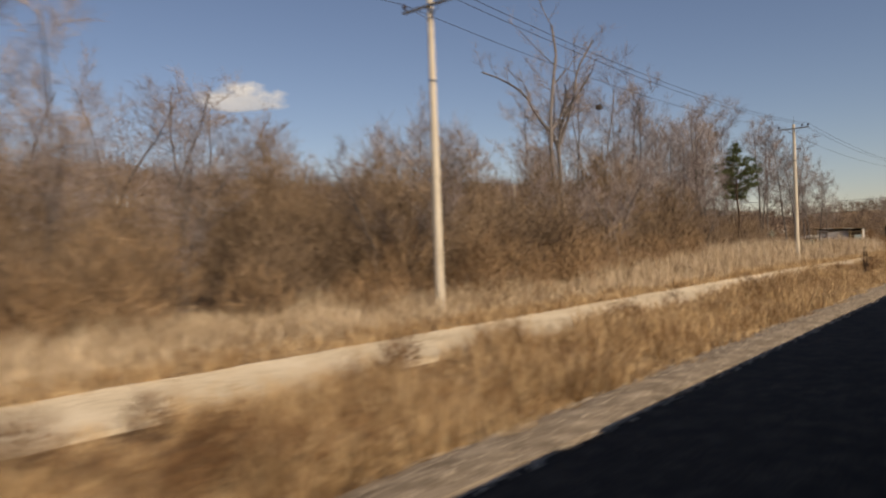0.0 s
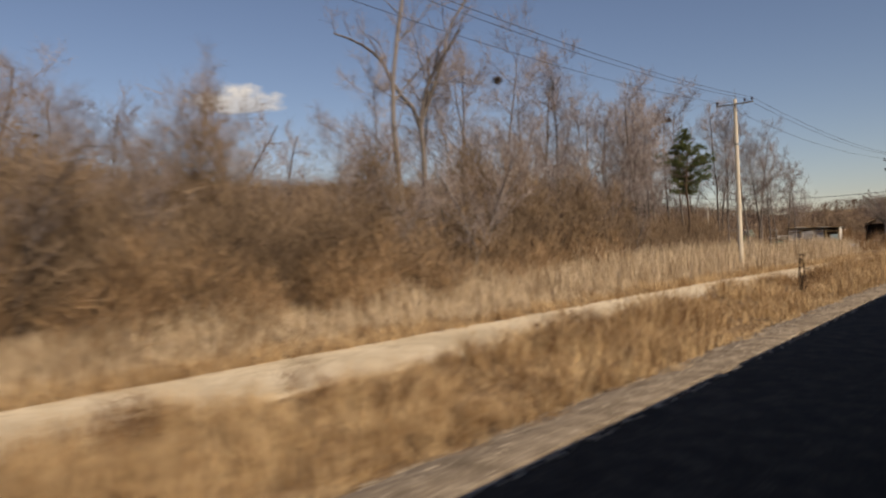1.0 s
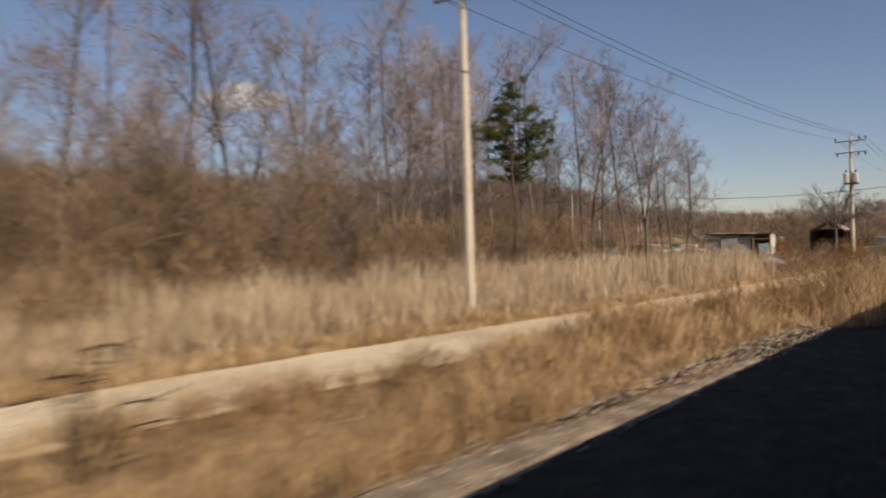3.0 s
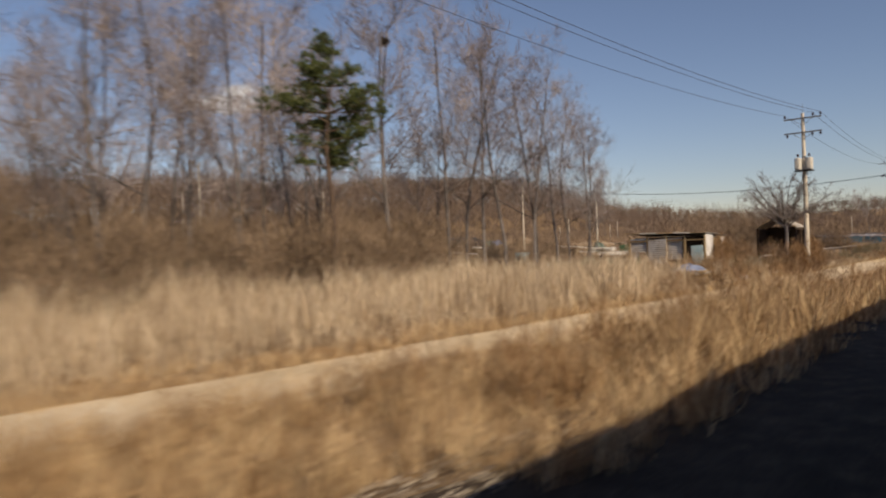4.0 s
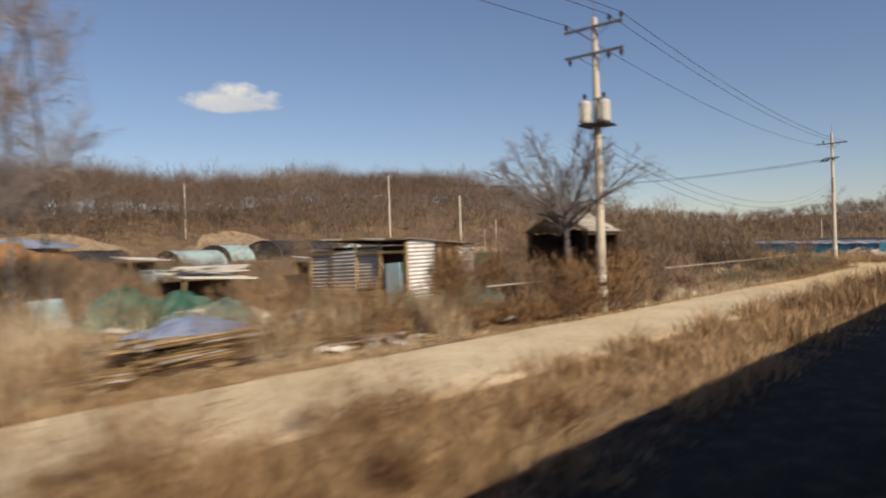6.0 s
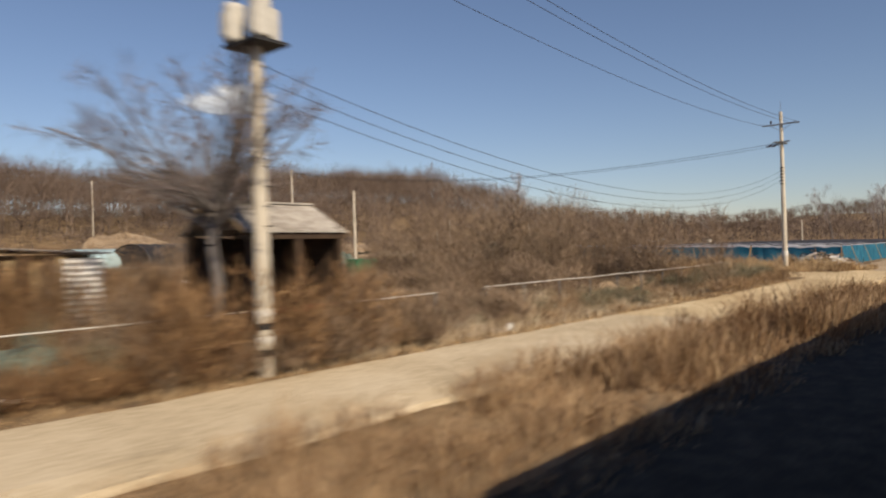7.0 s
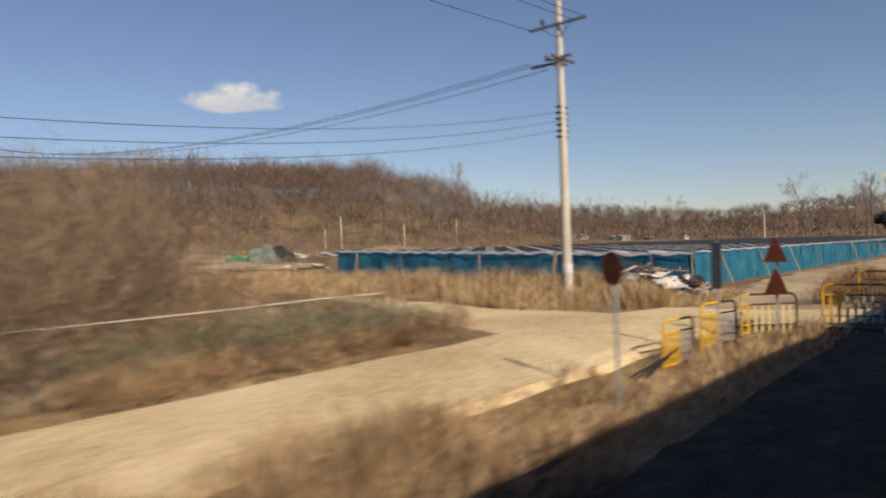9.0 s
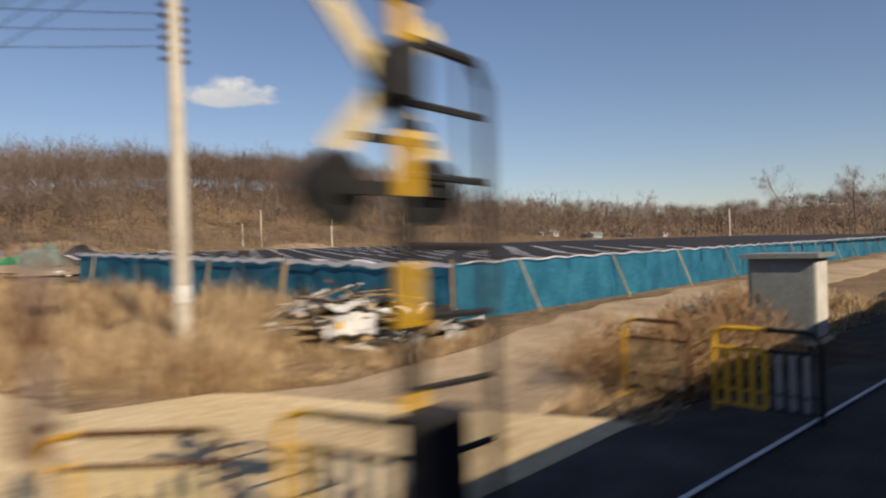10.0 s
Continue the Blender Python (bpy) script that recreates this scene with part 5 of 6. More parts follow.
def crossing_signal(x, y):
    z = level(x, y)
    s = thing("crossing_signal", (x, y, z), "black and yellow striped level crossing signal post", "signal")
    part("base", Geo().box((0, 0, -0.05), (0.5, 0.5, 0.3), bevel=0.05), CONCRETE_ROAD, s, "concrete footing")
    for k in range(10):
        part("stripe", Geo().tube((0, 0, 0.0 + 0.34 * k), (0, 0, 0.0 + 0.34 * (k + 1)), 0.06, 0.06, 16), BLACK_PAINT if k % 2 == 0 else YELLOW, s)
    part("bell", Geo().lathe((0, 0, 3.38), [(0.055, 0), (0.11, 0.04), (0.125, 0.11), (0.11, 0.19), (0.06, 0.25), (0.05, 0.3)], 16), DARK_STEEL, s, "dark warning bell")
    part("cap_lamp", Geo().lathe((0, 0, 3.66), [(0.045, 0), (0.075, 0.03), (0.075, 0.12), (0.03, 0.17)], 14), WHITE_PLASTIC, s)
    cross = part("crossbuck", Geo().box((0, 0.09, 2.98), (0.02, 0.02, 0.1)), DARK_STEEL, s)
    for a in (45, -45):
        m = Matrix.Rotation(radians(a), 3, "Y")
        part("crossbuck_board", Geo().box((0, 0.12, 2.98), (1.1, 0.022, 0.13), m), FADED_CREAM, cross, "faded yellow crossbuck board")
    part("relay_box", Geo().box((-0.04, -0.02, 3.02), (0.2, 0.2, 0.28), bevel=0.03), DARK_STEEL, s)
    for sx in (-0.36, 0.36):
        lamp = part("lamp_hood", Geo().tube((sx, 0.1, 2.42), (sx, 0.16, 2.42), 0.19, 0.19, 22).tube((sx, 0.16, 2.44), (sx, 0.34, 2.44), 0.1, 0.115, 16), BLACK_PAINT, s, "round black lamp hood")
        part("lens", Geo().tube((sx, 0.15, 2.42), (sx, 0.20, 2.42), 0.1, 0.1, 16), RED_PAINT, lamp)
    part("lamp_bar", Geo().box((0, 0.06, 2.42), (0.72, 0.06, 0.07)).box((0, 0.06, 2.68), (0.5, 0.04, 0.04)), DARK_STEEL, s)
    pts = [(0, 0, 3.22), (0.58, -0.02, 3.18), (0.68, -0.02, 3.04), (0.68, -0.02, 0.0)]
    part("ladder_rail", Geo().path(pts, 0.034), DARK_STEEL, s)
    part("ladder_rail", Geo().tube((0.45, -0.02, 3.17), (0.45, -0.02, 1.7), 0.016, 0.016, 6), DARK_STEEL, s)
    for k in range(7):
        part("rung", Geo().tube((0.06, 0, 0.6 + 0.38 * k), (0.68, -0.02, 0.58 + 0.38 * k), 0.022, 0.022, 6), DARK_STEEL, s)
    part("junction_box", Geo().box((0, -0.16, 1.0), (0.34, 0.24, 0.55), bevel=0.03), DARK_STEEL, s)
    return s


crossing_signal(152.66, 2.55)


def signal_cabinet():
    x, y = 164.9, 3.95
    z = level(x, y)
    c = thing("signal_cabinet", (x, y, z), "grey metal signalling cabinet with flat overhanging roof", "cabinet")
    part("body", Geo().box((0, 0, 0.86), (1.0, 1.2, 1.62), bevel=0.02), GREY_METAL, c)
    part("plinth", Geo().box((0, 0, 0.03), (1.1, 1.3, 0.16)), CONCRETE_ROAD, c)
    part("roof", Geo().box((0, 0, 1.71), (1.24, 1.44, 0.09), bevel=0.02), GREY_METAL, c)
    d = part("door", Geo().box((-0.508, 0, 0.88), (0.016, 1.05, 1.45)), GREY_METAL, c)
    part("handle", Geo().box((-0.53, 0.4, 0.9), (0.03, 0.03, 0.16)), DARK_STEEL, d)
    # thin white sheet over the sun-facing side: sunlight put into the colour
    part("sunlit_side", Geo().box((0, -0.606, 0.88), (0.82, 0.012, 1.42)), WHITE_PLASTIC, c, "side of the cabinet with sunlight painted in as white")


signal_cabinet()


def sign_post(x, y, tops, label, panels):
    z = level(x, y)
    s = thing("road_sign", (x, y, z), label, "sign", "signs at the crossing")
    part("post", Geo().tube((0, 0, -0.1), (0, 0, tops - z), 0.03, 0.03, 10), SIGN_GREY, s)
    for kind, zc, size in panels:
        zc -= z
        if kind == "triangle":
            g = Geo()
            h = size
            w = size * 0.42
            front = [(-0.06, -w, zc - h / 2), (-0.06, w, zc - h / 2), (-0.06, 0, zc + h / 2)]
            g.add(front + [(p[0] + 0.015, p[1], p[2]) for p in front], [(0, 2, 1), (3, 4, 5), (0, 1, 4, 3), (1, 2, 5, 4), (2, 0, 3, 5)])
            pl = part("panel", g, RED_SIGN, s, "dark red triangular plate")
            part("back_rib", Geo().box((0.036, 0, zc - h * 0.15), (0.016, w * 1.1, 0.05)), DARK_STEEL, pl)
        else:
            pl = part("panel", Geo().tube((-0.054, 0.025, zc), (-0.041, 0.019, zc), size / 2, size / 2, 28), RED_SIGN, s, "dark red round plate")
            part("back_rib", Geo().box((0.034, -0.016, zc), (0.016, size * 0.8, 0.05), Matrix.Rotation(radians(-25), 3, "Z")), DARK_STEEL, pl)
    return s


sign_post(151.62, 4.7, 3.05, "rusty post with two dark red triangular signs", (("triangle", 2.77, 0.62), ("triangle", 2.06, 0.62)))
sign_post(145.2, 5.3, 2.9, "grey post with a dark red round sign", (("round", 2.6, 0.54),))
bl = thing("marker_board", (149.1, 5.12, level(149.1, 5.12)), "leaning grey-blue marker board on a post", "sign", "signs at the crossing")
bz = 2.48 - level(149.1, 5.12)
part("post", Geo().tube((0, 0, -0.1), (0.1, 0, bz + 0.5), 0.025, 0.025, 8), SIGN_GREY, bl)
part("board", Geo().box((0.04, 0.0, bz), (0.02, 0.2, 0.92), Matrix.Rotation(radians(3), 3, "Y")), NAVY, bl)

# ---------------------------------------------------------------- pipe rail with old net
gr = thing("pipe_rail", (0, 0, 0), "white pipe rail on short posts over old dark netting", "railing")
GY = lambda x: line(x, (108, 14.3), (149, 14.55))
rng2 = random.Random(4)
last = None
for k in range(17):
    x = 109 + 2.5 * k
    z = 1.72 + 0.07 * smooth(120, 149, x) + rng2.uniform(-0.03, 0.03)
    q = (x, GY(x), z)
    part("post", Geo().tube((x, GY(x) + 0.05, level(x, 14.4) - 0.1), (x, GY(x) + 0.05, z), 0.03, 0.03, 8), STEEL, gr)
    if last and k not in (6,):
        part("pipe", Geo().tube(last, q, 0.016, 0.016, 8), PIPE, gr)
        if k > 8 and k % 3:
            p0, p1 = Vector(last), Vector(q)

            def net(u, v, p0=p0, p1=p1):
                c = p0.lerp(p1, u)
                zb = level(c.x, c.y)
                return (c.x, c.y + 0.07 + 0.05 * noise.noise((c.x * 2, v * 3, 0)), zb + (c.z - 0.05 - zb) * v * (0.45 + 0.25 * noise.noise((c.x * 0.8, 0, 5))))

            part("net_panel", Geo().sheet(net, 6, 3), NET_GREEN, gr, "sagging dark green net")
    last = q

# ---------------------------------------------------------------- the shack and its yard


def corrugated(p, u, w, n, depth, along_u=True):
    """A corrugated sheet from p over the vectors u and w, ribs across w."""
    p, u, w = Vector(p), Vector(u), Vector(w)
    nrm = u.cross(w).normalized()
    g = Geo()
    k = n * 4

    def fn(a, b):
        o = depth * math.sin(2 * math.pi * n * b)
        return p + u * a + w * b + nrm * o

    return g.sheet(fn, 1, k)


def shack():
    x0, x1, y0, y1 = 108.9, 112.9, 17.9, 23.5
    z = level(109, 18)
    s = thing("shack", (0, 0, 0), "ramshackle shack of grey corrugated sheet with pale roof edge", "shed")
    part("frame", Geo().box(((x0 + x1) / 2 + 0.25, (y0 + y1) / 2 + 0.2, z + 1.3), (x1 - x0 - 0.7, y1 - y0 - 0.6, 2.6)), DARK_WOOD, s)
    for y, w, zb, h, tilt in ((y1, 1.5, 0.8, 1.75, 0.02), (y1 - 1.45, 1.4, 0.7, 1.75, -0.05), (y1 - 2.8, 1.15, 0.95, 1.55, 0.06)):
        part("wall_sheet", corrugated((x0 + tilt, y, z + zb), (tilt, -w, 0.04), (0, 0, h), 12, 0.032), CORRUGATED, s, "bent grey corrugated sheet")
    part("wall_sheet", corrugated((x0 - 0.06, y1, z), (0.03, -2.6, 0), (0, 0, 0.95), 9, 0.02), RUST_ROOF, s, "stained low sheet")
    part("side_wall", corrugated((x0 + 0.02, y0 - 0.03, z), (1.5, 0, 0.02), (0, 0, 2.78), 19, 0.034), WHITE_SHEET, s, "white corrugated end wall")
    part("side_wall_patch", corrugated((x0 + 3.0, y0 - 0.05, z), (0.95, 0.03, 0), (0, 0, 2.5), 17, 0.034), WHITE_SHEET, s)
    for k in range(8):
        part("side_board", Geo().box((x0 + 1.66 + 0.19 * k, y0 + 0.02 + 0.006 * (k % 3), z + 1.22 + 0.04 * (k % 4)), (0.17, 0.04, 2.44)), WOOD if k % 3 == 1 else DARK_WOOD, s)
    for k in range(5):
        part("corner_post", Geo().box((x0 - 0.02, y0 + (y1 - y0) * k / 4, z + 1.35), (0.1, 0.1, 2.75)), WOOD, s)
    part("door", Geo().box((x0 - 0.28, y0 + 0.42, z + 0.98), (0.05, 0.82, 1.95), Matrix.Rotation(radians(-4), 3, "X"), 0.01), PALE_BLUE, s, "pale blue door leaf standing askew")
    part("door_frame", Geo().box((x0 - 0.05, y0 + 1.05, z + 0.95), (0.08, 0.16, 1.9)), DARK_WOOD, s)
    part("loose_plank", Geo().box((x0 - 0.22, y0 + 1.35, z + 0.72), (0.05, 0.34, 1.45), Matrix.Rotation(radians(5), 3, "X")), WOOD, s, "brown plank propped by the doorway")
    part("lintel", Geo().box((x0 - 0.03, (y0 + y1) / 2, z + 2.36), (0.08, y1 - y0, 0.1)), WOOD, s)
    part("roof", corrugated((x0 - 0.16, y0 - 0.2, z + 2.86), (0.05, y1 - y0 + 0.5, 0.12), (x1 - x0 + 0.3, 0, -0.26), 15, 0.03), RUST_ROOF, s)
    for k in range(5):
        a = y0 - 0.2 + (y1 - y0 + 0.5) * k / 5
        part("roof_batten", Geo().box((x0 - 0.19 + 0.02 * (k % 2), a + 0.6, z + 2.85 + 0.025 * k), (0.05, 1.12, 0.07), Matrix.Rotation(radians(1.2 + 1.5 * math.sin(2 * k)), 3, "X")), WHITE_PLASTIC if k % 2 else WOOD, s, "peeling pale batten")


shack()


def open_shelter():
    s = thing("open_shelter", (0, 0, 0), "open timber shelter under a sagging corrugated gable roof", "shelter")
    x0, x1, yr, yf, yb, zr, ze = 113.9, 116.9, 14.67, 13.25, 16.05, 4.32, 3.55
    z = level(116, 15)
    part("roof_front", corrugated((x0, yf, ze), (0, yr - yf, zr - ze), (x1 - x0, 0, 0), 26, 0.015), RUST_ROOF, s, "weathered grey roof sheet")
    part("roof_back", corrugated((x0, yr, zr), (0, yb - yr, ze - zr), (x1 - x0, 0, 0), 26, 0.015), RUST_ROOF, s)
    part("ridge_cap", Geo().box(((x0 + x1) / 2, yr, zr + 0.02), (x1 - x0, 0.2, 0.04)), RUST_ROOF, s)
    for y in (yf, yb):
        m = Matrix.Rotation(math.atan2(zr - ze, abs(y - yr)) * (1 if y < yr else -1), 3, "X")
        part("barge_board", Geo().box((x0 - 0.03, (y + yr) / 2, (zr + ze) / 2 + 0.02), (0.04, 1.55, 0.08), m), WOOD, s)
        for x in (x0 + 0.2, (x0 + x1) / 2, x1 - 0.2):
            part("post", Geo().box((x, y + (0.12 if y < yr else -0.12), (z + ze) / 2), (0.13, 0.13, ze - z + 0.1)), DARK_WOOD, s)
    for k in range(12):
        part("back_board", Geo().box((x0 + 0.24 + 0.23 * k, yb - 0.2, (z + ze) / 2 - 0.04 * (k % 3)), (0.22, 0.05, ze - z)), DARK_WOOD, s)
    for k in range(11):
        part("end_board", Geo().box((x1 - 0.2, yf + 0.26 + 0.23 * k, (z + ze) / 2 + 0.1 - 0.05 * (k % 2)), (0.05, 0.22, ze - z + 0.1)), DARK_WOOD, s)
    part("cross_rail", Geo().box(((x0 + x1) / 2, yf + 0.1, z + 1.25), (x1 - x0 - 0.3, 0.08, 0.14)), RED_PAINT, s, "faded red rail")
    part("beam", Geo().box(((x0 + x1) / 2, yf + 0.12, ze - 0.08), (x1 - x0, 0.1, 0.14)), DARK_WOOD, s)
    tb = thing("work_bench", (115.0, 14.3, z), "low red-painted bench under the open shelter", "bench")
    part("top", Geo().box((0, 0, 0.72), (2.2, 0.7, 0.06)), RED_PAINT, tb)
    for x in (-1, 1):
        part("leg", Geo().box((x, 0, 0.35), (0.07, 0.6, 0.7)), DARK_WOOD, tb)
    part("shelf", Geo().box((0, 0, 0.3), (2.1, 0.6, 0.04)), RED_PAINT, tb)


open_shelter()

# scrub and reeds that close round the shack and the shelter
rs = random.Random(77)
loose = []
for x0, x1, y0, y1, n, lo, hi in ((111.6, 117.6, 12.5, 13.1, 20, 1.5, 2.5), (117.2, 121, 14.8, 16.5, 12, 0.5, 1.0), (112.2, 112.9, 13.2, 17, 8, 1.6, 2.4), (106.5, 111.5, 13.2, 14.6, 16, 0.35, 0.8), (109.9, 111.9, 17.0, 17.7, 9, 1.8, 3.0), (113.0, 114.6, 17.5, 20, 8, 1.6, 2.8)):
    for k in range(n):
        loose.append((rs.uniform(x0, x1), rs.uniform(y0, y1), rs.uniform(lo, hi), rs.uniform(0.4, 0.8)))
twig_growth("yard_scrub", "brown leafless scrub closing round a timber shelter", WEED, loose, 330, 51, 0.0085, 0.5, "scrub")
for k in range(16):
    x = rs.uniform(98, 110)
    shrub(x, rs.uniform(13.0, 15.8), rs.uniform(1.2, 2.5), rs.randrange(5), rs.uniform(0, 360), BUSH, "weed_clump", "tall thin dry weed before a shack", "yard weeds")
for k in range(7):
    x = rs.uniform(111.5, 116.5)
    shrub(x, rs.uniform(12.5, 13.0), rs.uniform(1.0, 1.7), rs.randrange(5), rs.uniform(0, 360), SCRUB, "shrub", "brown leafless shrub before a timber shelter", "yard shrubs")


def plank_stack(x, y, turn, rows, per, length, label, mat=None, lift=0.0):
    z = level(x, y) + lift
    rng = random.Random(int(x * 7 + y))
    s = thing("plank_stack", (x, y, z), label, "timber", "stacked boards", turn)
    for r in range(rows):
        for k in range(per):
            m = pose(0, 0, 0, 0, 0, rng.uniform(-5, 5) if lift else rng.uniform(-13, 13)).to_3x3()
            part("plank", Geo().box((rng.uniform(-0.4, 0.4), (k - per / 2) * 0.24, 0.03 + 0.065 * r), (length * rng.uniform(0.6, 1.1), 0.2, 0.045), m), mat or rng.choice((WOOD, DARK_WOOD, WOOD, RUST_ROOF)), s)


plank_stack(96.7, 14.8, -14, 4, 4, 2.2, "tumbled weathered boards beside the lane")
plank_stack(100.2, 14.0, 12, 5, 4, 2.4, "mixed grey and brown boards beside the lane")
plank_stack(103.4, 14.3, -10, 4, 4, 2.2, "loose heap of old boards by the lane")
plank_stack(104.8, 15.6, 18, 5, 3, 2.0, "short boards piled near a shack")
plank_stack(103.7, 23.0, 20, 4, 5, 2.9, "pale boards laid on a lean-to roof", WHITE_PLASTIC, 1.66)
plank_stack(98.4, 14.9, 8, 12, 6, 3.8, "long heap of weathered boards beside the lane")
plank_stack(101.6, 14.5, -4, 5, 4, 3.0, "low heap of weathered boards beside the lane")
plank_stack(105.5, 13.6, 4, 2, 3, 2.6, "a few weathered boards lying by the lane")
plank_stack(127.4, 34.4, 12, 14, 6, 5.2, "stack of white boards in a rough field", WHITE_PLASTIC)


def heap(name, x, y, sx, sy, h, mat, label, category, seed, lift=0.0):
    """A lumpy covered heap."""
    z = level(x, y)

    def fn(u, v):
        a = 2 * math.pi * u
        r = 1 - v
        q = noise.noise((math.cos(a) * 1.3 + seed, math.sin(a) * 1.3, v * 2))
        rr = r * (1 + 0.35 * q)
        return (sx * rr * math.cos(a), sy * rr * math.sin(a), -0.05 + h * (1 - r ** 2.2) * (1 + 0.4 * q) + 0.06 * noise.noise((u * 14, v * 9, seed)))

    return solid(name, Geo().sheet(fn, 22, 7), mat, label, category, at=pose(x, y, z + lift))


heap("tarpaulin", 100.6, 22.4, 1.9, 1.0, 1.25, GREEN_TARP, "heap covered by a green tarpaulin in a yard", "tarpaulin", 1)
heap("tarpaulin", 102.0, 21.4, 1.5, 0.9, 1.1, GREEN_TARP, "heap under a dark green tarpaulin in a yard", "tarpaulin", 5)
heap("tarpaulin", 98.4, 15.0, 1.35, 0.75, 0.35, BLUE_TARP, "blue-grey tarpaulin laid over stacked boards", "tarpaulin", 8, 0.8)
heap("tarpaulin", 110.0, 15.0, 1.5, 0.8, 0.95, GREEN_NET, "low heap under green netting by a white wall", "tarpaulin", 12)
heap("tarpaulin", 106.7, 21.6, 0.8, 0.7, 1.15, BRIGHT_GREEN, "bright green tarpaulin over a heap beside a shack", "tarpaulin", 15)
heap("tarpaulin", 102.2, 19.6, 1.9, 1.0, 0.95, GREEN_NET, "grey-green netting thrown over a long heap", "tarpaulin", 17)
heap("tarpaulin", 100.4, 18.8, 1.2, 0.9, 0.8, GREEN_NET, "heap of old teal netting in a yard", "tarpaulin", 19)
heap("tarpaulin", 110.0, 60.0, 4.0, 1.2, 0.75, BLUE_TARP, "long blue-grey tarpaulin along a soil mound", "tarpaulin", 23, 2.2)
heap("soil_mound", 110.0, 60.8, 6.5, 4.0, 2.5, ORANGE_SOIL, "dug mound of orange-brown soil", "soil", 3)
heap("soil_mound", 135.0, 15.6, 1.3, 0.8, 0.7, MOUND, "pale heap of dry earth and straw by a pipe rail", "soil", 31)
heap("soil_mound", 139.6, 15.9, 0.95, 0.7, 0.75, MOUND, "pale heap of dry earth among weeds", "soil", 33)
heap("tarpaulin", 145.6, 45.6, 1.5, 1.0, 1.2, GREEN_NET, "green tarpaulin over a heap in scrub", "tarpaulin", 35)
heap("soil_mound", 200.0, 66.0, 7.0, 4.0, 1.0, MOUND, "mound of pale excavated soil in a field", "soil", 6)
heap("soil_mound", 146.5, 88.0, 9.0, 7.0, 2.9, MOUND, "grassy bank of pale soil below a wood", "soil", 9)
heap("soil_mound", 121.0, 90.0, 13.0, 7.0, 2.8, MOUND, "tan grassy slope below a wood", "soil", 10)


def litter(x, y, size, mat, label, seed, z=None):
    """A crumpled, tilted sheet or box scrap."""
    rng = random.Random(seed)
    g = Geo().sheet(lambda u, v: (size * (u - 0.5) * 1.6, size * (v - 0.5), 0.12 * size + 0.3 * size * noise.noise((u * 2 + seed, v * 2, seed))), 5, 4, 0.02)
    return solid("scrap_sheet", g, mat, label, "scrap", "scattered scrap", at=pose(x, y, (z if z is not None else level(x, y)) + 0.04, rng.uniform(-14, 14), rng.uniform(-14, 14), rng.uniform(0, 360)))


for x, y, zz in ((100.2, 14.6, 0.62), (106.5, 14.1, 0.4), (108.2, 16.6, 0.6), (109.0, 15.9, 0.6), (107.4, 15.2, 0.5), (104.6, 19.4, 0.9)):
    litter(x, y, 0.4, WHITE_PLASTIC, "flat white board scrap lying in a yard", int(x * 3), zz)
for k in range(84):
    x, y = rt.uniform(96, 113), rt.uniform(13.4, 21.5)
    if x > 108 and y > 17:
        continue
    m, lb = rt.choice(((WHITE_PLASTIC, "crumpled dirty white plastic scrap on bare ground"), (WOOD, "splintered board scrap on bare ground"), (CORRUGATED, "bent grey metal scrap on bare ground"), (WOOD, "broken plank scrap on bare ground"), (WHITE_PLASTIC, "torn white sheet scrap on bare ground"), (PALE_BLUE, "pale blue plastic scrap on bare ground")))
    litter(x, y, rt.uniform(0.3, 0.68), m, lb, k)
for k in range(60):
    x, y = rt.uniform(114, 146), 12.8 + 22 * rt.random() ** 1.6
    m, lb = rt.choice(((WHITE_PLASTIC, "dirty white plastic scrap among weeds"), (WHITE_PLASTIC, "torn pale sheet scrap among weeds"), (BRIGHT_GREEN, "torn green plastic scrap among weeds"), (RED_PAINT, "faded red plastic scrap among weeds"), (CORRUGATED, "bent metal scrap among weeds"), (WOOD, "grey board scrap among weeds")))
    litter(x, y, rt.uniform(0.3, 0.75), m, lb, 60 + k)


def tyre(x, y, tilt):
    g = Geo()
    n, k = 22, 8
    pts = [((0.27 + 0.1 * math.cos(2 * math.pi * j / k)) * math.cos(2 * math.pi * i / n), (0.27 + 0.1 * math.cos(2 * math.pi * j / k)) * math.sin(2 * math.pi * i / n), 0.1 * math.sin(2 * math.pi * j / k)) for i in range(n) for j in range(k)]
    g.add(pts, [(i * k + j, ((i + 1) % n) * k + j, ((i + 1) % n) * k + (j + 1) % k, i * k + (j + 1) % k) for i in range(n) for j in range(k)])
    solid("tyre", g, TYRE, "old black rubber tyre leaning in a yard", "tyre", "old tyres", at=pose(x, y, level(x, y) + 0.12 + 0.26 * math.sin(radians(tilt)), tilt, 0, 20))




def bucket(x, y, s, mat, label, tilt=0.0):
    b = thing("bucket", (x, y, level(x, y)), label, "bucket", "yard buckets", 30 * x)
    b.matrix_basis = pose(x, y, level(x, y) + 0.16 * s * math.sin(radians(tilt)), tilt, 0, 30 * x)
    part("shell", Geo().lathe((0, 0, 0), [(0.14 * s, 0), (0.15 * s, 0.02), (0.19 * s, 0.4 * s), (0.2 * s, 0.42 * s), (0.18 * s, 0.41 * s), (0.13 * s, 0.03)], 18), mat, b)
    arc = [(0.195 * s * math.cos(radians(q)), 0, 0.4 * s + 0.16 * s * math.sin(radians(q))) for q in range(0, 181, 20)]
    part("handle", Geo().path(arc, 0.006, 6), STEEL, b, "thin wire handle")


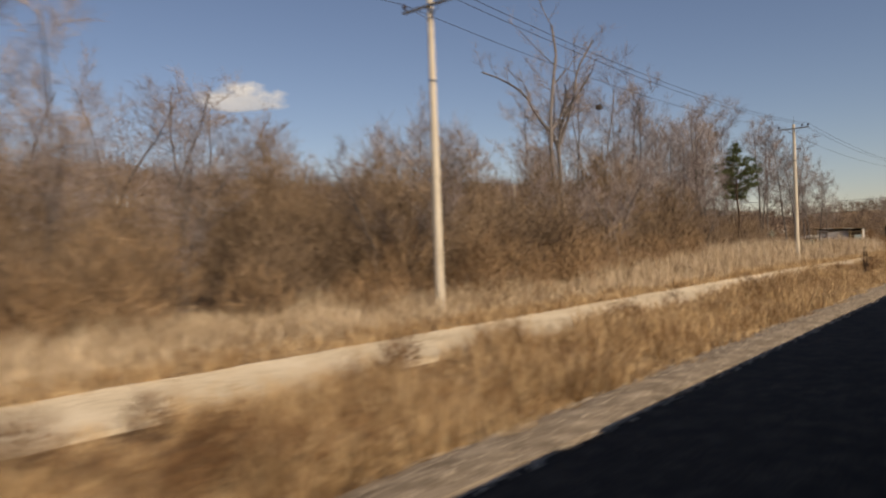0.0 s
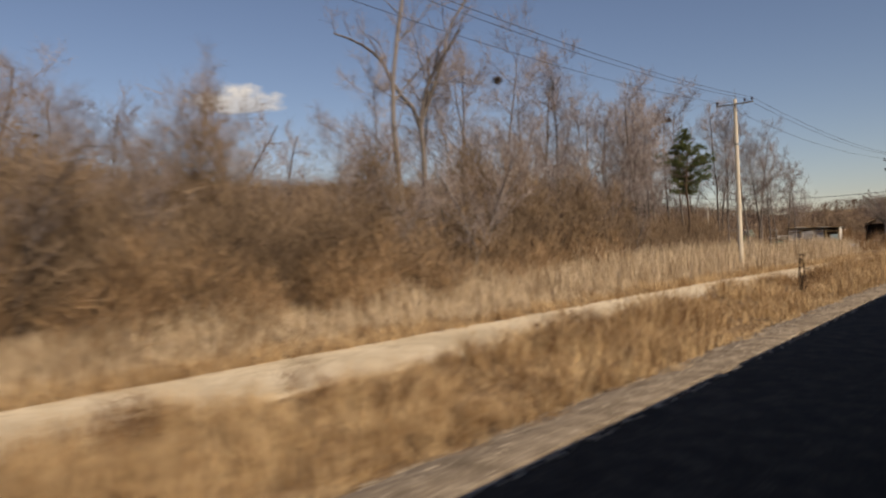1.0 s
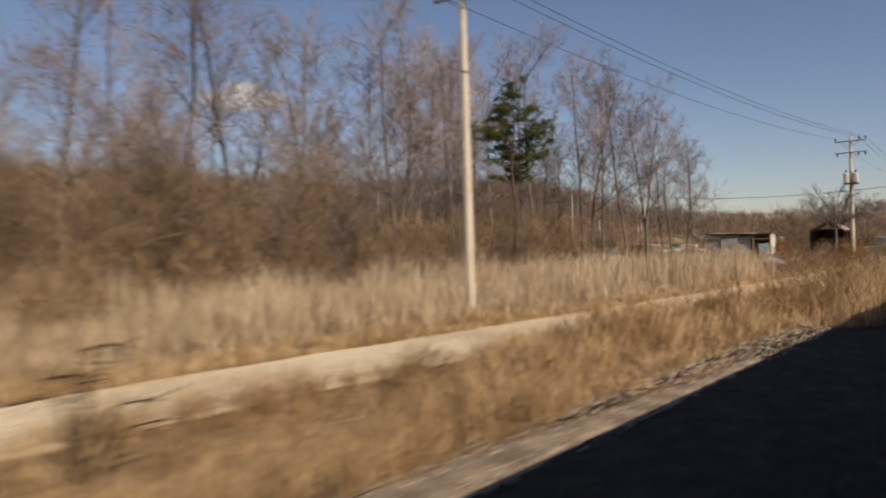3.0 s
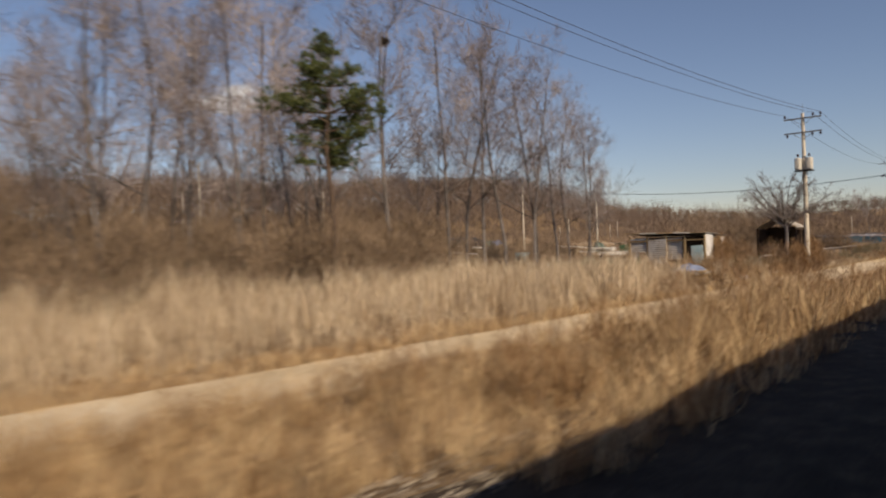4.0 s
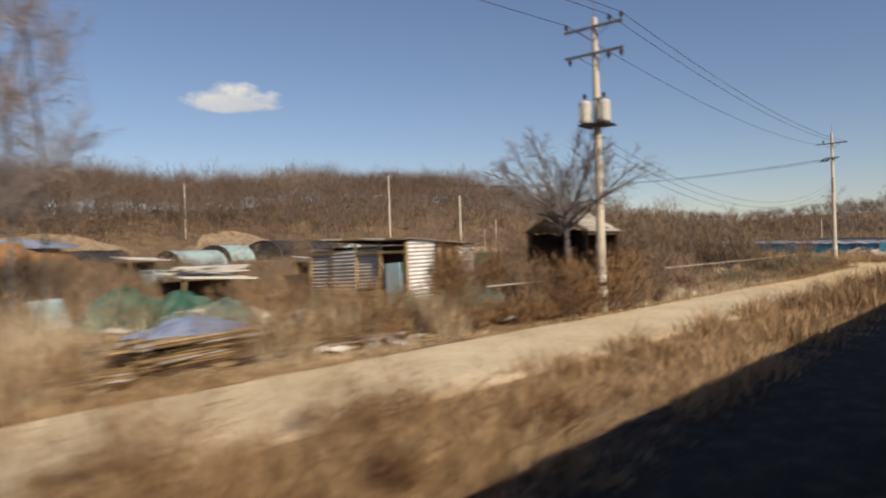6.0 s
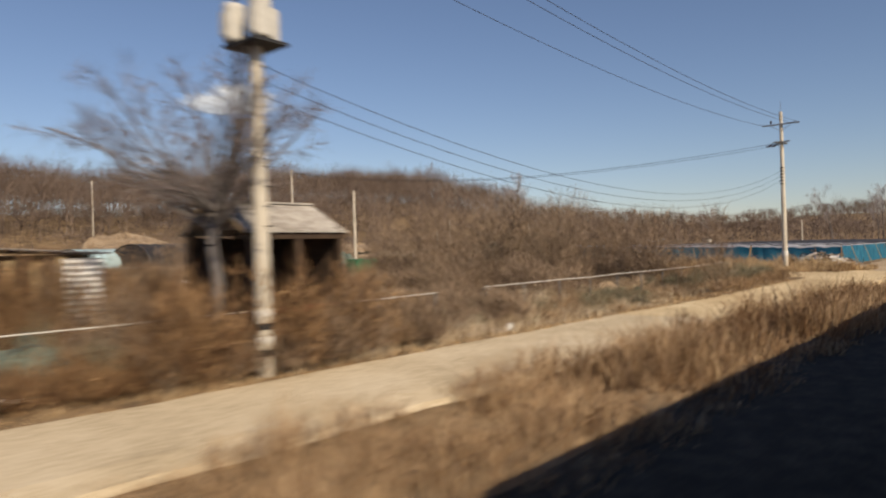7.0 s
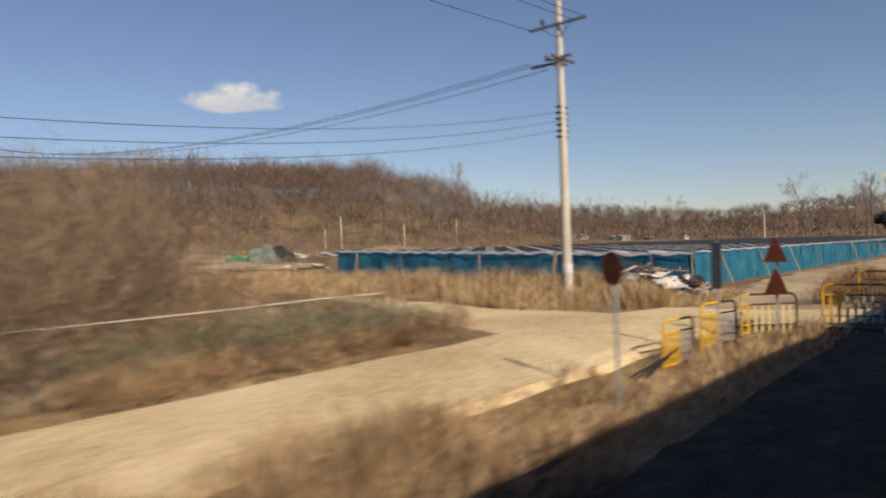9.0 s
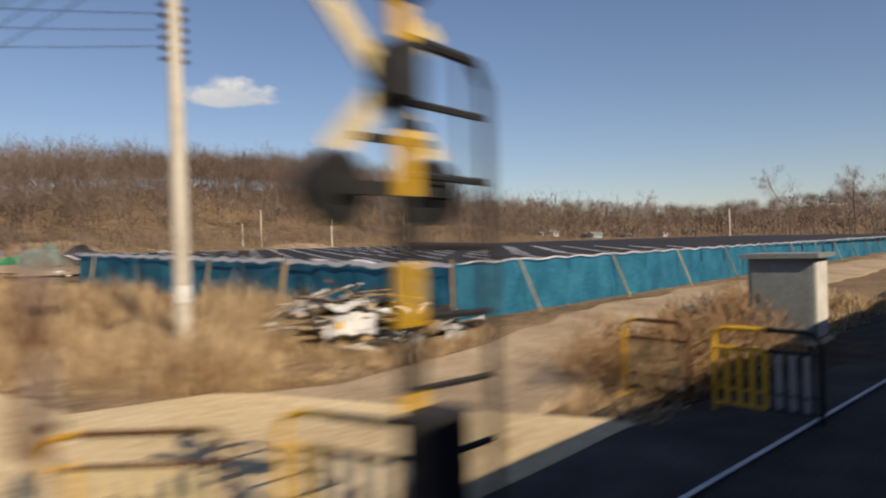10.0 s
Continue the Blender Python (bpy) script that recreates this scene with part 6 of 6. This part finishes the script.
for x, y, s, m, lb, tl in ((100.2, 18.6, 1.6, WHITE_PLASTIC, "white plastic bucket standing in a yard", 0), (103.4, 18.9, 1.9, WHITE_PLASTIC, "large white tub tipped over in a yard", 80), (104.4, 18.4, 1.3, PALE_BLUE, "pale blue bucket beside a shack", 0), (106.9, 16.4, 1.5, WHITE_PLASTIC, "dirty white bucket beside a shack", 15), (112.9, 14.0, 1.4, WHITE_PLASTIC, "white bucket by an open shelter", 0), (117.2, 19.5, 1.6, WHITE_PLASTIC, "white bucket among brown scrub", 70)):
    bucket(x, y, s, m, lb, tl)


def leaning_board(x, y, w, h, turn, mat, label):
    solid("leaning_board", Geo().box((0, 0, h / 2), (w, 0.04, h), bevel=0.008), mat, label, "board", "leaning boards", at=pose(x, y, level(x, y) - 0.03, -24, 0, turn))


for x, y, w, h, tn, m, lb in ((101.0, 18.9, 1.2, 0.9, 15, RUST_ROOF, "grey weathered panel leaning in a yard"), (104.9, 19.9, 1.4, 1.0, 10, DARK_WOOD, "dark board leaning in a yard"), (99.0, 24.0, 1.3, 1.1, 25, PALE_BLUE, "pale blue panel leaning in a yard"), (106.4, 20.8, 0.8, 1.7, -10, DARK_WOOD, "dark plank door leaning beside a shack")):
    leaning_board(x, y, w, h, tn, m, lb)
tyre(100.9, 17.2, 70)
tyre(101.4, 17.5, 20)
tyre(112.6, 15.2, 10)


def yard_frame(x, y, w, d, h, label):
    z = level(x, y)
    f = thing("yard_shelter", (x, y, z), label, "shelter", "yard shelters")
    for sx in (-1, 1):
        for sy in (-1, 1):
            part("post", Geo().tube((sx * w / 2, sy * d / 2, -0.1), (sx * w / 2, sy * d / 2, h), 0.05, 0.045, 8), WOOD, f)
    part("roof", Geo().box((0, 0, h + 0.03), (w + 0.4, d + 0.4, 0.06), pose(0, 0, 0, 4, 3).to_3x3()), WHITE_PLASTIC, f, "pale sheet roof")
    part("back_panel", Geo().box((0, d / 2, h * 0.5), (w, 0.04, h * 0.8)), DARK_WOOD, f)


yard_frame(103.7, 23.0, 2.6, 1.6, 1.52, "low lean-to with a pale sheet roof")
solid("metal_cabinet", Geo().box((0, 0, 0.7), (0.9, 0.8, 1.4), bevel=0.03).box((0, 0, 1.42), (1.0, 0.9, 0.05)), PALE_BLUE, "pale turquoise metal cabinet standing in scrub", "cabinet", at=pose(106.0, 31.2, level(106, 31.2), 0, 0, 12))
yard_frame(108.8, 38.0, 2.2, 1.6, 1.75, "small dark open shed in scrub")
yard_frame(96.0, 30.0, 2.2, 1.8, 1.7, "small dark shed with a pale roof in scrub")
yard_frame(117.5, 33.0, 2.6, 1.8, 1.6, "small dark shed with a pale sheet roof")


def tunnel(x, y, length, w, h, turn, mat, label):
    """A hooped tunnel with covered skin and end hoops."""
    z = level(x, y)
    t = thing("tunnel_shed", (x, y, z), label, "greenhouse", "hooped tunnels", turn)
    part("cover", Geo().sheet(lambda u, v: (length * (u - 0.5), -w / 2 * math.cos(math.pi * v), h * math.sin(math.pi * v) ** 0.8 + 0.03 * math.sin(25 * u)), 16, 14, 0.02), mat, t, smooth=True)
    for e in (-0.5, 0.5):
        pts = [(0, 0, 0)] + [(0, -w / 2 * 0.97 * math.cos(math.pi * i / 12), h * 0.97 * math.sin(math.pi * i / 12) ** 0.8) for i in range(13)]
        pts = [(length * e * 0.985, q[1], q[2]) for q in pts]
        part("end_wall", Geo().add(pts, [(0, i, i + 1) for i in range(1, 13)]), BLACK_NET, t)
    for k in range(9):
        hoop = [(length * (k / 8 - 0.5), -w / 2 * 1.01 * math.cos(math.pi * i / 12), h * 1.015 * math.sin(math.pi * i / 12) ** 0.8) for i in range(13)]
        part("hoop", Geo().path(hoop, 0.02, 5), STEEL, t)


tunnel(142.5, 68.0, 12, 5.5, 2.2, 15, BLACK_NET, "low black-covered hoop tunnel in a field")
tunnel(136.0, 70.0, 8, 5.0, 2.0, 15, PALE_BLUE, "hoop tunnel with pale blue cover")
heap("tarpaulin", 166.0, 45.0, 1.7, 1.1, 1.6, GREEN_NET, "torn green cover over a heap beside a fence", "tarpaulin", 27)
heap("tarpaulin", 168.9, 47.2, 1.9, 1.1, 1.5, BLACK_NET, "dark shade cloth thrown over a heap beside a fence", "tarpaulin", 29)
heap("tarpaulin", 164.6, 46.6, 1.1, 0.8, 0.9, BRIGHT_GREEN, "small green tarpaulin over rubble", "tarpaulin", 28)
tunnel(116.0, 73.0, 16, 4.4, 1.7, 5, BLACK_NET, "long low black-covered tunnel below a bank")
tunnel(122.5, 57.0, 5, 4.0, 1.8, 10, PALE_BLUE, "small tunnel under a torn pale blue cover")
solid("water_tank", Geo().box((0, 0, 0.55), (2.2, 1.4, 1.1), bevel=0.15), BRIGHT_GREEN, "dull green box-shaped tank in scrub", "tank", at=pose(141.9, 39.6, level(141.9, 39.6)))

# rubbish pile at the fence corner
rp = random.Random(12)
heap("rubbish_mound", 160.5, 12.1, 2.2, 1.4, 0.66, WOOD, "brown heap of mixed rubbish by a blue fence", "rubbish", 21)
heap("rubbish_mound", 162.0, 10.6, 0.9, 0.6, 0.5, TYRE, "black plastic sacks heaped beside a fence corner", "rubbish", 22)


def pile_top(x, y):
    return level(x, y) + max(0.02, 0.66 - 0.2 * math.hypot((x - 160.5) * 0.8, y - 12.1) ** 1.5)


for k in range(80):
    x, y = max(158.7, 160.7 + rp.gauss(0, 1.2)), 11.2 + rp.gauss(0, 0.9)
    mat, lb = rp.choice(((WHITE_PLASTIC, "torn white plastic scrap on a rubbish pile"), (WOOD, "splintered scrap on a rubbish pile"), (WHITE_PLASTIC, "bent white sheet scrap on a rubbish pile"), (WOOD, "broken board scrap on a rubbish pile"), (TYRE, "black plastic scrap on a rubbish pile"), (RUST_ROOF, "bent grey sheet scrap on a rubbish pile"), (WOOD, "snapped timber scrap on a rubbish pile")))
    litter(min(x, 162.7), max(9.4, min(y, 13.8)), rp.uniform(0.2, 0.66), mat, lb, 200 + k, pile_top(x, y))
for k in range(26):
    x, y = 160.2 + rp.gauss(0, 0.9), 12.2 + rp.gauss(0, 0.7)
    w = rp.uniform(0.7, 1.7)
    solid("waste_pole", Geo().tube((-w / 2, 0, 0), (w / 2, 0, 0), rp.uniform(0.02, 0.045), 0.022, 6), rp.choice((WOOD, WOOD, DARK_WOOD, PIPE)), "weathered pole thrown on a rubbish pile", "pole", "waste poles", at=pose(min(x, 162.2), y, pile_top(x, y) + 0.14 + 0.26 * rp.random(), 0, rp.uniform(-30, 30), rp.uniform(0, 180)))
solid("timber_prop", Geo().box((0, 0, 0.75), (0.12, 0.1, 1.6)), WOOD, "yellow-brown timber prop leaning at a blue fence", "timber", at=pose(162.7, 17.6, level(162.7, 17.6) - 0.05, 8, 4, 0))
solid("timber_prop", Geo().box((0, 0, 0.28), (0.2, 0.04, 0.62)), YELLOW, "small yellow board stuck in a rubbish pile", "timber", at=pose(158.9, 10.3, level(158.9, 10.3) - 0.04, -12, 4, 20))
for x, y, w, lift, seed in ((159.35, 10.5, 0.85, 0.3, 611), (159.7, 11.2, 0.7, 0.62, 612), (160.9, 10.4, 0.6, 0.34, 613)):
    litter(x, y, w, WHITE_PLASTIC, "crumpled white sheet on a rubbish pile", seed, level(x, y) + lift)
wt = Geo().lathe((0, 0, 0), [(0.22, 0), (0.3, 0.1), (0.33, 0.34), (0.35, 0.36), (0.31, 0.35), (0.28, 0.12), (0.05, 0.06)], 20)
solid("plastic_tub", wt, WHITE_PLASTIC, "white plastic tub lying on a rubbish pile", "tub", at=pose(159.2, 12.0, level(159.2, 12.0) + 0.4, 35, 20, 0))

for k in range(16):
    shrub(rp.uniform(159.3, 164), rp.uniform(3.6, 6.0), rp.uniform(0.4, 1.0), rp.randrange(5), rp.uniform(0, 360), WEED, "weed_clump", "brown weeds round a barrier panel", "verge weeds")

loose = []
for k in range(70):
    x = rp.uniform(158.6, 170)
    y = rp.uniform(3.4, track_near(x) - 0.2)
    if math.hypot(x - 164.9, y - 3.95) > 1.0 and y > 4.9 or x < 163.6:
        loose.append((x, y, rp.uniform(0.4, 1.05), rp.uniform(0.3, 0.65)))
twig_growth("track_weeds", "dense dark brown weeds between a dirt track and a cabinet", WEED, loose, 240, 53, 0.006, 0.34, "weeds")
solid("edge_line", Geo().box((0, 0, 0), (6.2, 0.05, 0.012), Matrix.Rotation(radians(-4.6), 3, "Z")), WHITE_SHEET, "pale painted edge line on a level crossing", "road marking", kind="structure", at=pose(158.2, 2.0, 0.955))

# broken boards and rubble before the end of the blue fence
for k in range(22):
    x, y = 165 + rp.gauss(0, 3.0), 44 + rp.gauss(0, 2.0)
    litter(x, y, rp.uniform(0.4, 0.9), rp.choice((WHITE_PLASTIC, WOOD, WOOD, CORRUGATED, GREEN_TARP)), "broken board and sheet scrap before a fence", 300 + k)
plank_stack(164.0, 42.5, 25, 4, 4, 3.0, "tumbled weathered boards before a blue fence")
heap("soil_mound", 179.9, 82.7, 6.5, 5.0, 1.5, MOUND, "pale mound of rubble and soil in a field", "soil", 41)
heap("soil_mound", 165.0, 46.5, 7.0, 5.0, 0.5, DIRT_ROAD, "low bank of pale sandy soil beside a fence", "soil", 47)
heap("soil_mound", 170.5, 62.0, 8.0, 6.0, 0.7, DIRT_ROAD, "spread of pale sandy soil with rubble", "soil", 48)
for k in range(64):
    x, y = rp.uniform(170, 190), rp.uniform(58, 80)
    litter(x, y, rp.uniform(0.5, 1.3), rp.choice((WHITE_PLASTIC, WOOD, WOOD, CORRUGATED, GREEN_NET, RUST_ROOF)), "broken sheet and board scrap over rough ground", 400 + k)
for x, y, m, lb in ((171.5, 84, GREEN_NET, "faded teal sheet spread on rough ground"), (173.5, 83, BLUE_TARP, "blue tarpaulin spread on rough ground"), (168, 86, PALE_BLUE, "pale turquoise sheet spread on rough ground")):
    heap("tarpaulin", x, y, 2.6, 1.8, 0.95, m, lb, "tarpaulin", int(x))

# far farm buildings beyond the fields


def farm_building(x, y, w, d, h, mat, label, turn=0.0):
    z = level(x, y)
    b = thing("farm_building", (x, y, z), label, "building", "far farm buildings", turn)
    part("wall", Geo().box((0, 0, h / 2), (w, d, h)), mat, b)
    g = Geo().add([(-w / 2 - 0.3, -d / 2 - 0.3, h), (w / 2 + 0.3, -d / 2 - 0.3, h), (w / 2 + 0.3, 0, h + d * 0.22), (-w / 2 - 0.3, 0, h + d * 0.22), (-w / 2 - 0.3, d / 2 + 0.3, h), (w / 2 + 0.3, d / 2 + 0.3, h)], [(0, 1, 2, 3), (3, 2, 5, 4), (0, 3, 4), (1, 5, 2), (0, 4, 5, 1)])
    part("roof", g, RUST_ROOF, b)
    for k in range(3):
        part("window", Geo().box((w * (k - 1) * 0.28, -d / 2 - 0.01, h * 0.55), (w * 0.12, 0.03, h * 0.3)), DARK_GLASS, b)


for k, (x, y, w) in enumerate(((316, 104, 5), (330, 101, 4), (322, 110, 7), (338, 106, 4), (352, 100, 6), (318, 92, 5), (366, 94, 4), (385, 92, 5))):
    farm_building(x, y, w * 0.62, 2.4, 1.1, (WHITE_PLASTIC, GREY_METAL, PALE_BLUE)[k % 3], "low pale farm building far across fields", rt.uniform(-20, 20))


# ---------------------------------------------------------------- one bright cloud, far off


def cloud_material():
    m = bpy.data.materials.new("cloud")
    m.use_nodes = True
    n, l = m.node_tree.nodes, m.node_tree.links
    n.remove(n["Principled BSDF"])
    co = n.new("ShaderNodeTexCoord")
    mp = n.new("ShaderNodeMapping")
    mp.inputs["Scale"].default_value = (0.0037, 0.0037, 0.0066)
    l.new(co.outputs["Object"], mp.inputs["Vector"])
    no = n.new("ShaderNodeTexNoise")
    no.inputs["Scale"].default_value = 1.0
    no.inputs["Detail"].default_value = 7
    no.inputs["Roughness"].default_value = 0.55
    l.new(mp.outputs["Vector"], no.inputs["Vector"])
    sep = n.new("ShaderNodeSeparateXYZ")
    l.new(co.outputs["Object"], sep.inputs[0])

    def math_node(op, a, b):
        q = n.new("ShaderNodeMath")
        q.operation = op
        for i, s in enumerate((a, b)):
            if isinstance(s, (int, float)):
                q.inputs[i].default_value = s
            else:
                l.new(s, q.inputs[i])
        return q.outputs[0]

    ex = math_node("POWER", math_node("ABSOLUTE", math_node("DIVIDE", sep.outputs["X"], 300.0), 0), 2.0)
    up = math_node("GREATER_THAN", sep.outputs["Z"], -30.0)
    zz = math_node("DIVIDE", math_node("ADD", sep.outputs["Z"], 30.0), math_node("ADD", 50.0, math_node("MULTIPLY", up, 95.0)))
    ez = math_node("POWER", math_node("ABSOLUTE", zz, 0), 2.0)
    r = math_node("SUBTRACT", 1.0, math_node("ADD", ex, ez))
    body = math_node("ADD", r, math_node("MULTIPLY", math_node("SUBTRACT", no.outputs["Fac"], 0.5), 2.6))
    al = n.new("ShaderNodeMapRange")
    al.inputs["From Min"].default_value, al.inputs["From Max"].default_value = 0.0, 0.62
    l.new(body, al.inputs["Value"])
    shade = n.new("ShaderNodeMapRange")
    shade.inputs["From Min"].default_value, shade.inputs["From Max"].default_value = -80, 70
    l.new(math_node("ADD", sep.outputs["Z"], math_node("MULTIPLY", math_node("SUBTRACT", no.outputs["Fac"], 0.5), 220.0)), shade.inputs["Value"])
    mix = n.new("ShaderNodeMix")
    mix.data_type = "RGBA"
    mix.inputs["A"].default_value = (0.42, 0.48, 0.60, 1)
    mix.inputs["B"].default_value = (0.74, 0.73, 0.73, 1)
    l.new(shade.outputs[0], mix.inputs["Factor"])
    em = n.new("ShaderNodeEmission")
    l.new(mix.outputs["Result"], em.inputs["Color"])
    tr = n.new("ShaderNodeBsdfTransparent")
    ms = n.new("ShaderNodeMixShader")
    l.new(al.outputs[0], ms.inputs["Fac"])
    l.new(tr.outputs[0], ms.inputs[1])
    l.new(em.outputs[0], ms.inputs[2])
    l.new(ms.outputs[0], n["Material Output"].inputs["Surface"])
    return m


CA, CE, CD = radians(56.6), radians(12.1), 4600.0
cp = Vector((math.cos(CE) * math.cos(CA), math.cos(CE) * math.sin(CA), math.sin(CE))) * CD + Vector((75, 0, 3))
cg = Geo().sheet(lambda u, v: (823 * (u - 0.5), 34 * math.sin(math.pi * u), 460 * (v - 0.5)), 10, 4)
solid("backdrop_cloud", cg, cloud_material(), "small white fair-weather cloud in blue sky", "cloud", kind="structure", at=Matrix.Translation(cp) @ Matrix.Rotation(CA - math.pi / 2, 4, "Z"))
